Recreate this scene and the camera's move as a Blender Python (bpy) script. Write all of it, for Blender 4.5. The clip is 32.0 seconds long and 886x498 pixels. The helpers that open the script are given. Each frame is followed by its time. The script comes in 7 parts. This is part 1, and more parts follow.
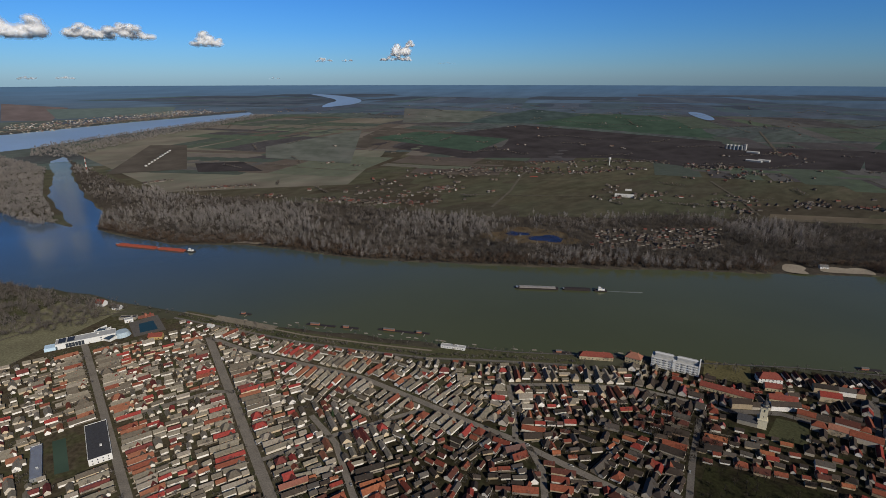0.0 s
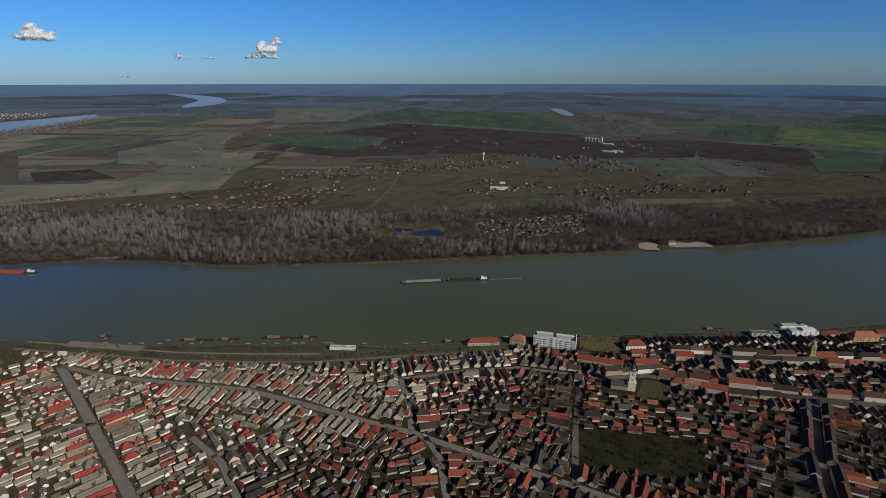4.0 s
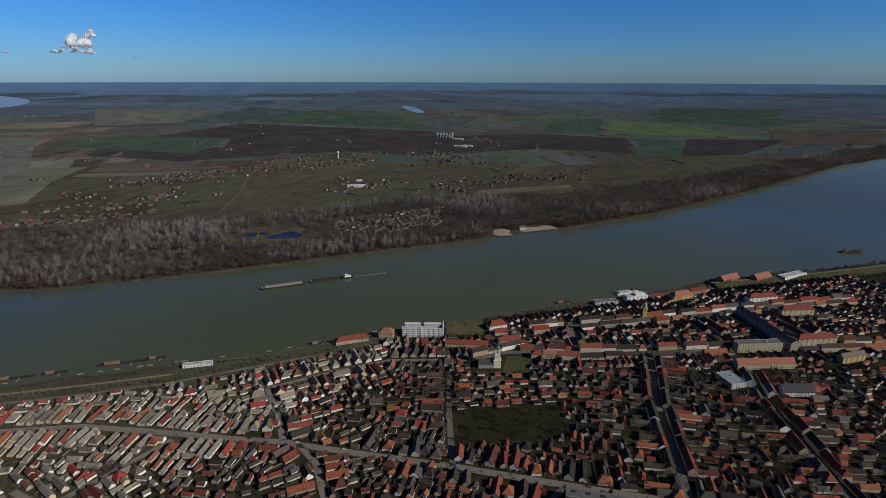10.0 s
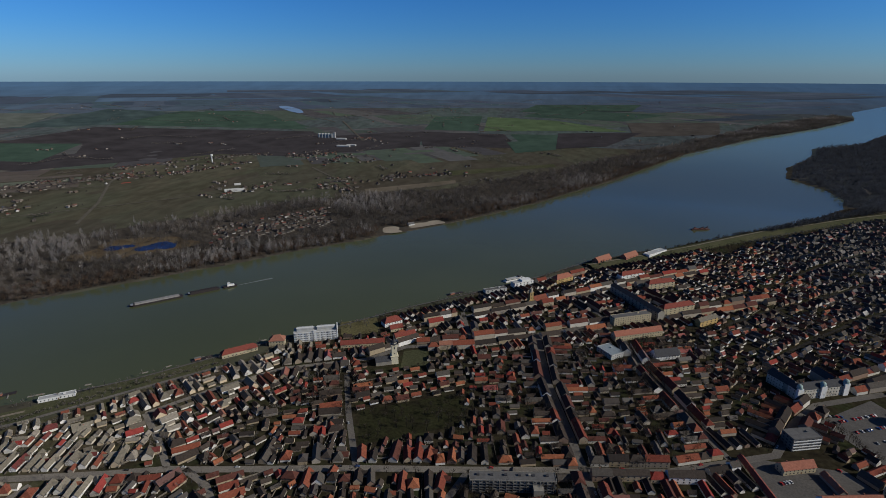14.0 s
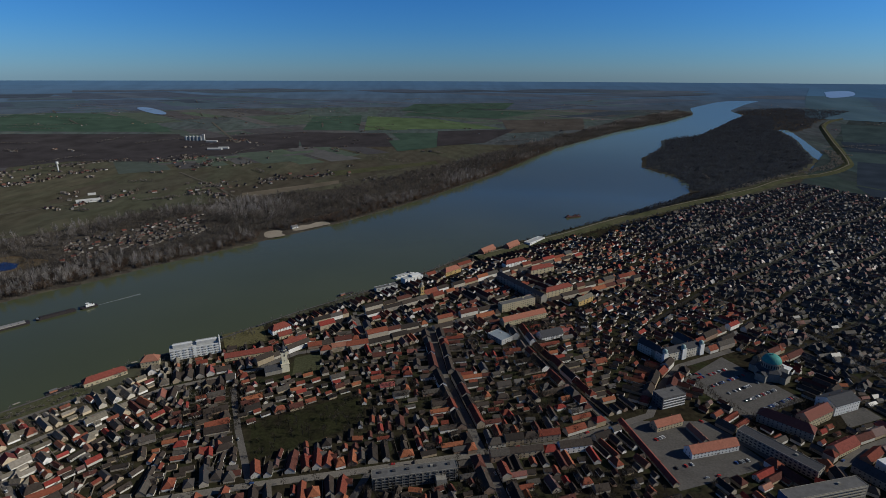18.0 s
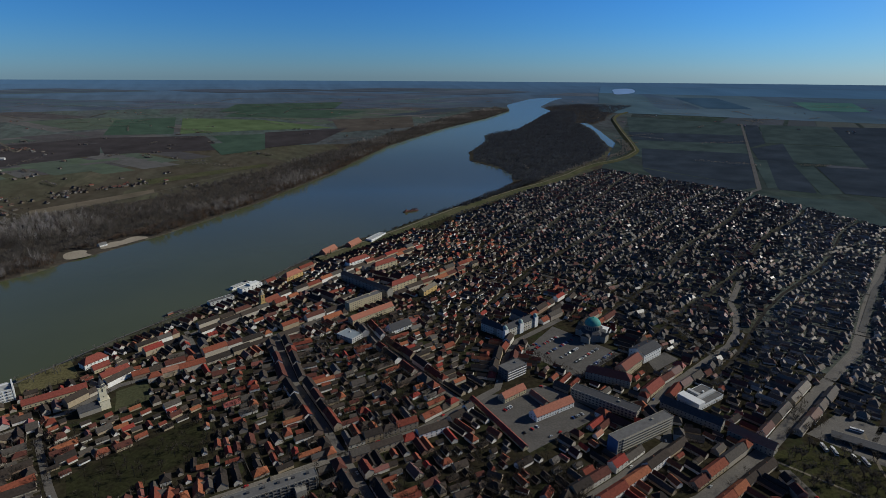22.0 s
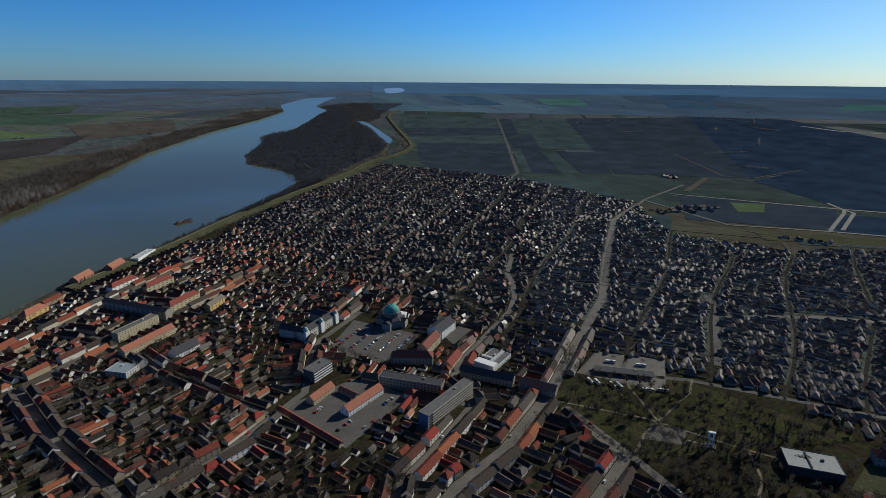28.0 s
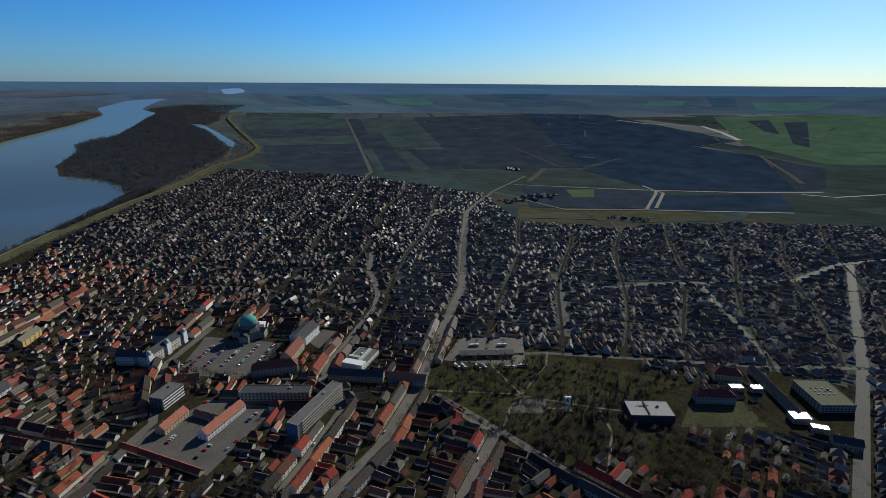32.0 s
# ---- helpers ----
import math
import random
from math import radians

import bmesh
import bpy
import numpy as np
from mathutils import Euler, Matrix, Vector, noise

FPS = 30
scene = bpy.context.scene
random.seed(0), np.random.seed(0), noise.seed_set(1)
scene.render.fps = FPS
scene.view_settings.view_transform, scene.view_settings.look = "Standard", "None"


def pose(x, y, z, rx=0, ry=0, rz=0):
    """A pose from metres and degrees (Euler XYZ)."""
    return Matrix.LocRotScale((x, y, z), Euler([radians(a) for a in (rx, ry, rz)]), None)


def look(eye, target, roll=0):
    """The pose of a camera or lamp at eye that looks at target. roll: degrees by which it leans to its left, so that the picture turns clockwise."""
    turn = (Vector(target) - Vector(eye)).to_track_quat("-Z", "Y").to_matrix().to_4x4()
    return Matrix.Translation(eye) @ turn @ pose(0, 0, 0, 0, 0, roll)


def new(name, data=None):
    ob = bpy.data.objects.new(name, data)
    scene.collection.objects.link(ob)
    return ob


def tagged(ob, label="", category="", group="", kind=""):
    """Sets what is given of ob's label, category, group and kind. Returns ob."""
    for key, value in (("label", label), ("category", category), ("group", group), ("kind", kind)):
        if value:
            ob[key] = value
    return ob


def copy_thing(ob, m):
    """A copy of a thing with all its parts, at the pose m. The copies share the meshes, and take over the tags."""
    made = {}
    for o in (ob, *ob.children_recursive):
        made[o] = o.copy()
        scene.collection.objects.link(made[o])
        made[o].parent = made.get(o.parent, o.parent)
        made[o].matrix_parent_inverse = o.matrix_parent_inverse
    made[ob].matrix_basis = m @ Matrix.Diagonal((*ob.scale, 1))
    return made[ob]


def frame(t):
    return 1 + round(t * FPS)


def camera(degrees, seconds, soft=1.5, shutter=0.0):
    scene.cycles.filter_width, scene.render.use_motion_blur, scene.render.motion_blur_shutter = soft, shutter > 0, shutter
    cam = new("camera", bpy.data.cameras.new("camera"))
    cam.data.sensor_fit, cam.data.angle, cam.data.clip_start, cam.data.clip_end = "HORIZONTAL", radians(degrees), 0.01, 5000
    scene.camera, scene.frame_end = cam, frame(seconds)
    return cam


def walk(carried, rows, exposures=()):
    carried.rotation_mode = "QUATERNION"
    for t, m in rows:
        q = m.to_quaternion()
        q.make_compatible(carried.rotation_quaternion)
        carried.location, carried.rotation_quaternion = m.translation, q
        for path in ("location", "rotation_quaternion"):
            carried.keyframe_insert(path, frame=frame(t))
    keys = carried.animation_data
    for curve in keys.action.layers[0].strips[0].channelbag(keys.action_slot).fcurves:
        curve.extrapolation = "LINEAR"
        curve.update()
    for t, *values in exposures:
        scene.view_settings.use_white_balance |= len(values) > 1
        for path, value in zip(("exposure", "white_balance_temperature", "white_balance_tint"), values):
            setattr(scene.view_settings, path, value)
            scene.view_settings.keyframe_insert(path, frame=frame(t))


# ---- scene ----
cam = camera(79.3, 32.0, soft=0.6)
# seconds, east, north, height, tilt, roll, turn
PATH = [
    (0, -1.0, -6.8, 374.3, 72.400, -0.234, 49.884),
    (1, -1.0, -6.6, 372.8, 72.431, -0.259, 46.335),
    (2, -1.0, -6.4, 371.2, 72.401, -0.212, 42.774),
    (3, -1.0, -6.1, 369.7, 72.336, -0.206, 39.614),
    (4.5, -1.0, -5.6, 367.4, 72.306, -0.189, 35.701),
    (6, -0.9, -5.0, 365.1, 72.277, -0.177, 32.209),
    (7, -0.9, -4.5, 363.6, 72.283, -0.117, 29.928),
    (8, -0.8, -4.1, 362.1, 72.253, -0.142, 27.482),
    (9, -0.7, -3.6, 360.6, 72.229, -0.094, 24.713),
    (10, -0.7, -3.1, 359.1, 72.223, -0.080, 21.597),
    (11, -0.6, -2.6, 357.6, 72.195, -0.112, 18.300),
    (12, -0.4, -2.0, 356.0, 72.190, -0.111, 15.068),
    (13, -0.3, -1.5, 354.5, 72.212, -0.086, 12.164),
    (14, -0.1, -0.9, 353.0, 72.175, -0.083, 9.374),
    (15.5, 0.1, -0.1, 350.7, 72.201, -0.012, 4.788),
    (17, 0.5, 0.7, 348.3, 72.223, 0.051, 0.002),
    (18, 0.8, 1.3, 346.8, 72.174, 0.017, -3.101),
    (19, 1.1, 1.8, 345.2, 72.163, 0.027, -6.137),
    (19.5, 1.2, 2.0, 344.4, 72.149, 0.053, -7.826),
    (20, 1.4, 2.3, 343.6, 72.164, 0.086, -9.813),
    (20.5, 1.6, 2.5, 342.8, 72.149, 0.091, -12.001),
    (21, 1.8, 2.8, 342.0, 72.195, 0.104, -14.639),
    (21.5, 2.0, 3.0, 341.2, 72.198, 0.146, -17.491),
    (22, 2.2, 3.3, 340.4, 72.192, 0.146, -20.674),
    (22.5, 2.4, 3.5, 339.6, 72.188, 0.125, -23.232),
    (23, 2.6, 3.7, 338.8, 72.180, 0.124, -25.596),
    (24, 3.1, 4.1, 337.1, 72.204, 0.149, -29.995),
    (25, 3.6, 4.5, 335.5, 72.257, 0.121, -33.764),
    (26.5, 4.5, 5.0, 332.9, 72.294, 0.180, -38.713),
    (28, 5.5, 5.4, 330.3, 72.351, 0.210, -43.635),
    (29, 6.2, 5.6, 328.6, 72.390, 0.189, -47.328),
    (30, 6.9, 5.7, 326.8, 72.415, 0.169, -51.117),
    (31, 7.7, 5.8, 325.0, 72.457, 0.158, -55.121),
    (32, 8.6, 5.9, 323.2, 72.498, 0.189, -59.241),
]


def flown(x, y, z, tilt, roll, turn):
    return pose(x, y, z, 0, 0, turn) @ pose(0, 0, 0, tilt) @ pose(0, 0, 0, 0, 0, roll)


walk(cam, [(t, flown(*p)) for t, *p in PATH], [(0, -0.06, 5950, 8), (9, -0.12, 5750, 8), (17, -0.12, 5600, 5), (24, 0.08, 5600, 3), (32, 0.28, 5600, 1)])

# ---- sky and sun ----
SUN_HEADING, SUN_HEIGHT = 96.0, 29.0
world = bpy.data.worlds.new("sky")
scene.world = world
world.use_nodes = True
wn = world.node_tree
sky = wn.nodes.new("ShaderNodeTexSky")
sky.sky_type, sky.sun_disc = "NISHITA", False
sky.sun_elevation, sky.sun_rotation = radians(SUN_HEIGHT), radians(SUN_HEADING)
sky.altitude, sky.air_density, sky.dust_density, sky.ozone_density = 350, 1.0, 0.5, 3.0
wn.nodes["Background"].inputs["Strength"].default_value = 0.054
tint = wn.nodes.new("ShaderNodeMix")
tint.data_type, tint.blend_type = "RGBA", "MULTIPLY"
tint.inputs["Factor"].default_value = 1.0
# the air is pale with haze along the horizon, deep blue above it and darker towards the zenith
where = wn.nodes.new("ShaderNodeTexCoord")
split = wn.nodes.new("ShaderNodeSeparateXYZ")
wn.links.new(where.outputs["Generated"], split.inputs[0])
air = wn.nodes.new("ShaderNodeValToRGB")
stops = [(0.0, (0.78, 1.12, 1.66)), (0.03, (0.64, 1.05, 1.66)), (0.08, (0.50, 0.99, 1.70)), (0.17, (0.40, 0.93, 1.72)), (0.5, (0.50, 0.66, 0.92)), (1.0, (0.50, 0.58, 0.74))]
while len(air.color_ramp.elements) < len(stops):
    air.color_ramp.elements.new(0.5)
for e, (p, c) in zip(air.color_ramp.elements, stops):
    e.position, e.color = p, (*c, 1)
wn.links.new(split.outputs[2], air.inputs["Fac"])
# scattered light is weakest at a right angle to the sun
sun_way = (math.sin(radians(SUN_HEADING)) * math.cos(radians(SUN_HEIGHT)), math.cos(radians(SUN_HEADING)) * math.cos(radians(SUN_HEIGHT)), math.sin(radians(SUN_HEIGHT)))
dot = wn.nodes.new("ShaderNodeVectorMath")
dot.operation = "DOT_PRODUCT"
dot.inputs[1].default_value = sun_way
wn.links.new(where.outputs["Generated"], dot.inputs[0])
square = wn.nodes.new("ShaderNodeMath")
square.operation = "MULTIPLY"
wn.links.new(dot.outputs["Value"], square.inputs[0])
wn.links.new(dot.outputs["Value"], square.inputs[1])
polar = wn.nodes.new("ShaderNodeMapRange")
polar.inputs["To Min"].default_value, polar.inputs["To Max"].default_value = 0.86, 1.13
wn.links.new(square.outputs[0], polar.inputs["Value"])
dim = wn.nodes.new("ShaderNodeVectorMath")
dim.operation = "SCALE"
# haze scatters white light forward, round the sun
glow = wn.nodes.new("ShaderNodeMapRange")
glow.interpolation_type = "SMOOTHSTEP"
glow.inputs["From Min"].default_value, glow.inputs["From Max"].default_value = 0.60, 0.98
wn.links.new(dot.outputs["Value"], glow.inputs["Value"])
haze = wn.nodes.new("ShaderNodeMix")
haze.data_type = "RGBA"
haze.inputs[7].default_value = (0.66, 0.85, 1.10, 1)
wn.links.new(glow.outputs[0], haze.inputs["Factor"])
wn.links.new(air.outputs[0], haze.inputs[6])
wn.links.new(haze.outputs[2], dim.inputs[0])
wn.links.new(polar.outputs[0], dim.inputs["Scale"])
wn.links.new(dim.outputs[0], tint.inputs[7])
wn.links.new(sky.outputs[0], tint.inputs[6])
wn.links.new(tint.outputs[2], wn.nodes["Background"].inputs["Color"])
sun = new("sun", bpy.data.lights.new("sun", "SUN"))
sun.data.energy, sun.data.angle, sun.data.color = 5.0, radians(0.53), (1.0, 0.85, 0.66)
sx, sy = math.sin(radians(SUN_HEADING)), math.cos(radians(SUN_HEADING))
sun.matrix_world = look((sx * 900, sy * 900, 900 * math.tan(radians(SUN_HEIGHT))), (0, 0, 0))


# ---- materials ----
def nodes_of(name):
    m = bpy.data.materials.new(name)
    m.use_nodes = True
    return m, m.node_tree.nodes, m.node_tree.links, m.node_tree.nodes["Principled BSDF"]


def ramp_of(nodes, stops):
    r = nodes.new("ShaderNodeValToRGB")
    els = r.color_ramp.elements
    while len(els) < len(stops):
        els.new(0.5)
    for e, (p, c) in zip(els, stops):
        e.position, e.color = p, (*c, 1)
    return r


def ground_mat(name, stops, scale, detail=6.0, fine=0.35, rough=1.0, stretch=(1, 1, 1), turn=0.0, bump=0.0, fine_amount=0.35, spec=0.0, plots=0.0):
    """Earth and plants: colours by a broad noise, broken up by a finer one."""
    m, n, l, b = nodes_of(name)
    geo = n.new("ShaderNodeNewGeometry")
    mp = n.new("ShaderNodeMapping")
    mp.inputs["Scale"].default_value = stretch
    mp.inputs["Rotation"].default_value = (0, 0, radians(turn))
    l.new(geo.outputs["Position"], mp.inputs["Vector"])
    t1 = n.new("ShaderNodeTexNoise")
    t1.inputs["Scale"].default_value, t1.inputs["Detail"].default_value, t1.inputs["Roughness"].default_value = scale, detail, 0.62
    l.new(mp.outputs[0], t1.inputs["Vector"])
    r = ramp_of(n, stops)
    l.new(t1.outputs["Fac"], r.inputs["Fac"])
    t2 = n.new("ShaderNodeTexNoise")
    t2.inputs["Scale"].default_value, t2.inputs["Detail"].default_value = fine, 5.0
    l.new(mp.outputs[0], t2.inputs["Vector"])
    r2 = ramp_of(n, [(0.3, (1 - fine_amount,) * 3), (0.7, (1 + fine_amount,) * 3)])
    l.new(t2.outputs["Fac"], r2.inputs["Fac"])
    mix = n.new("ShaderNodeMix")
    mix.data_type, mix.blend_type = "RGBA", "MULTIPLY"
    mix.inputs["Factor"].default_value = 1.0
    l.new(r.outputs[0], mix.inputs[6])
    l.new(r2.outputs[0], mix.inputs[7])
    colour = mix.outputs[2]
    if plots:
        vo = n.new("ShaderNodeTexVoronoi")
        vo.distance = "MANHATTAN"
        vo.inputs["Scale"].default_value = plots
        l.new(mp.outputs[0], vo.inputs["Vector"])
        pr = ramp_of(n, [(0.0, (0.70, 0.66, 0.62)), (0.35, (0.95, 0.92, 0.88)), (0.6, (0.94, 1.0, 0.86)), (1.0, (1.22, 1.16, 1.05))])
        l.new(vo.outputs["Color"], pr.inputs["Fac"])
        m2 = n.new("ShaderNodeMix")
        m2.data_type, m2.blend_type = "RGBA", "MULTIPLY"
        m2.inputs["Factor"].default_value = 1.0
        l.new(colour, m2.inputs[6])
        l.new(pr.outputs[0], m2.inputs[7])
        colour = m2.outputs[2]
    l.new(colour, b.inputs["Base Color"])
    b.inputs["Roughness"].default_value = rough
    b.inputs["Specular IOR Level"].default_value = spec
    b.inputs["Diffuse Roughness"].default_value = 0.12
    if bump:
        bp = n.new("ShaderNodeBump")
        bp.inputs["Strength"].default_value, bp.inputs["Distance"].default_value = 0.6, bump
        l.new(t2.outputs["Fac"], bp.inputs["Height"])
        l.new(bp.outputs[0], b.inputs["Normal"])
    return m


def varied_mat(name, stops, island=False, rough=0.8, grain=0.8, amount=0.25, metal=0.0):
    """Paint, tiles or bark whose colour differs from piece to piece, weathered by noise."""
    m, n, l, b = nodes_of(name)
    if island:
        src = n.new("ShaderNodeNewGeometry").outputs["Random Per Island"]
    else:
        src = n.new("ShaderNodeObjectInfo").outputs["Random"]
    r = ramp_of(n, stops)
    r.color_ramp.interpolation = "CONSTANT" if len(stops) > 4 else "LINEAR"
    l.new(src, r.inputs["Fac"])
    geo = n.new("ShaderNodeNewGeometry")
    t2 = n.new("ShaderNodeTexNoise")
    t2.inputs["Scale"].default_value, t2.inputs["Detail"].default_value, t2.inputs["Roughness"].default_value = grain, 6.0, 0.7
    l.new(geo.outputs["Position"], t2.inputs["Vector"])
    r2 = ramp_of(n, [(0.25, (1 - amount,) * 3), (0.75, (1 + amount,) * 3)])
    l.new(t2.outputs["Fac"], r2.inputs["Fac"])
    mix = n.new("ShaderNodeMix")
    mix.data_type, mix.blend_type = "RGBA", "MULTIPLY"
    mix.inputs["Factor"].default_value = 1.0
    l.new(r.outputs[0], mix.inputs[6])
    l.new(r2.outputs[0], mix.inputs[7])
    l.new(mix.outputs[2], b.inputs["Base Color"])
    b.inputs["Roughness"].default_value, b.inputs["Metallic"].default_value = rough, metal
    b.inputs["Specular IOR Level"].default_value = 0.05
    return m


def twig_mat(name, stops):
    """Bare twigs: a thin tangle that scatters light to both sides."""
    m = varied_mat(name, stops, True, 0.95, 0.02, 0.35)
    n, l = m.node_tree.nodes, m.node_tree.links
    colour = n["Principled BSDF"].inputs["Base Color"].links[0].from_socket
    front, back, both = n.new("ShaderNodeBsdfDiffuse"), n.new("ShaderNodeBsdfTranslucent"), n.new("ShaderNodeMixShader")
    both.inputs[0].default_value = 0.45
    for k, node in enumerate((front, back)):
        l.new(colour, node.inputs["Color"])
        l.new(node.outputs[0], both.inputs[1 + k])
    l.new(both.outputs[0], n["Material Output"].inputs["Surface"])
    return m


def plain(name, c, rough=0.8, amount=0.2, grain=0.5, metal=0.0):
    return varied_mat(name, [(0, c), (1, c)], False, rough, grain, amount, metal)


ROOFS = [(0.0, (0.128, 0.037, 0.025)), (0.11, (0.163, 0.053, 0.032)), (0.2, (0.077, 0.032, 0.025)), (0.34, (0.039, 0.031, 0.026)),
         (0.47, (0.051, 0.041, 0.034)), (0.62, (0.030, 0.025, 0.022)), (0.76, (0.067, 0.059, 0.051)), (0.87, (0.176, 0.035, 0.027)), (0.93, (0.207, 0.077, 0.040))]
ROOFS_EAST = [(0.0, (0.095, 0.042, 0.034)), (0.12, (0.062, 0.044, 0.036)), (0.3, (0.050, 0.043, 0.038)), (0.5, (0.070, 0.060, 0.053)),
              (0.66, (0.038, 0.034, 0.031)), (0.84, (0.092, 0.084, 0.076)), (0.93, (0.11, 0.042, 0.033))]
ROOFS_OLD = [(0.0, (0.132, 0.117, 0.092)), (0.2, (0.168, 0.15, 0.118)), (0.4, (0.10, 0.086, 0.068)), (0.56, (0.15, 0.052, 0.034)),
             (0.66, (0.195, 0.172, 0.142)), (0.8, (0.19, 0.082, 0.05)), (0.87, (0.115, 0.036, 0.032)), (0.94, (0.21, 0.04, 0.034))]
WALLS = [(0.0, (0.316, 0.284, 0.237)), (0.2, (0.428, 0.409, 0.372)), (0.40, (0.260, 0.214, 0.149)), (0.52, (0.205, 0.181, 0.153)),
         (0.64, (0.307, 0.251, 0.177)), (0.74, (0.195, 0.140, 0.107)), (0.86, (0.577, 0.558, 0.530))]
# roof tones lifted to paint in the veil of glare towards the sun
M_OUTER_I = varied_mat("grey_tiles_row", [(0.0, (0.108, 0.064, 0.051)), (0.14, (0.080, 0.064, 0.054)), (0.34, (0.099, 0.084, 0.071)), (0.55, (0.068, 0.058, 0.051)), (0.74, (0.137, 0.118, 0.101)), (0.92, (0.226, 0.201, 0.176))], True, 0.6, 0.5, 0.35)
M_ROOF, M_ROOF_I = varied_mat("roof_tiles", ROOFS, False, 0.85, 0.5, 0.4), varied_mat("roof_tiles_row", ROOFS, True, 0.85, 0.5, 0.4)
M_OLD, M_OLD_I = varied_mat("weathered_tiles", ROOFS_OLD, False, 0.85, 0.5, 0.4), varied_mat("weathered_tiles_row", ROOFS_OLD, True, 0.85, 0.5, 0.4)
M_EAST, M_EAST_I = varied_mat("brown_tiles", ROOFS_EAST, False, 0.85, 0.5, 0.4), varied_mat("brown_tiles_row", ROOFS_EAST, True, 0.85, 0.5, 0.4)
for m in (M_EAST_I, M_ROOF_I):  # here and there a roof of glazed tiles or sheet metal
    n_, l_ = m.node_tree.nodes, m.node_tree.links
    pick_, part_, wet_ = n_.new("ShaderNodeMath"), n_.new("ShaderNodeMath"), n_.new("ShaderNodeMapRange")
    pick_.operation, part_.operation = "MULTIPLY", "FRACT"
    pick_.inputs[1].default_value = 13.7
    l_.new(n_.new("ShaderNodeNewGeometry").outputs["Random Per Island"], pick_.inputs[0])
    l_.new(pick_.outputs[0], part_.inputs[0])
    wet_.inputs["From Min"].default_value, wet_.inputs["From Max"].default_value = 0.90, 0.93
    wet_.inputs["To Min"].default_value, wet_.inputs["To Max"].default_value = 0.05, 0.75
    l_.new(part_.outputs[0], wet_.inputs["Value"])
    l_.new(wet_.outputs[0], n_["Principled BSDF"].inputs["Specular IOR Level"])
for m in (M_EAST, M_EAST_I):  # newer glazed tiles with a dull sheen
    m.node_tree.nodes["Principled BSDF"].inputs["Roughness"].default_value = 0.55
    m.node_tree.nodes["Principled BSDF"].inputs["Specular IOR Level"].default_value = 0.13
WALLS_EAST = [(0.0, (0.141, 0.127, 0.109)), (0.25, (0.183, 0.169, 0.151)), (0.45, (0.120, 0.099, 0.074)), (0.65, (0.099, 0.088, 0.077)), (0.85, (0.239, 0.225, 0.204)), (0.95, (0.387, 0.373, 0.352))]
M_WALL_EAST_I = varied_mat("dull_plaster_row", WALLS_EAST, True, 0.9, 0.6, 0.22)
M_WALL, M_WALL_I = varied_mat("plaster_paint", WALLS, False, 0.9, 0.6, 0.22), varied_mat("plaster_paint_row", WALLS, True, 0.9, 0.6, 0.22)
WALLS_WEST = [(0.0, (0.44, 0.40, 0.34)), (0.25, (0.56, 0.54, 0.50)), (0.45, (0.38, 0.31, 0.22)), (0.58, (0.26, 0.23, 0.195)), (0.7, (0.46, 0.38, 0.27)), (0.82, (0.66, 0.64, 0.61))]
M_WALL_WEST, M_WALL_WEST_I = varied_mat("pale_plaster", WALLS_WEST, False, 0.9, 0.6, 0.2), varied_mat("pale_plaster_row", WALLS_WEST, True, 0.9, 0.6, 0.2)
M_GARDEN_WALL = varied_mat("old_garden_wall", [(0, (0.07, 0.06, 0.05)), (0.5, (0.12, 0.105, 0.085)), (1, (0.2, 0.18, 0.15))], True, 0.95, 0.4, 0.3)
M_GLASS = plain("window_glass", (0.03, 0.035, 0.045), 0.12, 0.1)
M_BRICK = plain("chimney_brick", (0.24, 0.11, 0.075), 0.9)
M_WHITE = plain("white_plaster", (0.56, 0.56, 0.545), 0.8, 0.12)
M_CREAM = plain("cream_plaster", (0.34, 0.295, 0.20), 0.85, 0.18)
M_YELLOW = plain("yellow_plaster", (0.35, 0.25, 0.105), 0.85, 0.15)
M_STONE = plain("grey_stone", (0.22, 0.205, 0.175), 0.9, 0.25)
M_ASHLAR = plain("pale_ashlar", (0.40, 0.375, 0.32), 0.85, 0.2)
M_SLATE = plain("dark_slate", (0.050, 0.050, 0.054), 0.75, 0.3)
M_FELT = plain("roofing_felt", (0.105, 0.102, 0.10), 0.85, 0.3, 0.2)
M_PALE = plain("pale_membrane", (0.34, 0.34, 0.33), 0.6, 0.2, 0.2)
M_RED = plain("new_red_tiles", (0.1600, 0.0469, 0.0352), 0.8, 0.35)
M_ORANGE = plain("orange_tiles", (0.245, 0.102, 0.068), 0.8, 0.3)
M_COPPER = plain("green_copper", (0.075, 0.23, 0.205), 0.6, 0.25)
M_STEEL = plain("dull_steel", (0.35, 0.36, 0.37), 0.45, 0.2, 0.3, 0.6)
M_HULL = plain("dark_hull", (0.035, 0.03, 0.03), 0.6, 0.3)
M_RUST = plain("rusty_hull", (0.30, 0.075, 0.045), 0.7, 0.35)
M_ROAD = ground_mat("asphalt", [(0.3, (0.088, 0.080, 0.071)), (0.7, (0.13, 0.118, 0.104))], 0.05, fine=0.6, fine_amount=0.2, rough=0.8, spec=0.1)
M_STREET = ground_mat("grey_asphalt", [(0.3, (0.0496, 0.0471, 0.0446)), (0.7, (0.0711, 0.0678, 0.0636))], 0.05, fine=0.6, fine_amount=0.25, rough=0.8, spec=0.1)
M_LANE = ground_mat("dark_asphalt", [(0.3, (0.026, 0.024, 0.022)), (0.7, (0.042, 0.039, 0.035))], 0.05, fine=0.6, fine_amount=0.3)
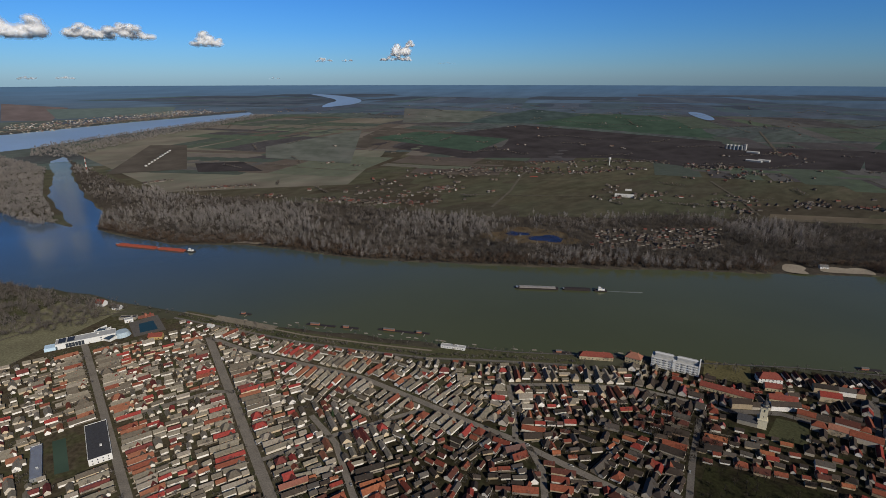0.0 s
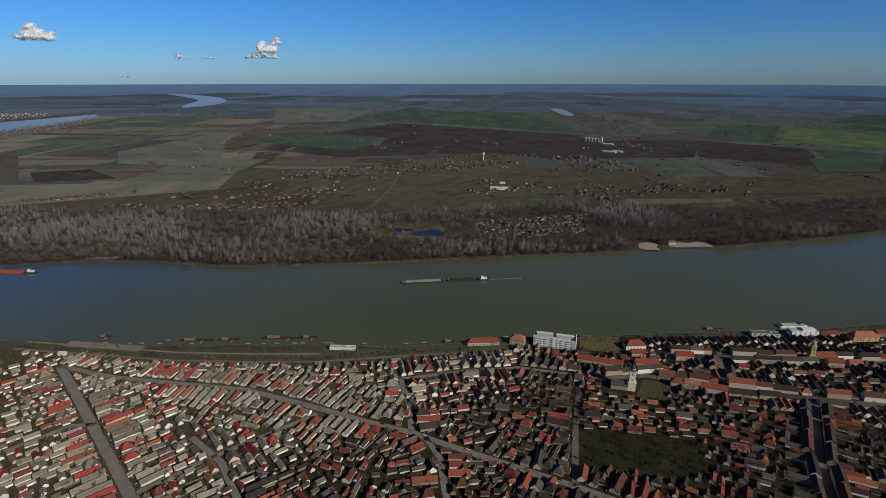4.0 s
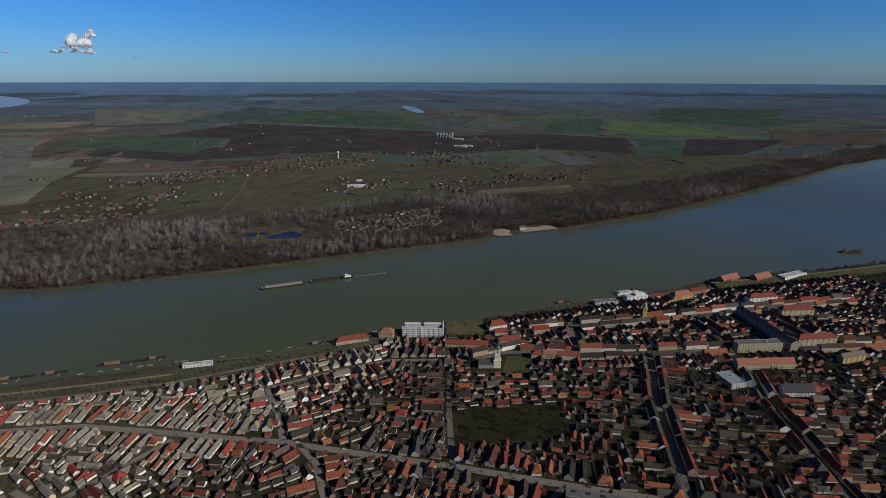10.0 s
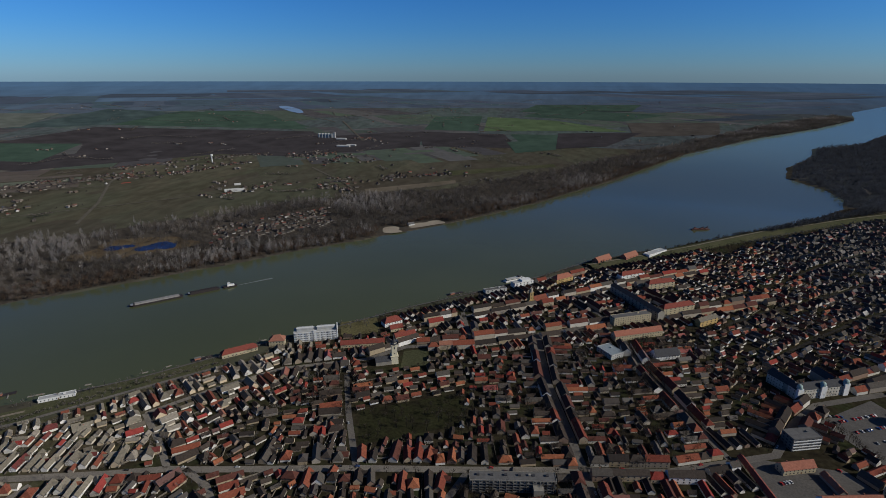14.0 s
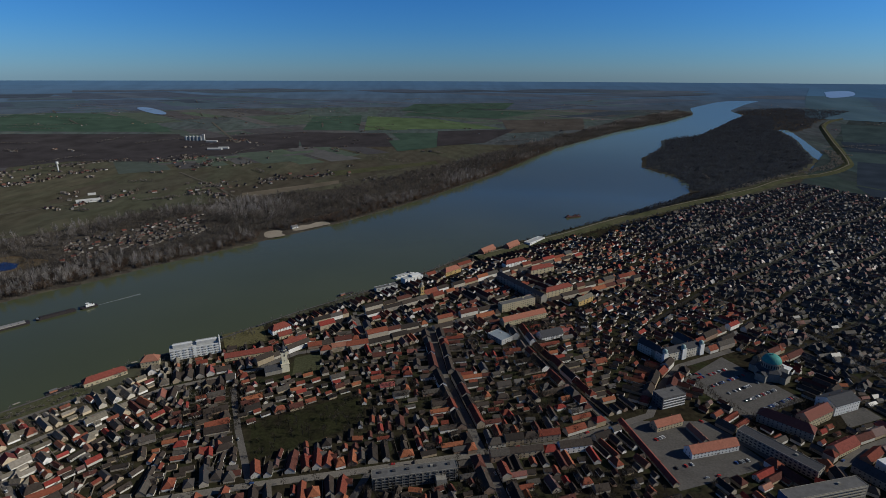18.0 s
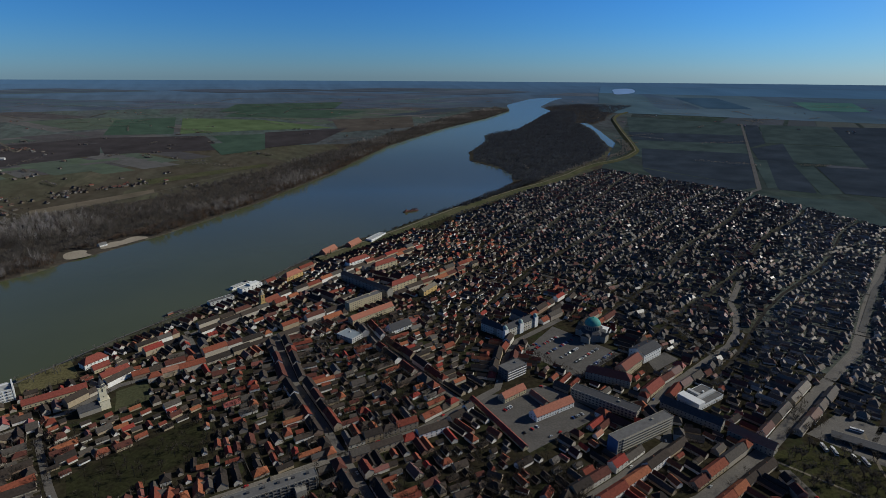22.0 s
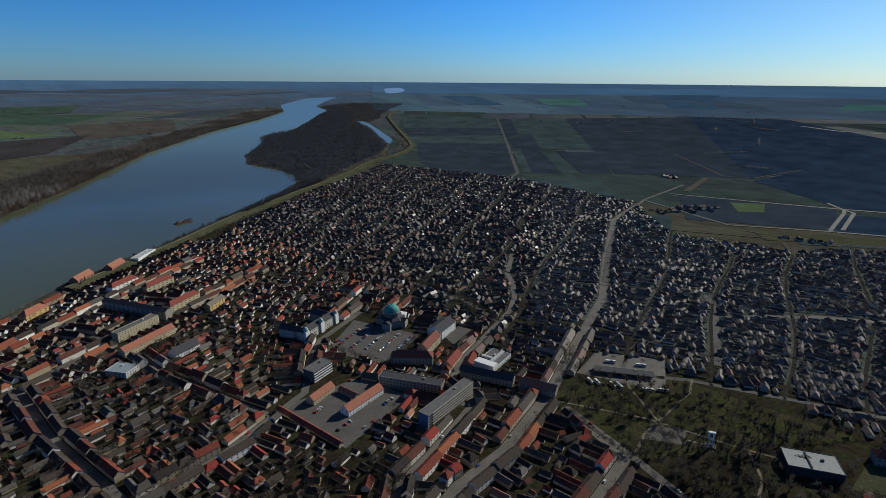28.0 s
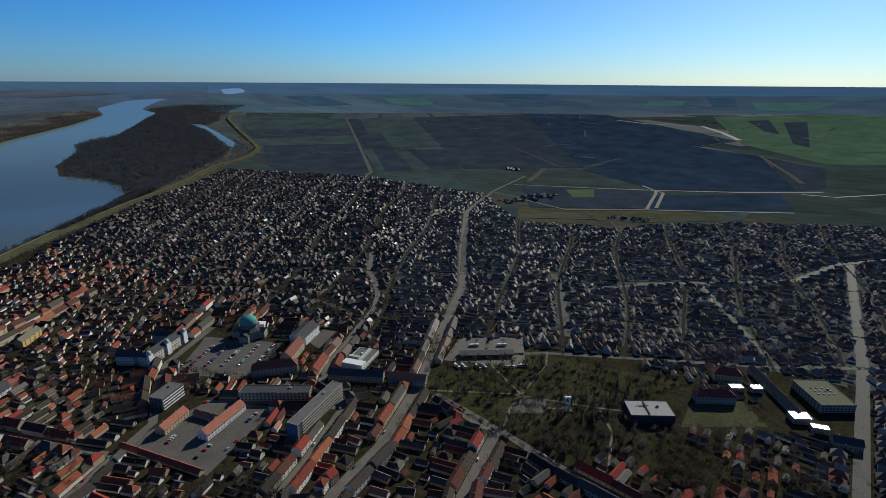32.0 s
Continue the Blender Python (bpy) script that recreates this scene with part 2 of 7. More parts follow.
M_TANROAD = ground_mat("dusty_asphalt", [(0.3, (0.125, 0.113, 0.098)), (0.7, (0.175, 0.158, 0.136))], 0.05, fine=0.6, fine_amount=0.2, rough=0.85)
M_PALEGRASS = ground_mat("worn_pale_grass", [(0.3, (0.105, 0.098, 0.064)), (0.6, (0.135, 0.130, 0.082)), (0.8, (0.17, 0.152, 0.11))], 0.03, fine=0.3, fine_amount=0.25)
# meadows east of town, their colour dimmed blue-grey for haze and backlight
M_EASTMEADOW = ground_mat("hazed_east_meadows", [(0.28, (0.0272, 0.0380, 0.0432)), (0.45, (0.0391, 0.0522, 0.0518)), (0.6, (0.0459, 0.0589, 0.0605)), (0.75, (0.0340, 0.0446, 0.0540))], 0.004, 7, 0.03, plots=0.006, turn=38, stretch=(1, 0.5, 1), fine_amount=0.2)
M_PAVED = ground_mat("paving", [(0.3, (0.0703, 0.0647, 0.0590)), (0.7, (0.0998, 0.0930, 0.0839))], 0.06, fine=0.5, fine_amount=0.2, rough=0.85, spec=0.1)
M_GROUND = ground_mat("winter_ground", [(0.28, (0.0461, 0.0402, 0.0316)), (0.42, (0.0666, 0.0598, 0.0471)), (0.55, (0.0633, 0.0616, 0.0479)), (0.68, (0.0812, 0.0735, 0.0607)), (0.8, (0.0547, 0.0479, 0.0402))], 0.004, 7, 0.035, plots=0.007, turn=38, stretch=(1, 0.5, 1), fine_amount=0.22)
# middle distance: the winter ground with grey-blue haze painted in
M_MEADOW = ground_mat("hazed_meadows", [(0.28, (0.0538, 0.0609, 0.0685)), (0.42, (0.0712, 0.0796, 0.0866)), (0.55, (0.0633, 0.0796, 0.0830)), (0.68, (0.0855, 0.0931, 0.1028)), (0.8, (0.0593, 0.0643, 0.0740))], 0.004, 7, 0.035, plots=0.007, turn=38, stretch=(1, 0.5, 1), fine_amount=0.22)
# parcel colours, nudged to blue for the haze over the plain
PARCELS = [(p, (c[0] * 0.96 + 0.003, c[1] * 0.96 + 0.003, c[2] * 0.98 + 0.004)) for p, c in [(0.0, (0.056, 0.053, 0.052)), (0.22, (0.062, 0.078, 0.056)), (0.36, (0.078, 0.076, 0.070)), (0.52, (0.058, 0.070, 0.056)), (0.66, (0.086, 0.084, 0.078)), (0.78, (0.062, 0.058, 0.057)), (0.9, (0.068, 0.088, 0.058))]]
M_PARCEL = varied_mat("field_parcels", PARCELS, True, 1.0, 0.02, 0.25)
# the same parcels with far more haze mixed into the colour
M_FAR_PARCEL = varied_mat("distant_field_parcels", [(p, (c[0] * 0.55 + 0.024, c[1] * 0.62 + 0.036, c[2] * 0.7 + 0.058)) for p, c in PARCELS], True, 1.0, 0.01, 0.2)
M_FALLOW = varied_mat("fallow_strips", [(0.0, (0.0889, 0.0752, 0.0627)), (0.3, (0.1117, 0.1049, 0.0844)), (0.5, (0.1003, 0.1094, 0.0798)), (0.7, (0.1208, 0.1072, 0.0912)), (0.88, (0.0798, 0.0661, 0.0570))], True, 1.0, 0.02, 0.2)
# far woods and eastern parcels: blue haze painted into the colour
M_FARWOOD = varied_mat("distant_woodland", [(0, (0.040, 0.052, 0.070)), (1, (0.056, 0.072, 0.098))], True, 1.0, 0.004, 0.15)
M_EAST_PARCEL = varied_mat("hazed_field_parcels", [(0.0, (0.030, 0.038, 0.048)), (0.3, (0.040, 0.050, 0.050)), (0.5, (0.034, 0.044, 0.056)), (0.7, (0.048, 0.058, 0.058)), (0.88, (0.038, 0.046, 0.060))], True, 1.0, 0.01, 0.2)
M_YARD = ground_mat("garden_soil", [(0.3, (0.018, 0.015, 0.011)), (0.5, (0.030, 0.026, 0.016)), (0.65, (0.028, 0.032, 0.015)), (0.85, (0.05, 0.042, 0.03))], 0.03, 7, 0.2)
M_YARD_EAST = ground_mat("garden_lawns", [(0.3, (0.0354, 0.0342, 0.0283)), (0.48, (0.0566, 0.0590, 0.0425)), (0.62, (0.0496, 0.0448, 0.0389)), (0.8, (0.0920, 0.0826, 0.0708))], 0.03, 7, 0.15)
# the lawns above again, paler and bluer for the sun's glare
M_YARD_OUTER = ground_mat("glare_lifted_lawns", [(0.3, (0.0484, 0.0502, 0.0488)), (0.48, (0.0770, 0.0866, 0.0708)), (0.62, (0.0660, 0.0638, 0.0634)), (0.8, (0.1155, 0.1117, 0.1098))], 0.03, 7, 0.15)
M_YARD_WEST = ground_mat("trodden_yards", [(0.3, (0.034, 0.028, 0.019)), (0.45, (0.060, 0.050, 0.034)), (0.6, (0.050, 0.050, 0.026)), (0.75, (0.095, 0.080, 0.060))], 0.035, 7, 0.2)
HAZE_STEPS = [6500, 7800, 9400, 11400, 14000, 18000, 25000, 1e9]  # metres; at each step more blue haze is painted into the plain
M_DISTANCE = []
for k in range(len(HAZE_STEPS) - 1):
    f = k / (len(HAZE_STEPS) - 2)
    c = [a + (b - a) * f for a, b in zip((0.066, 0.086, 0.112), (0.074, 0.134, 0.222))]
    M_DISTANCE.append(ground_mat("hazed_plain", [(0.3, [v * (0.84 + 0.1 * f) for v in c]), (0.5, c), (0.7, [v * (1.12 - 0.08 * f) for v in c])], 0.004, 4, 0.012, stretch=(1, 0.35, 1), turn=20, fine_amount=0.16 - 0.1 * f))
# haze towards the eastern horizon is painted into these four base colours
M_FAREAST = ground_mat("hazed_eastern_plain", [(0.3, (0.0589, 0.0914, 0.1437)), (0.45, (0.0768, 0.1155, 0.1624)), (0.58, (0.0640, 0.1059, 0.1784)), (0.74, (0.0922, 0.1348, 0.1810))], 0.0014, 6, 0.006, plots=0.0022, turn=20, stretch=(1, 0.4, 1), fine_amount=0.18)
M_FARBLUE = ground_mat("hazed_last_plain", [(0.3, (0.0676, 0.1300, 0.2145)), (0.7, (0.0858, 0.1586, 0.2470))], 0.001, 5, 0.004, turn=20, stretch=(1, 0.3, 1), fine_amount=0.12)
M_FARWHEAT = ground_mat("hazed_wheat", [(0.3, (0.0598, 0.1288, 0.1176)), (0.7, (0.0759, 0.1495, 0.1302))], 0.002, fine=0.006, fine_amount=0.15)
M_FARDUSK = ground_mat("hazed_ploughland", [(0.3, (0.0390, 0.0754, 0.1196)), (0.7, (0.0520, 0.0910, 0.1352))], 0.002, fine=0.006, fine_amount=0.15)
# ploughland seen against the sun: haze and backlight painted as dark blue
M_HAZESOIL = ground_mat("dark_hazed_soil", [(0.3, (0.0266, 0.0353, 0.0480)), (0.7, (0.0361, 0.0461, 0.0606))], 0.01, fine=0.012, fine_amount=0.2)
# soil, stubble, wheat and pasture, their colours shifted for aerial haze
M_SOIL = ground_mat("ploughed_soil", [(0.3, (0.0340, 0.0309, 0.0332)), (0.7, (0.0449, 0.0409, 0.0426))], 0.01, fine=0.012, fine_amount=0.2)
M_BROWN = ground_mat("stubble", [(0.3, (0.058, 0.051, 0.044)), (0.7, (0.075, 0.067, 0.058))], 0.008, fine=0.012, fine_amount=0.2)
M_GREEN = ground_mat("winter_wheat", [(0.3, (0.0376, 0.0598, 0.0454)), (0.7, (0.0475, 0.0726, 0.0545))], 0.006, fine=0.012, fine_amount=0.15)
M_LIME = ground_mat("bright_pasture", [(0.3, (0.0669, 0.0941, 0.0477)), (0.7, (0.0831, 0.1133, 0.0571))], 0.008, fine=0.012, fine_amount=0.2)
# wheat and the darkest ploughland, likewise tinted for haze and backlight
M_DIMGREEN = ground_mat("hazed_dull_wheat", [(0.3, (0.0396, 0.0568, 0.0583)), (0.7, (0.0486, 0.0666, 0.0648))], 0.006, fine=0.012, fine_amount=0.2)
M_HAZEDARK = ground_mat("deep_hazed_soil", [(0.3, (0.0182, 0.0299, 0.0506)), (0.7, (0.0251, 0.0389, 0.0631))], 0.006, fine=0.012, fine_amount=0.2)
M_TAN = ground_mat("dry_sandy_grass", [(0.3, (0.10, 0.085, 0.062)), (0.7, (0.125, 0.105, 0.08))], 0.01, fine=0.012, fine_amount=0.25)
M_PALEMEADOW = ground_mat("pale_olive_meadow", [(0.3, (0.0772, 0.0878, 0.0750)), (0.5, (0.0931, 0.1003, 0.0895)), (0.7, (0.0832, 0.0815, 0.0774))], 0.003, 8, fine=0.012, fine_amount=0.2)
# far red ploughland, haze mixed into its colour
M_REDSOIL = ground_mat("hazed_red_soil", [(0.3, (0.0980, 0.0810, 0.0816)), (0.7, (0.1180, 0.0994, 0.1008))], 0.004, fine=0.012, fine_amount=0.15)
M_WESTLAND = ground_mat("pale_fallow", [(0.28, (0.1054, 0.0940, 0.0778)), (0.45, (0.1283, 0.1169, 0.0961)), (0.6, (0.1145, 0.1169, 0.0916)), (0.78, (0.1466, 0.1305, 0.1122))], 0.0035, 5, 0.012, stretch=(1, 0.5, 1), turn=-50, fine_amount=0.2)
# far green field with the haze of distance painted in
M_HAZYGREEN = ground_mat("hazed_far_green", [(0.3, (0.078, 0.104, 0.102)), (0.7, (0.088, 0.114, 0.112))], 0.004, fine=0.02, fine_amount=0.1)
M_LITTER = ground_mat("woodland_litter", [(0.3, (0.0376, 0.0323, 0.0271)), (0.55, (0.0543, 0.0470, 0.0386)), (0.8, (0.0752, 0.0647, 0.0532))], 0.012, 7, 0.15)
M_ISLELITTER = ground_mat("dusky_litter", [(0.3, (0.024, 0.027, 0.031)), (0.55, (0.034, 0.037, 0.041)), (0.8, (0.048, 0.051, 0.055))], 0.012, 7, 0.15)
M_GRASS = ground_mat("winter_grass", [(0.3, (0.0427, 0.0475, 0.0250)), (0.55, (0.0627, 0.0627, 0.0350)), (0.8, (0.0741, 0.0646, 0.0450))], 0.02, fine=0.3, fine_amount=0.25)
M_WHEAT = ground_mat("lush_wheat", [(0.3, (0.058, 0.098, 0.060)), (0.7, (0.072, 0.116, 0.070))], 0.006, fine=0.012, fine_amount=0.15)
M_SAND = ground_mat("pale_sand", [(0.3, (0.2142, 0.1845, 0.1440)), (0.7, (0.2646, 0.2337, 0.1856))], 0.03, fine=0.3, fine_amount=0.15)
M_DUST = ground_mat("dirt_track", [(0.3, (0.136, 0.118, 0.0899)), (0.7, (0.174, 0.152, 0.118))], 0.03, fine=0.3, fine_amount=0.15)
M_TRACK = ground_mat("worn_track", [(0.3, (0.0748, 0.0680, 0.0561)), (0.7, (0.0952, 0.0867, 0.0714))], 0.03, fine=0.3, fine_amount=0.2)
M_REED = ground_mat("dry_reeds", [(0.3, (0.0714, 0.0508, 0.0310)), (0.7, (0.1073, 0.0861, 0.0558))], 0.03, fine=0.3, fine_amount=0.3)
M_TWIG = twig_mat("bare_twigs", [(0, (0.1240, 0.1074, 0.0922)), (0.5, (0.1603, 0.1406, 0.1225)), (1, (0.1996, 0.1784, 0.1557))])
M_PALETWIG = twig_mat("pale_poplar_twigs", [(0, (0.2119, 0.1934, 0.1750)), (0.5, (0.2590, 0.2371, 0.2153)), (1, (0.3111, 0.2859, 0.2607))])
M_DARKTWIG = twig_mat("dark_twigs", [(0, (0.034, 0.028, 0.023)), (0.5, (0.044, 0.037, 0.030)), (1, (0.056, 0.048, 0.039))])
M_REDTWIG = twig_mat("willow_twigs", [(0, (0.0924, 0.0658, 0.0476)), (0.5, (0.1176, 0.0840, 0.0616)), (1, (0.1400, 0.1064, 0.0812))])
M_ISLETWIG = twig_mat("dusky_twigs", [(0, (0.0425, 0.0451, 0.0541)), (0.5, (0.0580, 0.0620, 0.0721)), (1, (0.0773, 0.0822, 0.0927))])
M_DUSKTWIG = twig_mat("dark_grey_twigs", [(0, (0.070, 0.062, 0.054)), (0.5, (0.096, 0.085, 0.074)), (1, (0.128, 0.115, 0.100))])
M_PARKTWIG = twig_mat("park_twigs", [(0, (0.036, 0.032, 0.028)), (0.5, (0.052, 0.046, 0.040)), (1, (0.074, 0.066, 0.058))])
M_PINE = varied_mat("pine_needles", [(0, (0.018, 0.035, 0.018)), (1, (0.035, 0.055, 0.025))], True, 0.9)


def water_mat():
    m, n, l, b = nodes_of("river_water")
    geo = n.new("ShaderNodeNewGeometry")
    t1 = n.new("ShaderNodeTexNoise")
    t1.inputs["Scale"].default_value, t1.inputs["Detail"].default_value = 0.0022, 5.0
    l.new(geo.outputs["Position"], t1.inputs["Vector"])
    r = ramp_of(n, [(0.35, (0.056, 0.064, 0.031)), (0.65, (0.068, 0.076, 0.038))])
    l.new(t1.outputs["Fac"], r.inputs["Fac"])
    # sky reflection painted as bluer colour on the upstream reach and side arm
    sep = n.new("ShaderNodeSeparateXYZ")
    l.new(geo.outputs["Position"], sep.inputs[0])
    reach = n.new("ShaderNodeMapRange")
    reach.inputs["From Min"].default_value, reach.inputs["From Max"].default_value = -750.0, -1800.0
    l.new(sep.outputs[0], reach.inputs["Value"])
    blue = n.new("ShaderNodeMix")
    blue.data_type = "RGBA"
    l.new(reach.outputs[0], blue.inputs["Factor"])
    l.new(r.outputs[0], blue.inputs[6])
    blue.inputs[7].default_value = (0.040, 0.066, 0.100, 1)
    # sheen of the sky on far water, painted by distance: paler colour, more metal
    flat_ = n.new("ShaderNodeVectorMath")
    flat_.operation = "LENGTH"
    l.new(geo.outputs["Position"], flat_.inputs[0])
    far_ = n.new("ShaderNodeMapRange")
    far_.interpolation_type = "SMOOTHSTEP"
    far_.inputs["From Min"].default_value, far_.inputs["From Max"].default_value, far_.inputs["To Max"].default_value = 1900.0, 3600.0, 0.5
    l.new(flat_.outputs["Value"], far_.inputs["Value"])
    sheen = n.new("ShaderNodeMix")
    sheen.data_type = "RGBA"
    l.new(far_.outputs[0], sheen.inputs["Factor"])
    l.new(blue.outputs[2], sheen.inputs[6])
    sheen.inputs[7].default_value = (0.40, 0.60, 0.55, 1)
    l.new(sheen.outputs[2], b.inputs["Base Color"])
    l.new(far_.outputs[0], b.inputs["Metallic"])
    b.inputs["Roughness"].default_value, b.inputs["IOR"].default_value = 0.12, 1.33
    b.inputs["Specular IOR Level"].default_value = 0.28
    t2 = n.new("ShaderNodeTexNoise")
    t2.inputs["Scale"].default_value, t2.inputs["Detail"].default_value = 0.35, 6.0
    l.new(geo.outputs["Position"], t2.inputs["Vector"])
    bp = n.new("ShaderNodeBump")
    bp.inputs["Strength"].default_value, bp.inputs["Distance"].default_value = 0.35, 0.12
    l.new(t2.outputs["Fac"], bp.inputs["Height"])
    l.new(bp.outputs[0], b.inputs["Normal"])
    return m


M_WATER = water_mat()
# far water: the blue of the reflected sky is put into a metallic base
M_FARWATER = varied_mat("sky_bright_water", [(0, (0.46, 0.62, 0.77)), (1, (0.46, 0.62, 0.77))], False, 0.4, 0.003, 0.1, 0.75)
# the pond's blue is sky reflection painted into its base colour
M_POND = varied_mat("deep_blue_pond", [(0, (0.016, 0.022, 0.06)), (1, (0.016, 0.022, 0.06))], False, 0.15, 0.05, 0.2)

# ---- the lie of the land ----
# Past NEAR metres the plain rises gently into a wide shallow bowl, so that 45 km of it fit inside five.
NEAR, RIM, WATER_Z = 1700.0, 4860.0, -2.1
_r = np.linspace(NEAR, RIM - 1, 4000)
_z = ((_r - NEAR) / (RIM - NEAR)) ** 1.6
_d = _r / (1 - _z)


def squeeze(d):
    """The radius at which a place d metres off on the plain is built, over d."""
    return np.where(d > NEAR, np.interp(d, _d, _r), d) / d


def land(x, y, lift=0.0):
    """Where a true place on the plain is built (arrays of metres)."""
    x, y = np.asarray(x, float), np.asarray(y, float)
    d = np.maximum(np.hypot(x, y), 1e-6)
    eye = 351.0 - 0.33 * np.clip(np.degrees(np.arctan2(x, y)), -80, 85)
    k = squeeze(d)
    return np.stack([x * k, y * k, eye * (1 - k) + lift * k * (1 + d / 1500.0)], -1)


# Waters, as outlines on the plain
NEAR_BANK = [(-3200, -900), (-2300, -420), (-1645, -180), (-1307, -39), (-1129, 78), (-956, 170), (-828, 250), (-712, 332), (-564, 445),
             (-467, 514), (-389, 589), (-332, 650), (-270, 694), (-185, 776), (-68, 868), (35, 963), (137, 1070), (309, 1177), (517, 1330),
             (716, 1472), (874, 1625), (935, 1760), (955, 1908), (926, 2123), (1032, 2379), (1280, 2737), (1437, 3073), (1795, 3332), (2608, 4405),
             (3178, 5132), (3492, 5905), (4515, 7301), (5488, 8494)]
FAR_BANK = [(-3300, -500), (-2300, -120), (-1725, 125), (-1645, 172), (-1500, 225), (-1366, 283), (-1259, 407), (-1153, 474), (-968, 574), (-834, 689),
            (-683, 825), (-518, 990), (-361, 1140), (-186, 1311), (26, 1571), (300, 1985), (720, 2720), (1332, 3540), (2083, 4398), (2772, 5308), (3316, 6449),
            (4527, 8030), (5000, 8500)]
RIVER = NEAR_BANK + FAR_BANK[::-1]
SIDE_ARM = [(-1600, 100), (-1645, 172), (-1858, 222), (-2132, 214), (-2705, 240), (-3100, 285), (-3420, 292), (-3274, 225), (-3159, 200), (-2753, 184),
            (-2272, 122), (-1725, 125)]
UPSTREAM = [(-5014, -300), (-5014, -13), (-5369, 450), (-5932, 1183), (-6698, 2530), (-6095, 2375), (-5592, 1875), (-4969, 1193), (-4298, 501), (-3985, 204), (-3856, -29), (-3856, -300)]
CHANNEL = [(2640, 3720), (2423, 3317), (2175, 2865), (1930, 2440), (1880, 2300), (1760, 2150), (1652, 2071), (1562, 2005), (1514, 1983), (1640, 2110), (1780, 2270), (1858, 2420), (2060, 2760), (2290, 3145), (2560, 3720)]
WATERS = [RIVER, SIDE_ARM, UPSTREAM, CHANNEL]


def shore(px, py, poly):
    """Signed distance to an outline: below zero inside."""
    pts = np.array(poly, float)
    best = np.full(px.shape, 1e18)
    inside = np.zeros(px.shape, bool)
    for a, b in zip(pts, np.roll(pts, -1, 0)):
        e = b - a
        t = np.clip(((px - a[0]) * e[0] + (py - a[1]) * e[1]) / (e @ e), 0, 1)
        best = np.minimum(best, (px - a[0] - t * e[0]) ** 2 + (py - a[1] - t * e[1]) ** 2)
        if a[1] != b[1]:
            cross = (a[1] > py) != (b[1] > py)
            inside ^= cross & (px < (b[0] - a[0]) * (py - a[1]) / (b[1] - a[1]) + a[0])
    s = np.sqrt(best)
    return np.where(inside, -s, s)


def dry(px, py):
    """Distance to the nearest water."""
    s = np.full(np.shape(px), 1e9)
    for poly in WATERS:
        s = np.minimum(s, shore(px, py, poly))
    return s


def mesh_object(name, verts, faces, mats, slots=None, parent=None, smooth=False):
    me = bpy.data.meshes.new(name)
    me.from_pydata([tuple(v) for v in verts], [], [tuple(f) for f in faces])
    for m in mats if isinstance(mats, (list, tuple)) else [mats]:
        me.materials.append(m)
    if slots is not None:
        me.polygons.foreach_set("material_index", slots)
    if smooth:
        me.polygons.foreach_set("use_smooth", [True] * len(me.polygons))
    ob = new(name, me)
    ob.parent = parent
    return ob


heads = np.radians(np.r_[np.arange(-180, -100, 2.0), np.arange(-100, 106, 0.3), np.arange(106, 180, 2.0)])
rings = [0.01, 20.0, 120.0]
while rings[-1] < 45000:
    r = rings[-1]
    rings.append(r + (30 if r < 250 else 7 + 0.0045 * (r - 250) if r < NEAR else 17 + (r - NEAR) * 0.028))
rings = np.array(rings)
gx, gy = rings[:, None] * np.sin(heads), rings[:, None] * np.cos(heads)
gs = dry(gx, gy)
gs = gs + 5.0 * np.sin(gx * 0.031 + 2 * np.sin(gy * 0.017)) * np.cos(gy * 0.027 + np.sin(gx * 0.011))
gp = land(gx, gy)
bank = np.maximum(8.0, 0.011 * np.hypot(gx, gy) - 6)  # how wide the bank slopes, from the water's edge to the meadow
gp[..., 2] += np.clip(WATER_Z * (1 - gs / bank), -6, 0) * squeeze(np.hypot(gx, gy))
nr, nh = gx.shape
ids = np.arange(nr * nh).reshape(nr, nh)
quads = np.stack([ids[:-1, :], ids[1:, :], np.roll(ids, -1, 1)[1:, :], np.roll(ids, -1, 1)[:-1, :]], -1).reshape(-1, 4)
quads = quads[:, ::-1]
ring_of = np.repeat(np.arange(nr - 1), nh)


def quarter_ground(outline, mat, lift, label):
    """The stretch of land inside an outline, a little above the plain."""
    mid = np.stack([gx.reshape(-1)[quads].mean(1), gy.reshape(-1)[quads].mean(1)], -1)
    some = quads[shore(mid[:, 0], mid[:, 1], outline) < 0]
    used, inv = np.unique(some, return_inverse=True)
    ob = mesh_object("ground", gp.reshape(-1, 3)[used] + (0, 0, lift), inv.reshape(-1, 4), mat, smooth=True)
    return tagged(ob, label, "ground", kind="structure")


def sheet(name, lo, hi, mat, label):
    some = quads[(rings[ring_of] >= lo) & (rings[ring_of] < hi)]
    used, inv = np.unique(some, return_inverse=True)
    ob = mesh_object(name, gp.reshape(-1, 3)[used], inv.reshape(-1, 4), mat, smooth=True)
    return tagged(ob, label, "ground", kind="structure")


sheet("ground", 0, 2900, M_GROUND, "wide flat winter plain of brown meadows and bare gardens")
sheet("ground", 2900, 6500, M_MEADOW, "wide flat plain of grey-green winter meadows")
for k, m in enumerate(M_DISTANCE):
    sheet("backdrop", HAZE_STEPS[k], HAZE_STEPS[k + 1], m, "distant hazy plain of dark fields and woods")
wet = (gs < bank).reshape(-1)
keep = quads[wet[quads].any(1)]
used, inv = np.unique(keep, return_inverse=True)
wp = land(gx, gy).reshape(-1, 3)
wp[:, 2] += WATER_Z * squeeze(np.hypot(gx, gy)).reshape(-1)
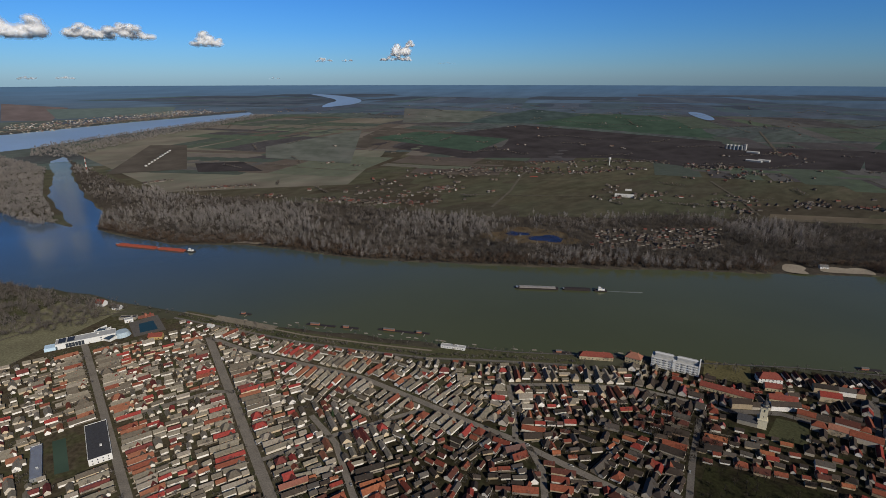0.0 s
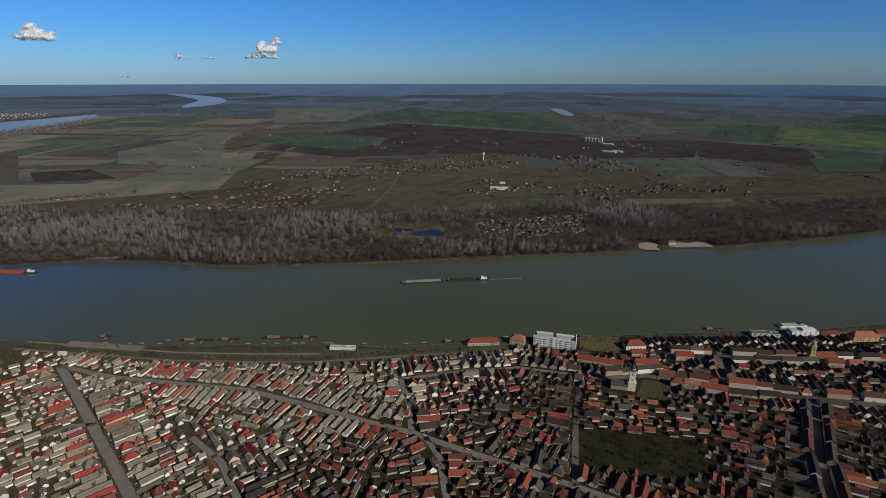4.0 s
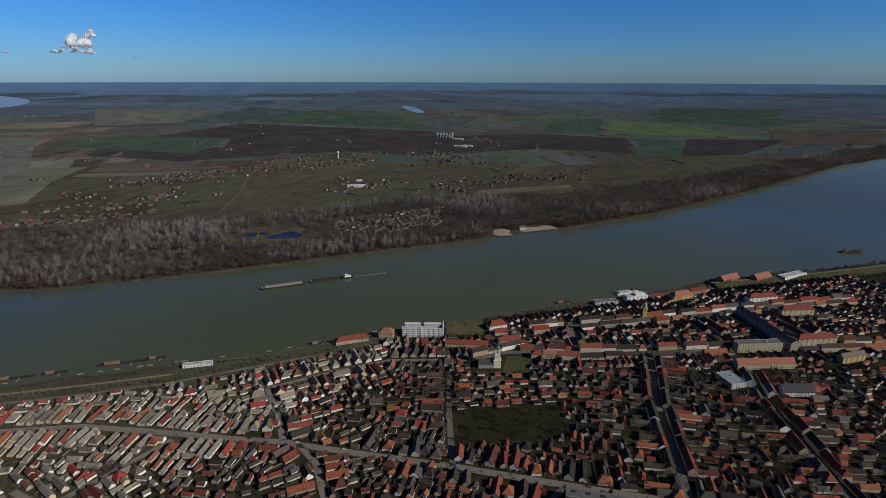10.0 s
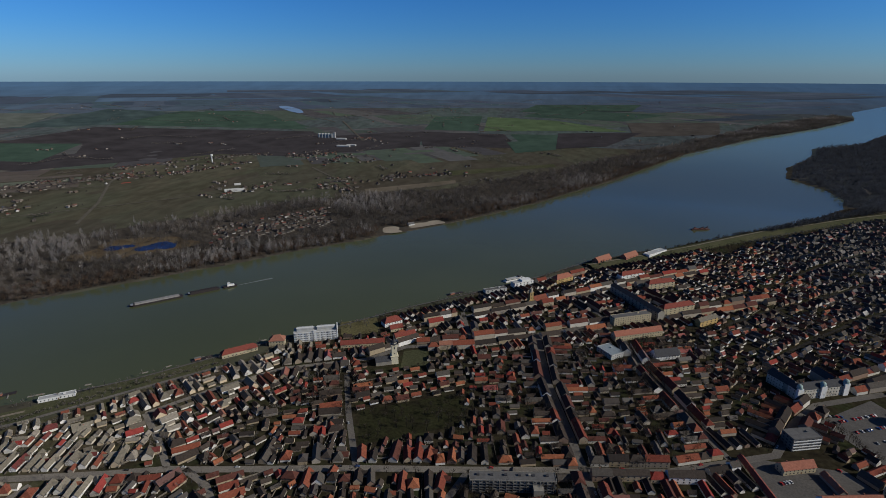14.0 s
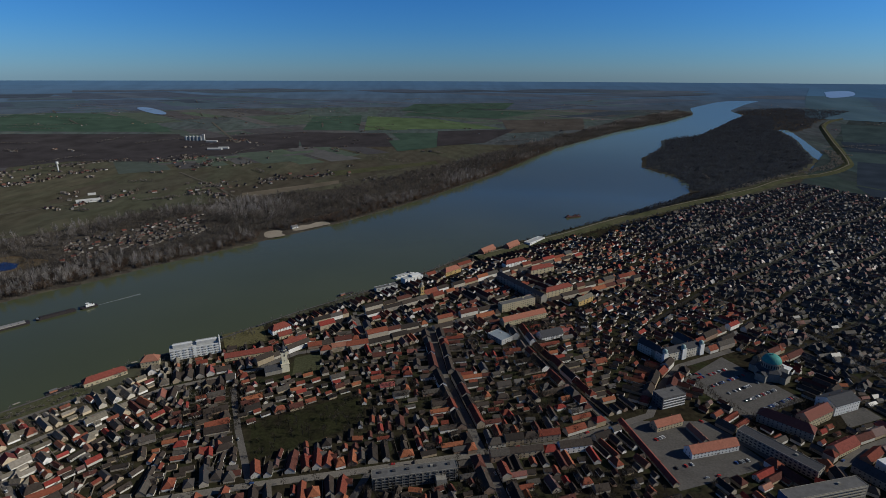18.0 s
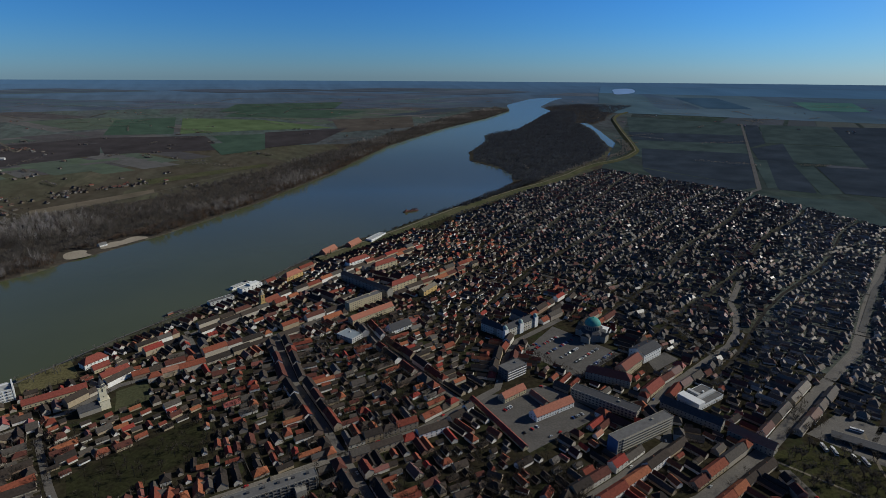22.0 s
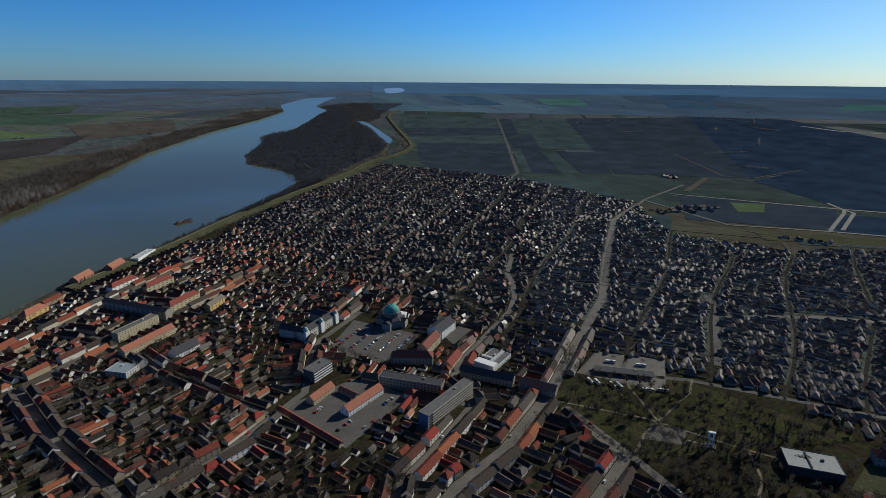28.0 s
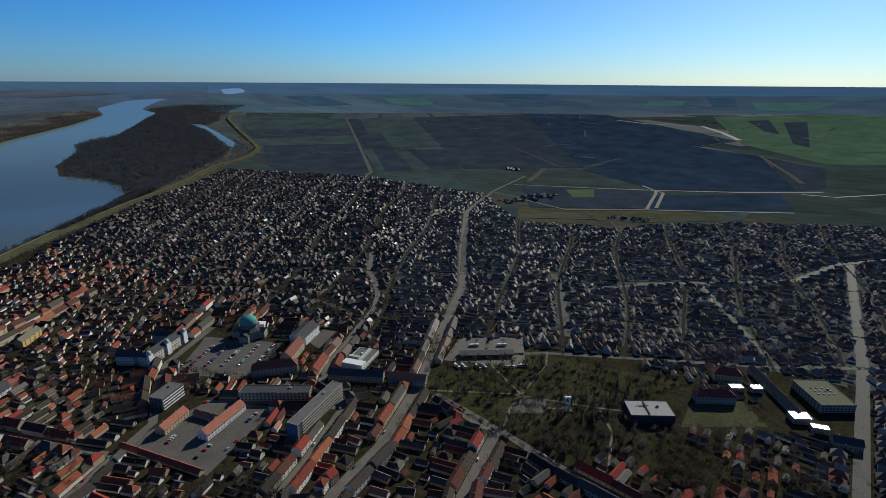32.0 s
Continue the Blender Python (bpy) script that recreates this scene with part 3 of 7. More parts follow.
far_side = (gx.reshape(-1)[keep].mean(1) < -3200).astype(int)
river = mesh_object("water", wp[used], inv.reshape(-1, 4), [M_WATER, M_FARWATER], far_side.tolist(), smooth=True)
tagged(river, "wide calm olive-green river reflecting the blue sky", "river", kind="structure")

# ---- fields and roads ----
FIELD_LOOK = {"fareast": (M_FAREAST, "far blue-green fields towards the eastern horizon"), "last": (M_FARBLUE, "last blue fields below the eastern horizon"), "strip": (M_FARWHEAT, "far blue-green strip of young wheat"), "pale": (M_FARDUSK, "far dusky strip of ploughed land"), "hazy": (M_HAZYGREEN, "far grey-green field beyond the river"), "west": (M_WESTLAND, "wide pale brown meadows and fallow land"), "dim": (M_DIMGREEN, "dull grey-green field of young wheat"), "black": (M_HAZEDARK, "large dark wet ploughed field"), "sandy": (M_TAN, "tan strip of dry sandy grass"),
              "meadow": (M_PALEMEADOW, "wide pale olive meadow across the river"), "red": (M_REDSOIL, "reddish-brown ploughed slope beyond the river"),
              "wheat": (M_WHEAT, "lush green field of winter wheat"), "east": (M_EASTMEADOW, "wide olive-grey winter meadows beyond the town"), "damp": (M_HAZESOIL, "dark damp ploughed field on the plain"), "soil": (M_SOIL, "dark freshly ploughed field on the plain"), "brown": (M_BROWN, "brown stubble field beside dirt tracks"),
              "green": (M_GREEN, "field of young green winter wheat"), "lime": (M_LIME, "bright yellow-green pasture among ploughed fields"),
              "grass": (M_GRASS, "pale olive meadow of winter grass"), "olive": (M_BROWN, "wide olive-brown meadow with faint tracks")}


def patch(name, corners, mat, lift, steps=0):
    """A four-cornered sheet that lies on the land."""
    a, b, c, d = (np.array(p, float) for p in corners)
    steps = steps or int(np.clip(max(np.linalg.norm(c - a), np.linalg.norm(d - b)) / 32, 8, 110))
    u, v = np.meshgrid(np.linspace(0, 1, steps), np.linspace(0, 1, steps))
    u, v = u[..., None], v[..., None]
    p = a * (1 - u) * (1 - v) + b * u * (1 - v) + c * u * v + d * (1 - u) * v
    ids = np.arange(steps * steps).reshape(steps, steps)
    faces = np.stack([ids[:-1, :-1], ids[:-1, 1:], ids[1:, 1:], ids[1:, :-1]], -1).reshape(-1, 4)
    q = land(p[..., 0], p[..., 1], lift).reshape(-1, 3)
    n = np.cross(q[faces[0][1]] - q[faces[0][0]], q[faces[0][3]] - q[faces[0][0]])
    return mesh_object(name, q, faces if n[2] > 0 else faces[:, ::-1], mat)


def ribbon(name, line, width, mat, lift, step=20.0):
    """A road or track along a line on the land."""
    p = np.array(line, float)
    out = [p[0]]
    for a, b in zip(p, p[1:]):
        n = max(1, int(np.linalg.norm(b - a) / step))
        out += [a + (b - a) * (i + 1) / n for i in range(n)]
    p = np.array(out)
    tang = np.gradient(p, axis=0)
    tang /= np.linalg.norm(tang, axis=1)[:, None] + 1e-9
    side = np.stack([-tang[:, 1], tang[:, 0]], 1) * width / 2
    q = np.concatenate([p + side, p - side])
    m = len(p)
    faces = [(i, i + m, i + m + 1, i + 1) for i in range(m - 1)]
    return mesh_object(name, land(q[:, 0], q[:, 1], lift), faces, mat)


layer = iter(np.arange(0.16, 3, 0.005))


def field(look_key, *corners):
    m, label = FIELD_LOOK[look_key]
    tagged(patch("field", corners, m, {"west": 0.07, "east": 0.07, "fareast": 0.3, "last": 0.34, "strip": 0.5, "pale": 0.5}.get(look_key) or next(layer), 230 if look_key in ("fareast", "last") else 0), label, "field", kind="structure")


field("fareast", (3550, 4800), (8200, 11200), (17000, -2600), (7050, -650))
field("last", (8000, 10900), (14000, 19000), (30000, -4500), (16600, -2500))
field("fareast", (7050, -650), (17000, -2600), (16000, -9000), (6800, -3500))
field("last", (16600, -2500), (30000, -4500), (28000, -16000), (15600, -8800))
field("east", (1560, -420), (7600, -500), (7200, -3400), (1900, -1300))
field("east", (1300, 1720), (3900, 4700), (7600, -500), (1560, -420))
field("west", (-2050, 440), (-3900, 330), (-5500, 2350), (-1750, 1000))
field("west", (-1750, 1000), (-5500, 2350), (-4500, 3300), (-2350, 1560))
field("olive", (-2822, 1575), (-3786, 2549), (-2608, 2793), (-2187, 1901))
field("dim", (-3723, 3321), (-4837, 5649), (-3603, 5188), (-3225, 3756))
field("green", (-3225, 3756), (-3731, 5372), (-2414, 5084), (-1578, 3662))
field("soil", (-1992, 1807), (-2810, 1779), (-3185, 3560), (-1494, 3518))
field("soil", (-1992, 1807), (-1494, 3518), (-1302, 3249), (-1295, 2597))
field("green", (-2132, 2016), (-3123, 1985), (-3273, 2521), (-2468, 2641))
field("green", (-754, 3762), (-903, 5049), (-480, 5228), (-370, 3723))
field("lime", (-332, 3719), (-416, 5072), (-123, 4970), (-39, 3770))
field("lime", (-47, 3813), (-121, 4900), (196, 4734), (638, 3829))
field("soil", (-1337, 3184), (-740, 3640), (-590, 2810), (-1045, 2432))
field("soil", (-577, 2838), (-761, 3610), (-182, 3551), (-76, 2833))
field("green", (-102, 5190), (137, 6405), (1297, 5652), (739, 4745))
field("green", (-146, 3547), (219, 3547), (256, 2922), (-32, 2876))
field("green", (-2432, 3746), (-3557, 5538), (-2983, 5480), (-1639, 3853))
field("soil", (-1577, 2386), (-2296, 3530), (-1464, 3509), (-1013, 2357))
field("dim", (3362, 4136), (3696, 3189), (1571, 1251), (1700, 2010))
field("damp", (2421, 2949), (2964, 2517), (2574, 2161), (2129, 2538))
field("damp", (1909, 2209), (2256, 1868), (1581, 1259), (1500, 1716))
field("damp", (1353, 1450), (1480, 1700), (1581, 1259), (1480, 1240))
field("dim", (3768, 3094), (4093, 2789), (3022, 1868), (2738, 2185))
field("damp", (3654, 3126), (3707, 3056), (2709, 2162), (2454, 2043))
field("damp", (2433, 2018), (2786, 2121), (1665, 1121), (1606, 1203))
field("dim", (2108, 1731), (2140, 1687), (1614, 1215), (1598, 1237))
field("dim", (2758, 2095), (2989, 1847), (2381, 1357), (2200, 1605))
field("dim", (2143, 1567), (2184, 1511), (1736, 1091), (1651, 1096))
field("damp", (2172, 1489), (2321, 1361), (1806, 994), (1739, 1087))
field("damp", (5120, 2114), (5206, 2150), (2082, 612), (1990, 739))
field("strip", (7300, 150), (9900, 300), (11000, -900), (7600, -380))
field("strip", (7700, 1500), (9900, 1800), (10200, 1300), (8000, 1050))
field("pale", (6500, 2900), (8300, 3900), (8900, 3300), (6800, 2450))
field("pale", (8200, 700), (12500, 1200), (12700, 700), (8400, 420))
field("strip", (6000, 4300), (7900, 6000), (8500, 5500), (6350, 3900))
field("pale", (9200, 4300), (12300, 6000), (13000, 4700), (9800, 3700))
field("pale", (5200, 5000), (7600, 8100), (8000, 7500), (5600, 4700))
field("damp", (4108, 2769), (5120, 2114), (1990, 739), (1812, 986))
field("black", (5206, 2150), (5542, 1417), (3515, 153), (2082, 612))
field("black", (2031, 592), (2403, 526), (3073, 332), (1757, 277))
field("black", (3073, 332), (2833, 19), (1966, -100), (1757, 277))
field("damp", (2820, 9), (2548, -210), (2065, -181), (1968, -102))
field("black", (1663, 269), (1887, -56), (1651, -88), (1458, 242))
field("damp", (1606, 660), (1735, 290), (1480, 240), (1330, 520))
field("wheat", (3298, 103), (5753, 478), (6987, -474), (2683, -218))
field("wheat", (2683, -218), (6987, -474), (6600, -2300), (3000, -800))
field("damp", (4300, 30), (5400, 180), (5600, 20), (4100, -60))
field("damp", (3500, -120), (5300, -90), (5500, -260), (3350, -190))
field("dim", (1363, 296), (1566, 11), (1462, 29), (1293, 266))
field("dim", (1269, 660), (1340, 561), (1192, 497), (1150, 570))
field("lime", (1612, 517), (1667, 444), (1553, 412), (1512, 462))
field("grass", (1329, 367), (1517, 72), (1467, 65), (1276, 324))
field("dim", (1336, 1272), (1685, 986), (1440, 752), (1410, 1000))
field("brown", (741, 4566), (1492, 4750), (1184, 3725), (620, 3500))
field("grass", (-336, 2065), (94, 2318), (103, 2247), (-299, 1971))
field("green", (-142, 3093), (137, 3307), (121, 2794), (-78, 2640))
field("sandy", (-539, 1680), (-266, 1886), (-256, 1824), (-512, 1593))
field("meadow", (-6152, 4491), (-4705, 4833), (-3726, 3471), (-4034, 2913))
field("green", (22, 7367), (1416, 7686), (1042, 6193), (-148, 5912))
field("soil", (165, 3641), (721, 3780), (391, 2975), (122, 2839))
field("meadow", (-3113, 1250), (-3687, 2268), (-2197, 1278), (-2648, 1056))
field("soil", (-2687, 728), (-2589, 919), (-2265, 884), (-2422, 662))
field("red", (-12043, 308), (-9537, 992), (-6553, 520), (-6909, 142))
field("brown", (-2610, 346), (-3645, 748), (-3494, 916), (-2537, 649))
field("hazy", (-9202, 698), (-8768, 2230), (-6900, 1700), (-6804, 590))
# the pond: two dark blue pools
def pool(name, x, y, rx, ry, turn, mat, lift, label):
    ang = np.linspace(0, 2 * np.pi, 40, endpoint=False)
    rr = 1 + 0.16 * np.sin(3 * ang + x) + 0.1 * np.sin(5 * ang + y)
    c, s = math.cos(turn), math.sin(turn)
    px, py = x + rr * (rx * np.cos(ang) * c - ry * np.sin(ang) * s), y + rr * (rx * np.cos(ang) * s + ry * np.sin(ang) * c)
    return tagged(mesh_object(name, land(px, py, lift), [tuple(range(40))], mat), label, "pond", kind="structure")


pool("reeds", -845, 985, 118, 72, 0.75, M_REED, 0.15, "dry brown reeds round two small ponds")
pool("pond", -800, 1000, 42, 28, 0.7, M_POND, 0.35, "small dark blue pond among dry reeds")
pool("pond", -878, 978, 30, 17, 0.7, M_POND, 0.35, "small dark blue pond among dry reeds")


def far_water(label, *outline):
    p = np.array(outline, float)
    for _ in range(2):  # round off the corners
        q = np.roll(p, -1, 0)
        p = np.stack([p * 0.75 + q * 0.25, p * 0.25 + q * 0.75], 1).reshape(-1, 2)
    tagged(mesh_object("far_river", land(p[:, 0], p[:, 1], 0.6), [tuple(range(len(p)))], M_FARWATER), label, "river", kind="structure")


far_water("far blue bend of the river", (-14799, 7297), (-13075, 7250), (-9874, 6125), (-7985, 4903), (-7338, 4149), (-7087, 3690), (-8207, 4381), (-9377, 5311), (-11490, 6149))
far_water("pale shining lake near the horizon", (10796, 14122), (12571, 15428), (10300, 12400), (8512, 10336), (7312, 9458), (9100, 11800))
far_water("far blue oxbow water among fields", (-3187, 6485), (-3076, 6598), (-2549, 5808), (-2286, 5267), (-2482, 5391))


def lane(kind, w, *line):
    tagged(ribbon(kind, line, w, M_STREET if kind == "road" else M_TRACK, 0.45),
           "narrow grey country road across the plain" if kind == "road" else "pale dirt track between meadows", "road", kind="structure")


lane("road", 14, (3696, 3189), (2450, 2048), (1553, 1232), (1387, 1164), (1192, 1137), (1004, 1042))
lane("track", 8, (2504, 1072), (2277, 875), (2056, 696), (2086, 607), (2249, 577), (2436, 538))
lane("track", 20, (1680, 669), (1971, 721))
lane("road", 9, (1468, 249), (1695, 266), (1738, 274), (1807, 327))
lane("road", 9, (1495, 230), (1715, 248), (1738, 274))
lane("road", 10, (1985, -166), (1849, 50), (1747, 276), (1681, 457), (1606, 687))
lane("road", 9, (2044, -327), (1915, -195), (1911, -111))
lane("track", 16, (2833, 19), (2291, -91), (2126, -118))
lane("road", 34, (4820, 1136), (4531, 838), (4516, 436), (3983, 255), (3557, 142))
lane("track", 12, (3047, 329), (3483, 151))
lane("track", 14, (1348, 279), (1339, 202))
lane("track", 7, (1323, 381), (1348, 279))
lane("track", 7, (1254, 270), (1166, 225))
lane("track", 9, (-1126, 1135), (-1260, 1363), (-1463, 1650), (-1604, 1932))
lane("track", 9, (-890, 2080), (-656, 1790), (-550, 1635))
lane("track", 14, (-1588, 4428), (-1105, 3337), (-973, 3037))
lane("road", 9, (1461, 697), (1231, 641), (974, 527), (794, 432))
lane("track", 6, (1191, 533), (1394, 136))
lane("track", 8, (1281, 295), (1163, 230))
lane("road", 8, (1461, 699), (1779, 720))
lane("road", 8, (1619, -84), (1456, 253), (1350, 430), (1461, 697))
lane("track", 6, (-600, 1560), (-300, 1780), (0, 2150))
lane("track", 6, (-1700, 900), (-1350, 1180), (-1100, 1420), (-960, 1570))
lane("track", 8, (-2500, 900), (-1900, 1250), (-1420, 1600))

# ---- the levee ----
LEVEE = [(120, 1013), (340, 1164), (459, 1255), (567, 1334), (678, 1398), (805, 1477), (940, 1549), (1108, 1658), (1247, 1770), (1377, 1849), (1505, 1896), (1633, 1978), (1790, 2110), (1880, 2230),
         (2066, 2500), (2342, 2910), (2666, 3380), (3050, 3935), (3448, 4378), (3760, 4628)]


def levee(line, top, foot, high):
    p = np.array(line, float)
    for _ in range(3):  # rounded bends
        p = np.vstack([p[:1], np.stack([p[:-1] * 0.75 + p[1:] * 0.25, p[:-1] * 0.25 + p[1:] * 0.75], 1).reshape(-1, 2), p[-1:]])
    tang = np.gradient(p, axis=0)
    tang /= np.linalg.norm(tang, axis=1)[:, None]
    side = np.stack([-tang[:, 1], tang[:, 0]], 1)
    rows = [land(*(p + side * o).T, 0.1) + (0, 0, h) for o, h in ((foot, 0), (top, high), (-top, high), (-foot, 0))]
    n = len(p)
    faces = [(k * n + i, (k + 1) * n + i, (k + 1) * n + i + 1, k * n + i + 1) for k in range(3) for i in range(n - 1)]
    return mesh_object("levee", np.concatenate(rows), faces, M_GRASS)


tagged(levee(LEVEE, 5, 21, 5), "grassy flood levee between town and river", "levee", kind="structure")
ribbon_top = ribbon("levee_path", LEVEE, 4, M_DUST, 0.0)
ribbon_top.location.z = 5.3
tagged(ribbon_top, "pale path along the top of the levee", "path", kind="structure")

# ---- town plan ----
STREETS = []


def street(half, way, *line):
    """Half its width, how houses stand (g: gable to the street, r: eaves along it), its line."""
    STREETS.append((half, way, list(line)))


street(5, "g", (-797, 195), (-429, 134), (-250, 100))
street(4, "g", (-900, 46), (-864, 45), (-530, 30), (-330, 22))
street(4, "g", (-797, 195), (-713, 224), (-639, 262), (-545, 311), (-468, 332), (-379, 354), (-327, 369))
street(3, "g", (-475, 146), (-468, 200), (-456, 249), (-436, 330))
street(3, "g", (-512, 221), (-450, 218), (-373, 193), (-240, 160))
street(3, "g", (-328, 371), (-358, 402), (-407, 445))
street(3, "g", (-407, 445), (-361, 500), (-300, 560), (-200, 600))
street(3, "g", (-310, 372), (-277, 355), (-247, 323), (-170, 250))
street(4, "g", (-327, 369), (-298, 373), (-224, 386), (-151, 399), (-44, 414), (65, 431))
street(4, "r", (65, 431), (141, 441), (202, 464), (250, 482), (290, 540), (330, 580), (420, 617))
street(4, "r", (-200, 600), (-158, 640), (-81, 662), (31, 712), (133, 761), (250, 815), (400, 890))
street(4, "r", (20, 712), (33, 579), (54, 478), (71, 386), (90, 280), (100, 200))
street(3, "r", (137, 740), (150, 640), (170, 576), (199, 480), (205, 464))
street(4, "r", (150, 225), (235, 300), (286, 313), (365, 338), (384, 362), (390, 392), (432, 415), (472, 428), (525, 447), (584, 467), (627, 493), (683, 543), (705, 573), (800, 640))
street(6, "r", (120, 200), (200, 245), (272, 265), (337, 268), (418, 289), (457, 300), (578, 345), (728, 397), (909, 497), (1192, 640), (1461, 697))
street(5, "r", (200, 130), (322, 173), (409, 185), (436, 270))
street(4, "r", (436, 265), (413, 174), (396, 119), (384, 60), (370, -40))
street(3, "r", (535, 270), (584, 204), (619, 125), (693, -44), (757, -157))
street(6, "g", (1201, -163), (886, -143), (739, -134), (487, -106), (350, -95))
street(5, "g", (800, 240), (893, 149), (1042, -70), (1190, -145), (1300, -260))
street(4, "g", (860, 290), (827, 263), (644, 191))
street(3, "g", (941, 61), (713, -39))
street(4, "r", (-215, 735), (-100, 830), (0, 905), (130, 1010), (300, 1130))
street(4, "r", (-150, 715), (-60, 770), (40, 830), (150, 905), (330, 1020))
street(3, "r", (-70, 665), (-95, 765))
street(3, "r", (133, 761), (80, 850))
street(4, "r", (250, 815), (180, 920))
street(3, "g", (-395, 575), (-480, 490), (-560, 420), (-680, 340))
street(3, "g", (-150, 399), (-185, 480), (-215, 560))
street(3, "g", (-44, 414), (-75, 330), (-110, 230), (-130, 150))
street(3, "g", (-650, 60), (-640, 150), (-620, 170))
street(3, "g", (-400, 30), (-380, 130))
street(3, "g", (-170, 250), (-60, 230), (90, 260))
street(3, "g", (-300, 240), (-200, 300), (-75, 330), (60, 350))
street(3, "r", (364, 342), (330, 420), (300, 470))
street(3, "g", (100, 200), (60, 100), (40, 0))
street(3, "g", (-250, 100), (-100, 130), (100, 150), (200, 130))
street(3, "g", (370, -40), (300, 30), (200, 60))
street(4, "r", (490, 790), (535, 715), (557, 640), (564, 540), (545, 456))
OLD_STREETS = len(STREETS)
# the newer quarters: parallel streets along the river's direction, with cross streets
FAN = []
for row in range(-7, 8):
    a = radians(max(4.0, min(38.0, 22 + 2.7 * row)))
    o = row * 78.0
    FAN.append((430 - 0.42 * o - 60 * math.cos(a), 300 + 0.9 * o - 60 * math.sin(a), a))
for row, (x, y, a) in enumerate(FAN):
    if row == 7:
        continue
    wave = [(x + s * math.cos(a) - 9 * math.sin(s * 0.011 + row * 1.9) * math.sin(a), y + s * math.sin(a) + 9 * math.sin(s * 0.011 + row * 1.9) * math.cos(a)) for s in range(150, 1760, 95)]
    gap = 150 + 95 * (3 + row * 5 % 7)
    STREETS.append((2.4, "r" if row < 12 else "n", wave[: 3 + row * 5 % 7]))
    STREETS.append((2.4, "n", wave[3 + row * 5 % 7:]))
for k, s in enumerate((250, 430, 640, 850, 1080, 1290, 1500)):
    STREETS.append((2.4, "n", [(x + (s + 22 * math.sin(i * 2.1 + k)) * math.cos(a), y + (s + 22 * math.sin(i * 2.1 + k)) * math.sin(a)) for i, (x, y, a) in enumerate(FAN)]))
TOWN = [(-1000, 80), (-905, 170), (-690, 288), (-526, 405), (-372, 552), (-320, 620), (-215, 735), (-60, 850), (60, 950), (330, 1140), (560, 1290), (800, 1450), (1040, 1570),
        (1321, 1741), (1473, 1212), (1414, 695), (1250, 560), (1180, 480), (1225, 260), (1308, 200), (1430, 30), (1560, -250), (900, -450), (-300, -250), (-800, -150)]
# open places where no generated house stands
quarter_ground(TOWN, M_YARD, 0.03, "dark garden soil and yards between the houses")
EAST = [(640, 1290), (800, 1450), (1040, 1570), (1321, 1741), (1473, 1212), (1414, 695), (1250, 560), (1180, 480), (1225, 260), (1308, 200), (1430, 30), (1560, -250), (900, -450), (700, -200), (640, 250)]
OUTER = [(640, 470), (1000, 730), (1414, 1010), (1414, 695), (1250, 560), (1180, 480), (1225, 260), (1308, 200), (1430, 30), (1560, -250), (900, -450), (700, -200), (640, 250)]
quarter_ground(OUTER, M_YARD_OUTER, 0.09, "grey gardens and lawns at the edge of town")
quarter_ground(EAST, M_YARD_EAST, 0.06, "grey-brown gardens and lawns of the newer quarter")
WEST = [(-1000, 80), (-905, 170), (-690, 288), (-526, 405), (-372, 552), (-320, 610), (-330, 500), (-400, 330), (-440, 60), (-460, -230), (-800, -150)]
quarter_ground(WEST, M_YARD_WEST, 0.06, "trodden tan yards of the old quarter")
CELL, OX, OY = 3.0, -1100.0, -500.0
NX, NY = 960, 780
taken = np.zeros((NX, NY), bool)
cgx, cgy = np.meshgrid(OX + CELL * (np.arange(NX) + 0.5), OY + CELL * (np.arange(NY) + 0.5), indexing="ij")
taken |= shore(cgx, cgy, TOWN) > 0
taken |= dry(cgx, cgy) < 22


open_cells = np.zeros_like(taken)


def clear(*outline):
    """An open place where no house stands."""
    taken[shore(cgx, cgy, outline) < 1] = True
    open_cells[shore(cgx, cgy, outline) < 1] = True


clear((-255, 655), (-205, 679), (-222, 726), (-274, 699))
clear((-174, 488), (-70, 541), (-54, 484), (-159, 431))
clear((328, 555), (355, 465), (432, 490), (452, 545), (420, 610), (360, 600))
clear((214, 482), (228, 365), (335, 405), (300, 490))
clear((440, 300), (405, 175), (400, 110), (480, 60), (600, 30), (620, 130), (560, 290))
clear((447, 449), (455, 471), (494, 486), (498, 460))
clear((505, 300), (540, 205), (610, 240), (560, 310))
clear((-1000, 60), (-960, -60), (-890, -60), (-860, 80), (-850, 170), (-960, 190))
clear((-665, 42), (-565, 38), (-570, -25), (-665, -25))
clear((560, -40), (560, -125), (690, -115), (680, -40))
clear((508, 36), (562, 34), (598, -15), (558, -44))
clear((440, 66), (500, 40), (478, -10), (430, 10))
clear((-190, 570), (-120, 600), (-130, 640), (-180, 615))


def near_line(line):
    p = np.array(line, float)
    best = np.full(cgx.shape, 1e9)
    for a, b in zip(p, p[1:]):
        e = b - a
        t = np.clip(((cgx - a[0]) * e[0] + (cgy - a[1]) * e[1]) / (e @ e), 0, 1)
        best = np.minimum(best, np.hypot(cgx - a[0] - t * e[0], cgy - a[1] - t * e[1]))
    return best


street_cells = np.zeros_like(taken)
for half, way, line in STREETS:
    street_cells |= near_line(line) < half + 0.4
taken |= street_cells
rng = random.Random(7)


def footprint(x, y, lx, ly, ang):
    c, s = math.cos(ang), math.sin(ang)
    u = np.arange(-lx / 2, lx / 2 + 0.1, 2.2)[:, None]
    v = np.arange(-ly / 2, ly / 2 + 0.1, 2.2)[None, :]
    i = ((x + u * c - v * s - OX) / CELL).astype(int)
    j = ((y + u * s + v * c - OY) / CELL).astype(int)
    return i, j


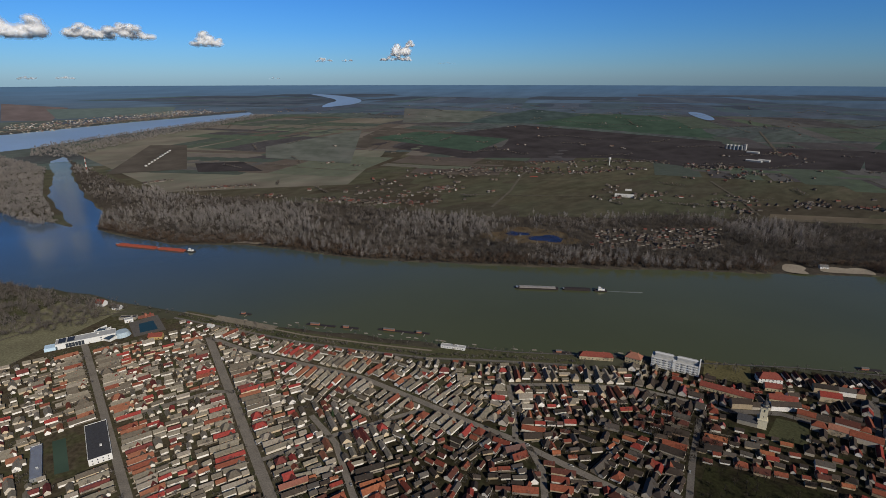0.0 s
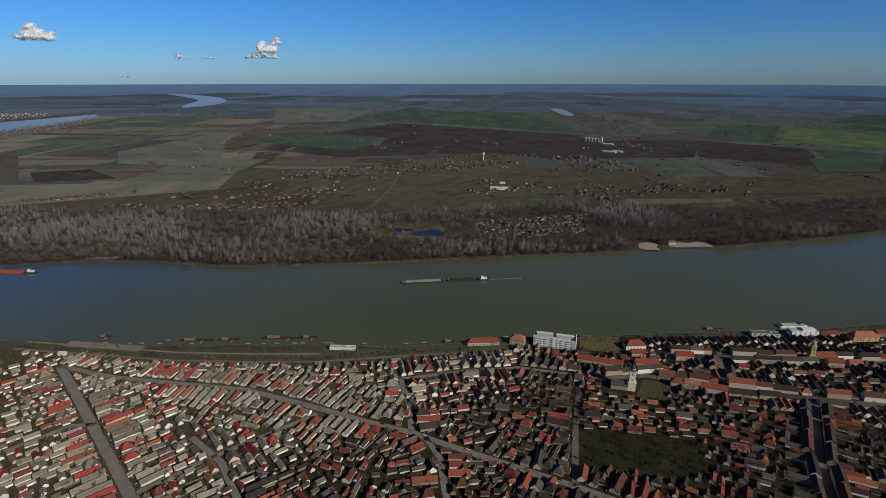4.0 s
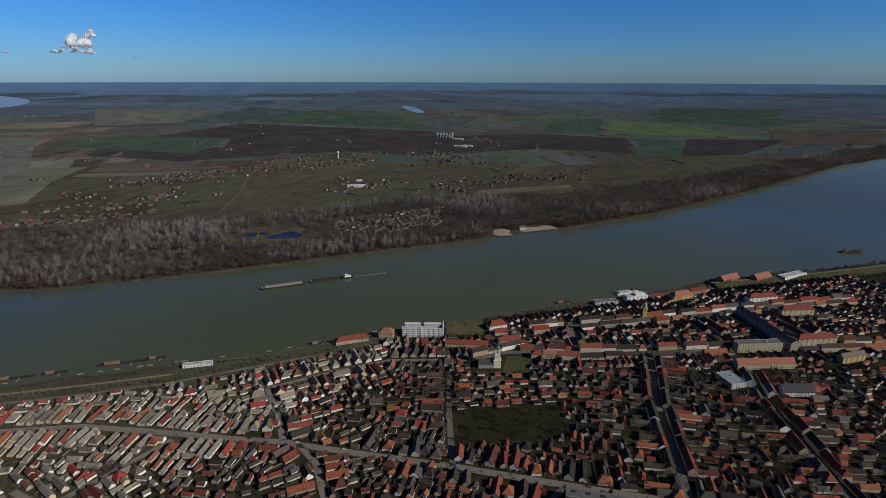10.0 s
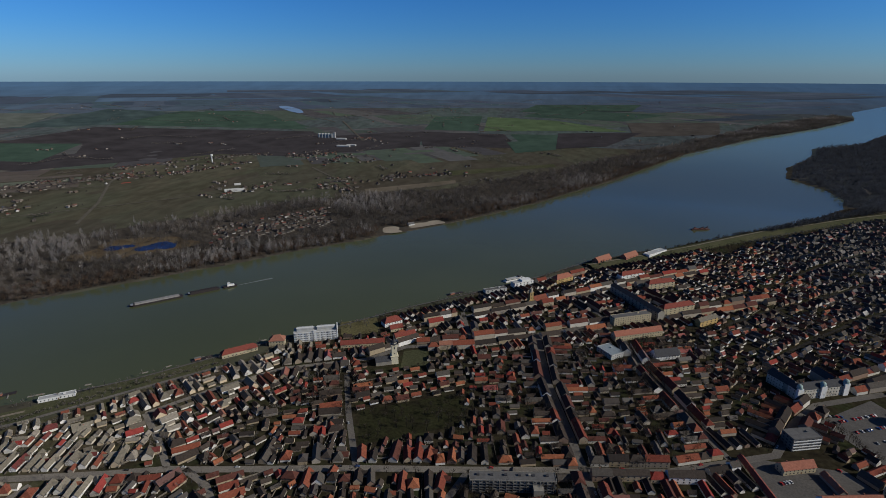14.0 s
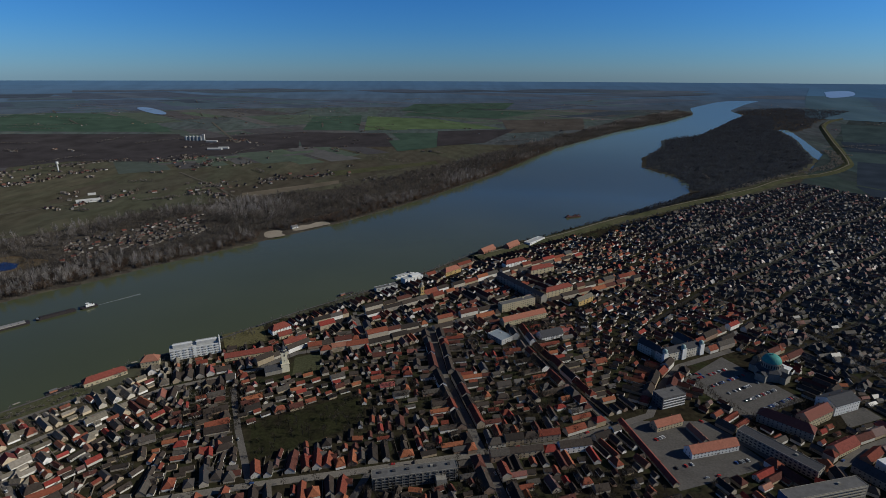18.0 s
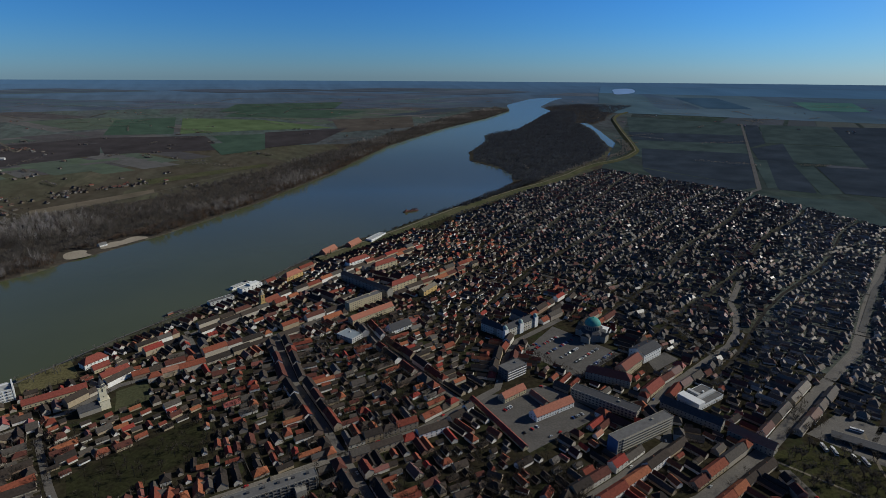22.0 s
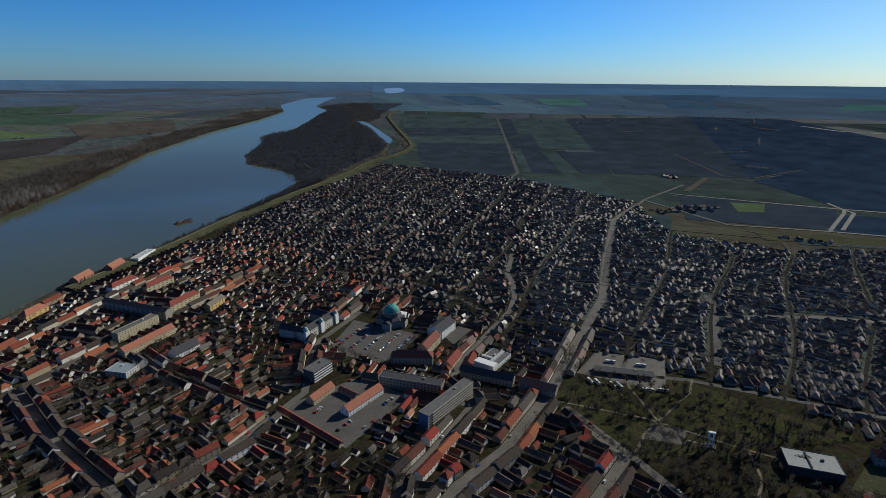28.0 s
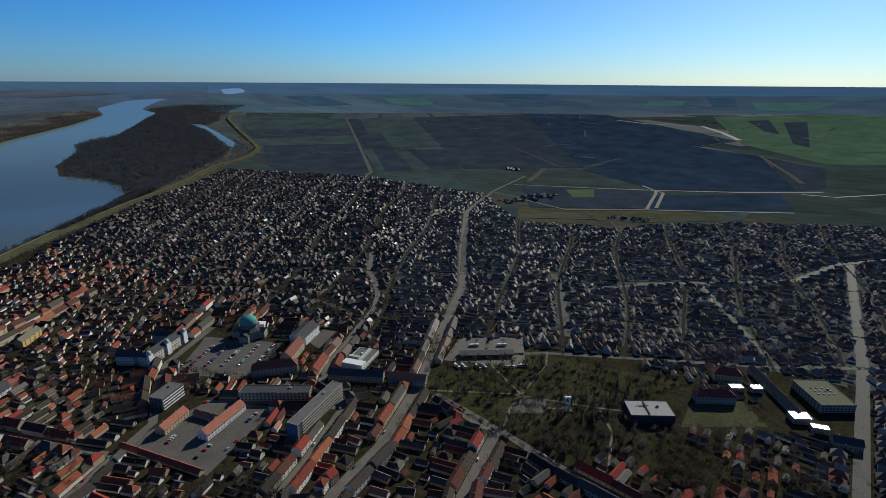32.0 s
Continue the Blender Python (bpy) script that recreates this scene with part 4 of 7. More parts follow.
def claim(x, y, lx, ly, ang):
    i, j = footprint(x, y, lx, ly, ang)
    if i.min() < 0 or j.min() < 0 or i.max() >= NX or j.max() >= NY or taken[footprint(x, y, max(lx - 3.2, 1), max(ly - 2.6, 1), ang)].any():
        return False
    taken[i, j] = True
    return True


fences = []  # x, y, length, angle
houses = []  # x, y, long side, short side, angle of the long side, wall height, rise, kind


def settle(half, kind, line):
    p = np.array(line, float)
    for a, b in zip(p, p[1:]):
        way = "n" if kind == "r" and a[0] > 470 else kind  # beyond the centre the houses stand apart
        e = b - a
        ln = np.linalg.norm(e)
        e = e / ln
        nrm = np.array([-e[1], e[0]])
        for side in (1, -1):
            s = rng.uniform(2, 6)
            while s < ln - 4:
                if way != "r":
                    w, lng = rng.uniform(5.4, 7.0), rng.uniform(15, 30)
                    if way == "n" or a[0] >= 600:
                        w, lng = rng.uniform(7.0, 9.6), rng.uniform(8.5, 14)
                    elif a[0] > -270:  # the middle of the town: broader, crowded plots
                        w, lng = rng.uniform(6.5, 9.0), rng.uniform(13, 27)
                    mid = way != "n" and -400 < a[0] < 600
                    if mid:
                        w, lng = rng.uniform(7.0, 9.5), rng.uniform(13, 26)
                    turned = rng.random() < (0.45 if way == "n" else 0.28 if mid else 0.0)
                    skew = 0.2 if mid else 0.16 if way == "n" else 0.05
                    if turned:
                        w, lng = lng, w
                    off = half + 2.5 + rng.uniform(0, 3.5 if way != "n" else 7) + lng / 2
                    c = a + e * s + nrm * side * off
                    ang = math.atan2(nrm[1], nrm[0]) + rng.uniform(-skew, skew)
                    if way != "n" and rng.random() < 0.2:  # a broad newer house
                        w, lng = rng.uniform(9, 11), rng.uniform(10, 13)
                    hgt, rise = rng.uniform(2.5, 3.4), min(w, lng) * rng.uniform(0.4, 0.54)
                    if claim(c[0], c[1], lng, w, ang):
                        houses.append((c[0], c[1], lng, w, ang, hgt, rise, "house") if not turned else (c[0], c[1], w, lng, ang + math.pi / 2, hgt, rise, "house"))
                    if rng.random() < 0.8:
                        deep_ = rng.uniform(28, 46)
                        wc = a + e * (s - w / 2 - 1.8) + nrm * side * (half + 2.5 + deep_ / 2)
                        fences.append((wc[0], wc[1], deep_, ang))
                    tail = off + lng / 2 + 1.5
                    for _ in range(3):
                        l2, w2 = rng.uniform(6, 15), rng.uniform(4.2, 6.2)
                        c2 = a + e * (s + rng.uniform(-1.5, 1.5)) + nrm * side * (tail + l2 / 2)
                        a2 = ang + (math.pi / 2 if rng.random() < 0.25 else 0)
                        if rng.random() < 0.72 and claim(c2[0], c2[1], l2, w2, a2):
                            houses.append((c2[0], c2[1], l2, w2, a2, rng.uniform(2.2, 3.0), w2 * rng.uniform(0.3, 0.45), "shed"))
                        tail += l2 + rng.uniform(1, 5)
                    s += w + ((rng.uniform(2.4, 5.5) if a[0] < -270 else rng.uniform(1.0, 3.6)) if way == "g" else rng.uniform(2.5, 8))
                else:
                    lng, w = rng.uniform(15, 34), rng.uniform(8.5, 11)
                    off = half + 1.3 + w / 2
                    c = a + e * (s + lng / 2) + nrm * side * off
                    ang = math.atan2(e[1], e[0])
                    tall = rng.random() < 0.5 and a[0] < 420
                    fits = claim(c[0], c[1], lng - 1, w, ang)
                    if not fits:
                        lng = rng.uniform(9, 13)
                        c = a + e * (s + lng / 2) + nrm * side * off
                        fits = claim(c[0], c[1], lng - 1, w, ang)
                    if fits:
                        houses.append((c[0], c[1], lng, w, ang, rng.uniform(6, 7.5) if tall else rng.uniform(3.8, 4.8), w * rng.uniform(0.36, 0.46), "row"))
                    for k in range(2):
                        l2, w2 = rng.uniform(12, 26), rng.uniform(5.5, 7.5)
                        c2 = a + e * (s + (3.5 if k else lng - 3.5)) + nrm * side * (off + w / 2 + l2 / 2)
                        if claim(c2[0], c2[1], l2, w2, ang + math.pi / 2):
                            houses.append((c2[0], c2[1], l2, w2, ang + math.pi / 2, rng.uniform(2.6, 4), w2 * 0.4, "shed"))
                    s += lng + (rng.uniform(2, 6) if rng.random() < 0.12 else 0.3)


# ---- shapes ----
class Shape:
    """Vertices, faces and material slots of one part."""

    def __init__(self):
        self.v, self.f, self.m = [], [], []

    def add(self, verts, faces, slot=0):
        n = len(self.v)
        self.v += [tuple(p) for p in verts]
        self.f += [tuple(n + i for i in f) for f in faces]
        self.m += [slot] * len(faces)
        return self

    def box(self, x, y, z, lx, ly, h, ang=0.0, slot=0):
        c, s = math.cos(ang), math.sin(ang)
        pts = [(x + u * c - v * s, y + u * s + v * c, z + w) for w in (0, h) for u, v in ((-lx / 2, -ly / 2), (lx / 2, -ly / 2), (lx / 2, ly / 2), (-lx / 2, ly / 2))]
        return self.add(pts, [(3, 2, 1, 0), (4, 5, 6, 7), (0, 1, 5, 4), (1, 2, 6, 5), (2, 3, 7, 6), (3, 0, 4, 7)], slot)

    def gabled(self, x, y, z, lx, ly, h, rise, ang=0.0, slot=0):
        """Walls with their two gables."""
        c, s = math.cos(ang), math.sin(ang)
        loc = [(-lx / 2, -ly / 2, 0), (lx / 2, -ly / 2, 0), (lx / 2, ly / 2, 0), (-lx / 2, ly / 2, 0), (-lx / 2, -ly / 2, h), (lx / 2, -ly / 2, h), (lx / 2, ly / 2, h), (-lx / 2, ly / 2, h),
               (-lx / 2, 0, h + rise), (lx / 2, 0, h + rise)]
        return self.add([(x + u * c - v * s, y + u * s + v * c, z + w) for u, v, w in loc], [(0, 1, 5, 4), (2, 3, 7, 6), (1, 2, 6, 9, 5), (3, 0, 4, 8, 7)], slot)

    def saddle(self, x, y, z, lx, ly, rise, ang=0.0, over=0.4, slot=0, hip=0.0, thick=0.22):
        """A pitched roof with thickness, its ends hipped by hip metres."""
        c, s = math.cos(ang), math.sin(ang)
        drop = rise * over / (ly / 2)
        a, b = lx / 2 + over * 0.7, ly / 2 + over
        loc = []
        for t in (0, thick):
            loc += [(-a, -b, -drop + t), (a, -b, -drop + t), (a, b, -drop + t), (-a, b, -drop + t), (-a + hip, 0, rise + t), (a - hip, 0, rise + t)]
        faces = [(6, 7, 11, 10), (8, 9, 10, 11), (7, 8, 11), (9, 6, 10), (1, 0, 4, 5), (3, 2, 5, 4), (0, 1, 7, 6), (2, 3, 9, 8), (1, 2, 8, 7), (3, 0, 6, 9)]
        if hip < 0.01:
            faces[2], faces[3] = (7, 1, 5, 11), (2, 8, 11, 5)
            faces[8], faces[9] = (3, 9, 10, 4), (6, 0, 4, 10)
        return self.add([(x + u * c - v * s, y + u * s + v * c, z + w) for u, v, w in loc], faces, slot)

    def drum(self, x, y, z, r, h, sides=16, top=None, slot=0, turn=0.0):
        top = r if top is None else top
        ang = [turn + 2 * math.pi * i / sides for i in range(sides)]
        pts = [(x + r * math.cos(a), y + r * math.sin(a), z) for a in ang] + [(x + top * math.cos(a), y + top * math.sin(a), z + h) for a in ang]
        return self.add(pts, [(i, (i + 1) % sides, sides + (i + 1) % sides, sides + i) for i in range(sides)] + [tuple(range(sides, 2 * sides))], slot)

    def cap(self, x, y, z, r, h, sides=20, rows=7, slot=0):
        pts, faces = [], []
        for k in range(rows):
            a = math.pi / 2 * k / rows
            pts += [(x + r * math.cos(a) * math.cos(2 * math.pi * i / sides), y + r * math.cos(a) * math.sin(2 * math.pi * i / sides), z + h * math.sin(a)) for i in range(sides)]
        pts.append((x, y, z + h))
        for k in range(rows - 1):
            faces += [(k * sides + i, k * sides + (i + 1) % sides, (k + 1) * sides + (i + 1) % sides, (k + 1) * sides + i) for i in range(sides)]
        faces += [((rows - 1) * sides + i, (rows - 1) * sides + (i + 1) % sides, rows * sides) for i in range(sides)]
        return self.add(pts, faces, slot)

    def data(self, name, mats):
        me = bpy.data.meshes.new(name)
        me.from_pydata(self.v, [], self.f)
        for m in mats if isinstance(mats, (list, tuple)) else [mats]:
            me.materials.append(m)
        me.polygons.foreach_set("material_index", self.m)
        return me


def part(name, shape, mats, parent, label=""):
    """Links a shape, or a mesh made before, as one part under its thing."""
    ob = new(name, shape.data(name, mats) if isinstance(shape, Shape) else shape)
    ob.parent = parent
    return tagged(ob, label)


def thing(name, m, label, category, group=""):
    ob = new(name)
    ob.empty_display_size = 1
    ob.matrix_world = m
    return tagged(ob, label, category, group)


PANE = Shape().box(0, 0, 0, 1.1, 0.12, 1.4).data("window", M_GLASS)
WIDE_PANE = Shape().box(0, 0, 0, 2.2, 0.12, 1.5).data("window", M_GLASS)
STACK = Shape().box(0, 0, 0, 0.7, 0.6, 1.6).box(0, 0, 1.6, 0.9, 0.8, 0.15).data("chimney", M_BRICK)
DOOR = Shape().box(0, 0, 0, 1.0, 0.12, 2.1).data("door", plain("brown_door", (0.14, 0.08, 0.045), 0.6))


def put(name, mesh, parent, x, y, z, ang=0.0):
    ob = part(name, mesh, None, parent)
    ob.matrix_basis = pose(x, y, z, 0, 0, math.degrees(ang))
    return ob


def window_row(parent, x0, y0, x1, y1, z, count, mesh=None):
    """Windows along a wall from one end to the other, a little proud of it."""
    ang = math.atan2(y1 - y0, x1 - x0)
    for i in range(count):
        t = (i + 0.5) / count
        put("window", mesh or PANE, parent, x0 + (x1 - x0) * t, y0 + (y1 - y0) * t, z, ang)



# ---- buildings one can pick out ----
def building(name, x, y, lx, ly, ang, h, label, wall=None, roof=None, top="flat", storeys=2, bays=0, sides=True, rise=None, category="building", pane=None, hip=0.0):
    """A building at its centre; ang in degrees along its long front, which looks to local -y."""
    a = math.radians(ang)
    taken[footprint(x, y, lx + 3, ly + 3, a)] = True
    ob = thing(name, pose(x, y, 0, 0, 0, ang), label, category)
    wall, roof = wall or M_WHITE, roof or M_FELT
    rise = rise or ly * 0.42
    if math.hypot(x, y) > 800:
        bays, pane, sides = max(2, (bays or 6) // 2), WIDE_PANE, False
    if top == "flat":
        body = part("wall", Shape().box(0, 0, 0, lx, ly, h), wall, ob)
        part("roof", Shape().box(0, 0, h, lx - 0.6, ly - 0.6, 0.15), roof, ob)
        for px, py, qx, qy in ((0, -ly / 2, lx, 0.35), (0, ly / 2, lx, 0.35), (-lx / 2, 0, 0.35, ly), (lx / 2, 0, 0.35, ly)):
            part("parapet", Shape().box(px, py, h, qx, qy, 0.6), wall, ob)
        if lx > 20:
            part("roof_hatch", Shape().box(lx * 0.2, ly * 0.1, h + 0.15, 2.4, 2.0, 1.4), wall, ob)
    else:
        body = part("wall", Shape().gabled(0, 0, 0, lx, ly, h, rise if top == "gable" else 0.05), wall, ob)
        cover = part("roof", Shape().saddle(0, 0, h, lx, ly, rise, hip=ly * 0.5 if top == "hip" else hip, over=0.6), roof, ob)
        for t in (-0.28, 0.22):
            put("chimney", STACK, cover, lx * t, ly * 0.14, h + rise * 0.72)
    bays = bays or max(2, int(lx / 4.2))
    for s in range(storeys):
        z = 1.1 + s * (h - 0.4) / storeys
        window_row(body, -lx / 2 + 0.8, -ly / 2 - 0.05, lx / 2 - 0.8, -ly / 2 - 0.05, z, bays, pane)
        if sides:
            for sx_ in (-1, 1):
                window_row(body, sx_ * (lx / 2 + 0.05), -ly / 2 + 1, sx_ * (lx / 2 + 0.05), ly / 2 - 1, z, max(1, int(ly / 5)), pane)
    put("door", DOOR, body, lx * 0.05, -ly / 2 - 0.06, 0)
    return ob


# riverside hotel: two white wings with recessed roof storey and balconies
hotel = building("hotel", -289, 645, 59.8, 16, 20.6, 14, "white four-storey riverside hotel with stepped flat roof", M_WHITE, M_PALE, "flat", 4, 15, pane=PANE, category="hotel")
part("roof_storey", Shape().box(-15, 2, 14, 22, 9, 3.2), M_PALE, hotel, "pale set-back roof storey")
part("roof_storey", Shape().box(14, 2, 14, 24, 9, 3.2), M_PALE, hotel, "pale set-back roof storey")
part("roof_canopy", Shape().box(-15, 2, 17.2, 24, 3, 0.3), M_WHITE, hotel)
part("roof_canopy", Shape().box(14, 2, 17.2, 26, 3, 0.3), M_WHITE, hotel)
part("end_wall", Shape().box(29.6, 0, 0, 1.2, 17, 18.5), M_WHITE, hotel, "tall white end wall")
part("stair_tower", Shape().box(-1, -8.4, 0, 4, 1.2, 16.5), M_WHITE, hotel)
for s in range(4):
    for i in range(8):
        part("balcony", Shape().box(-26 + i * 7.4, -8.7, 3.3 + s * 3.4 - 0.9, 4.4, 1.2, 1.0), M_PALE, hotel)
building("guesthouse", -336, 621, 20.9, 14, 16.7, 8, "square villa with brown hipped roof beside the hotel", M_CREAM, M_BRICK, "hip", 2, 5)
building("riverside_house", -195, 707, 28.4, 14, 39.3, 7, "two-storey house with bright red hipped roof", M_WHITE, M_RED, "hip", 2, 6)
building("riverside_house", -184, 689, 18.9, 10, 32, 5, "low house with red gable roof", M_CREAM, M_RED, "gable", 1, 4)
building("riverside_house", -166, 669, 31.1, 10, 33.2, 5, "long low cream house with red roof", M_CREAM, M_RED, "gable", 1, 7)
building("terrace", -218, 636, 59.8, 10, 17.5, 5, "long low terrace with dark red tiled roof", M_CREAM, M_RED, "gable", 1, 13)
building("long_house", -375, 588, 46, 11, 41, 5.5, "long riverside house with red hipped roof", M_CREAM, M_RED, "hip", 1, 9)


def church(x, y, ang, tall, wide, label, wall, roof, nave, nave_way):
    """A tower with belfry, cornices and cap, and its nave."""
    ob = thing("church", pose(x, y, 0, 0, 0, ang), label, "church")
    taken[footprint(x, y, 14, 14, 0)] = True
    body = tall * 0.72
    part("tower", Shape().box(0, 0, 0, wide * 1.35, wide * 1.35, tall * 0.3).box(0, 0, tall * 0.3, wide, wide, body - tall * 0.3), wall, ob)
    part("cornice", Shape().box(0, 0, tall * 0.3, wide * 1.5, wide * 1.5, 0.6), wall, ob)
    part("cornice", Shape().box(0, 0, body, wide * 1.2, wide * 1.2, 0.6), wall, ob)
    part("lantern", Shape().drum(0, 0, body + 0.6, wide * 0.45, tall * 0.1, 8), wall, ob)
    part("cap", Shape().cap(0, 0, body + 0.6, wide * 0.62, tall * 0.08, 12, 4).drum(0, 0, body + tall * 0.1, wide * 0.5, tall * 0.18, 8, 0.08), roof, ob)
    part("cross", Shape().box(0, 0, tall, 0.15, 0.15, 2.2).box(0, 0, tall + 1.3, 0.9, 0.15, 0.2), M_STEEL, ob)
    for i, (dx, dy, r) in enumerate(((0, -1, 0), (0, 1, 0), (1, 0, 90), (-1, 0, 90))):
        put("belfry_window", Shape().box(0, 0, 0, 1.3, 0.2, 3.2).data("belfry_window", M_GLASS), ob, dx * wide / 2, dy * wide / 2, body - 5, math.radians(r))
        put("window", PANE, ob, dx * wide / 2, dy * wide / 2, tall * 0.4, math.radians(r))
    ln, wd, hh = nave
    cx, cy = nave_way[0] * (ln / 2 + wide * 0.6), nave_way[1] * (ln / 2 + wide * 0.6)
    na = math.atan2(nave_way[1], nave_way[0])
    part("nave", Shape().gabled(cx, cy, 0, ln, wd, hh, wd * 0.5, na), M_STONE, ob)
    part("nave_roof", Shape().saddle(cx, cy, hh, ln, wd, wd * 0.5, na, over=0.5), M_SLATE if roof is M_SLATE else M_OLD, ob)
    c, s = math.cos(radians(ang)), math.sin(radians(ang))
    taken[footprint(x + cx * c - cy * s, y + cx * s + cy * c, ln, wd, na + radians(ang))] = True
    return ob


church(-163, 597, 21.8, 36, 7.0, "pale stone church tower with dark grey nave", plain("pale_stone", (0.50, 0.46, 0.34), 0.85, 0.2), M_SLATE, (20, 10, 6), (-1, 0))
church(10, 812, 24, 31, 6.0, "yellow baroque church tower with brown nave roof", M_YELLOW, M_STONE, (26, 12, 8), (1, 0.25))
tagged(patch("church_lawn", [(-152, 585), (-118, 598), (-128, 640), (-158, 628)], M_GRASS, 0.1, 6), "green lawn beside the church", "lawn", kind="structure")
tagged(patch("riverside_lawn", [(-255, 655), (-205, 679), (-224, 726), (-274, 699)], ground_mat("dry_lawn", [(0.3, (0.078, 0.070, 0.034)), (0.7, (0.10, 0.090, 0.045))], 0.03), 0.1, 6), "yellowish lawn between hotel and houses", "lawn", kind="structure")
tagged(patch("orchard_ground", [(-174, 488), (-70, 541), (-54, 484), (-159, 431)], ground_mat("orchard_soil", [(0.3, (0.016, 0.014, 0.010)), (0.55, (0.024, 0.025, 0.012)), (0.8, (0.034, 0.034, 0.018))], 0.05), 0.1, 6), "dark fallow garden plot inside a block", "garden", kind="structure")

terminal = building("boat_terminal", -6, 895, 38.8, 14, 34.5, 9, "white boat terminal with flat terraces on the quay", M_WHITE, M_PALE, "flat", 3, 10, pane=WIDE_PANE)
part("upper_deck", Shape().box(6, 0, 9, 18, 10, 3), M_WHITE, terminal)
building("quay_hall", -51, 859, 39.8, 10, 28.5, 6, "long grey-white quay building with flat roof", M_PALE, M_FELT, "flat", 2, 10)
building("apartment_block", 159, 770, 62.6, 12, 24.5, 13, "cream four-storey apartment block with flat roof", M_CREAM, M_FELT, "flat", 4, 15)
building("town_block", 160, 722, 75.6, 12, 24.2, 8.5, "long two-storey town block with orange tiled roof", M_CREAM, M_ORANGE, "gable", 2, 18)
building("apartment_house", 237, 822, 58.6, 12, 27.4, 11, "four-storey pale apartment house with red mansard roof", M_CREAM, M_RED, "hip", 3, 14)
building("apartment_house", 233, 925, 53.2, 12, 25.6, 11, "four-storey pale apartment house with red mansard roof", M_CREAM, M_RED, "hip", 3, 12)
building("apartment_house", 190, 962, 51.6, 12, 31.5, 11, "four-storey pale apartment house with red mansard roof", M_WHITE, M_RED, "hip", 3, 12)
building("long_apartment_block", 178, 838, 120, 12, -62.3, 13, "very long dark-roofed apartment block on a street", M_STONE, M_SLATE, "gable", 4, 26, rise=3.5)
building("riverside_villa", 66, 931, 39, 14, 39.8, 8, "orange-yellow riverside villa with tiled hipped roof", M_YELLOW, M_ORANGE, "hip", 2, 8)
building("brick_warehouse", 148, 1044, 42, 15, 46.6, 9, "brick riverside warehouse with brown tiled roof", M_BRICK, M_BRICK, "gable", 2, 8)
building("brick_warehouse", 205, 1075, 40, 15, 45.9, 9, "brick riverside warehouse with brown tiled roof", M_BRICK, M_BRICK, "gable", 2, 8)
building("works_hall", 262, 1110, 60, 15, 45, 8, "white works hall with flat roof by the river", M_WHITE, M_PALE, "flat", 2, 12)
building("grey_hall", 116, 665, 20.8, 28, 35.2, 7, "grey hall with pale flat roof in a courtyard", M_PALE, plain("bluish_felt", (0.20, 0.23, 0.25), 0.6), "flat", 2, 5)
building("white_hall", 186, 668, 34.2, 16, 20.6, 6, "white gabled hall with dark roof", M_WHITE, M_SLATE, "gable", 2, 8)
building("corner_house", 270, 783, 38.6, 10, 36.6, 9, "yellow three-storey corner house with tiled roof", M_YELLOW, M_OLD, "gable", 3, 9)

# town hall with corner domes, round a court
hall = building("town_hall", 341, 605, 68, 14, 19.8, 13, "ornate pale town hall with grey roofs and corner domes", M_ASHLAR, M_SLATE, "hip", 3, 17, rise=4.5, category="town hall")
part("court_wing", Shape().box(-27, 22, 0, 14, 32, 12), M_STONE, hall)
part("court_wing_roof", Shape().saddle(-27, 22, 12, 32, 14, 4.5, math.pi / 2), M_SLATE, hall)
part("court_wing", Shape().box(27, 18, 0, 14, 26, 12), M_STONE, hall)
part("court_wing_roof", Shape().saddle(27, 18, 12, 26, 14, 4.5, math.pi / 2), M_SLATE, hall)
for dx in (-31, 0, 31):
    part("bay", Shape().box(dx, -7.5, 0, 7, 3, 15), M_WHITE, hall, "pale projecting bay")
    part("corner_dome", Shape().drum(dx, -6, 15, 3.2, 1.6, 12).cap(dx, -6, 16.6, 3.2, 3.6, 12, 5), plain("grey_green_copper", (0.26, 0.33, 0.31), 0.6), hall)
building("town_hall_annex", 308, 612, 36, 12, -61.8, 12, "pale annex of the town hall with slate roof", M_ASHLAR, M_SLATE, "hip", 3, 9)

# memorial church with a great dome
dome = thing("domed_church", pose(428, 552, 0, 0, 0, 30), "round memorial church with a green copper dome", "church")
taken[footprint(428, 552, 46, 46, 0)] = True
part("body", Shape().drum(0, 0, 0, 16, 11, 8, turn=math.pi / 8), M_STONE, dome)
part("lower_roof", Shape().drum(0, 0, 11, 16.6, 3.2, 8, 11, turn=math.pi / 8), M_SLATE, dome)
part("drum", Shape().drum(0, 0, 13, 10.6, 7.5, 32), M_STONE, dome)
part("drum_cornice", Shape().drum(0, 0, 20.5, 11.2, 0.7, 32), M_STONE, dome)
part("dome", Shape().cap(0, 0, 21.2, 10.6, 8.6, 32, 9), M_COPPER, dome, "green patinated copper dome")
part("finial", Shape().drum(0, 0, 29.6, 0.9, 1.6, 8, 0.7).box(0, 0, 31.2, 0.16, 0.16, 2.4).box(0, 0, 32.6, 1.0, 0.16, 0.2), M_COPPER, dome)
for i in range(24):
    a = 2 * math.pi * i / 24
    put("drum_window", Shape().box(0, 0, 0, 1.3, 0.3, 4.2).data("drum_window", M_GLASS) if i == 0 else bpy.data.meshes["drum_window"], dome, 10.6 * math.cos(a), 10.6 * math.sin(a), 14.8, a + math.pi / 2)
for i in range(4):
    a = math.pi / 2 * i
    part("apse", Shape().box(17 * math.cos(a), 17 * math.sin(a), 0, 9, 12, 9, a), M_STONE, dome)
    part("apse_roof", Shape().saddle(17 * math.cos(a), 17 * math.sin(a), 9, 9, 12, 3.6, a), M_SLATE, dome)
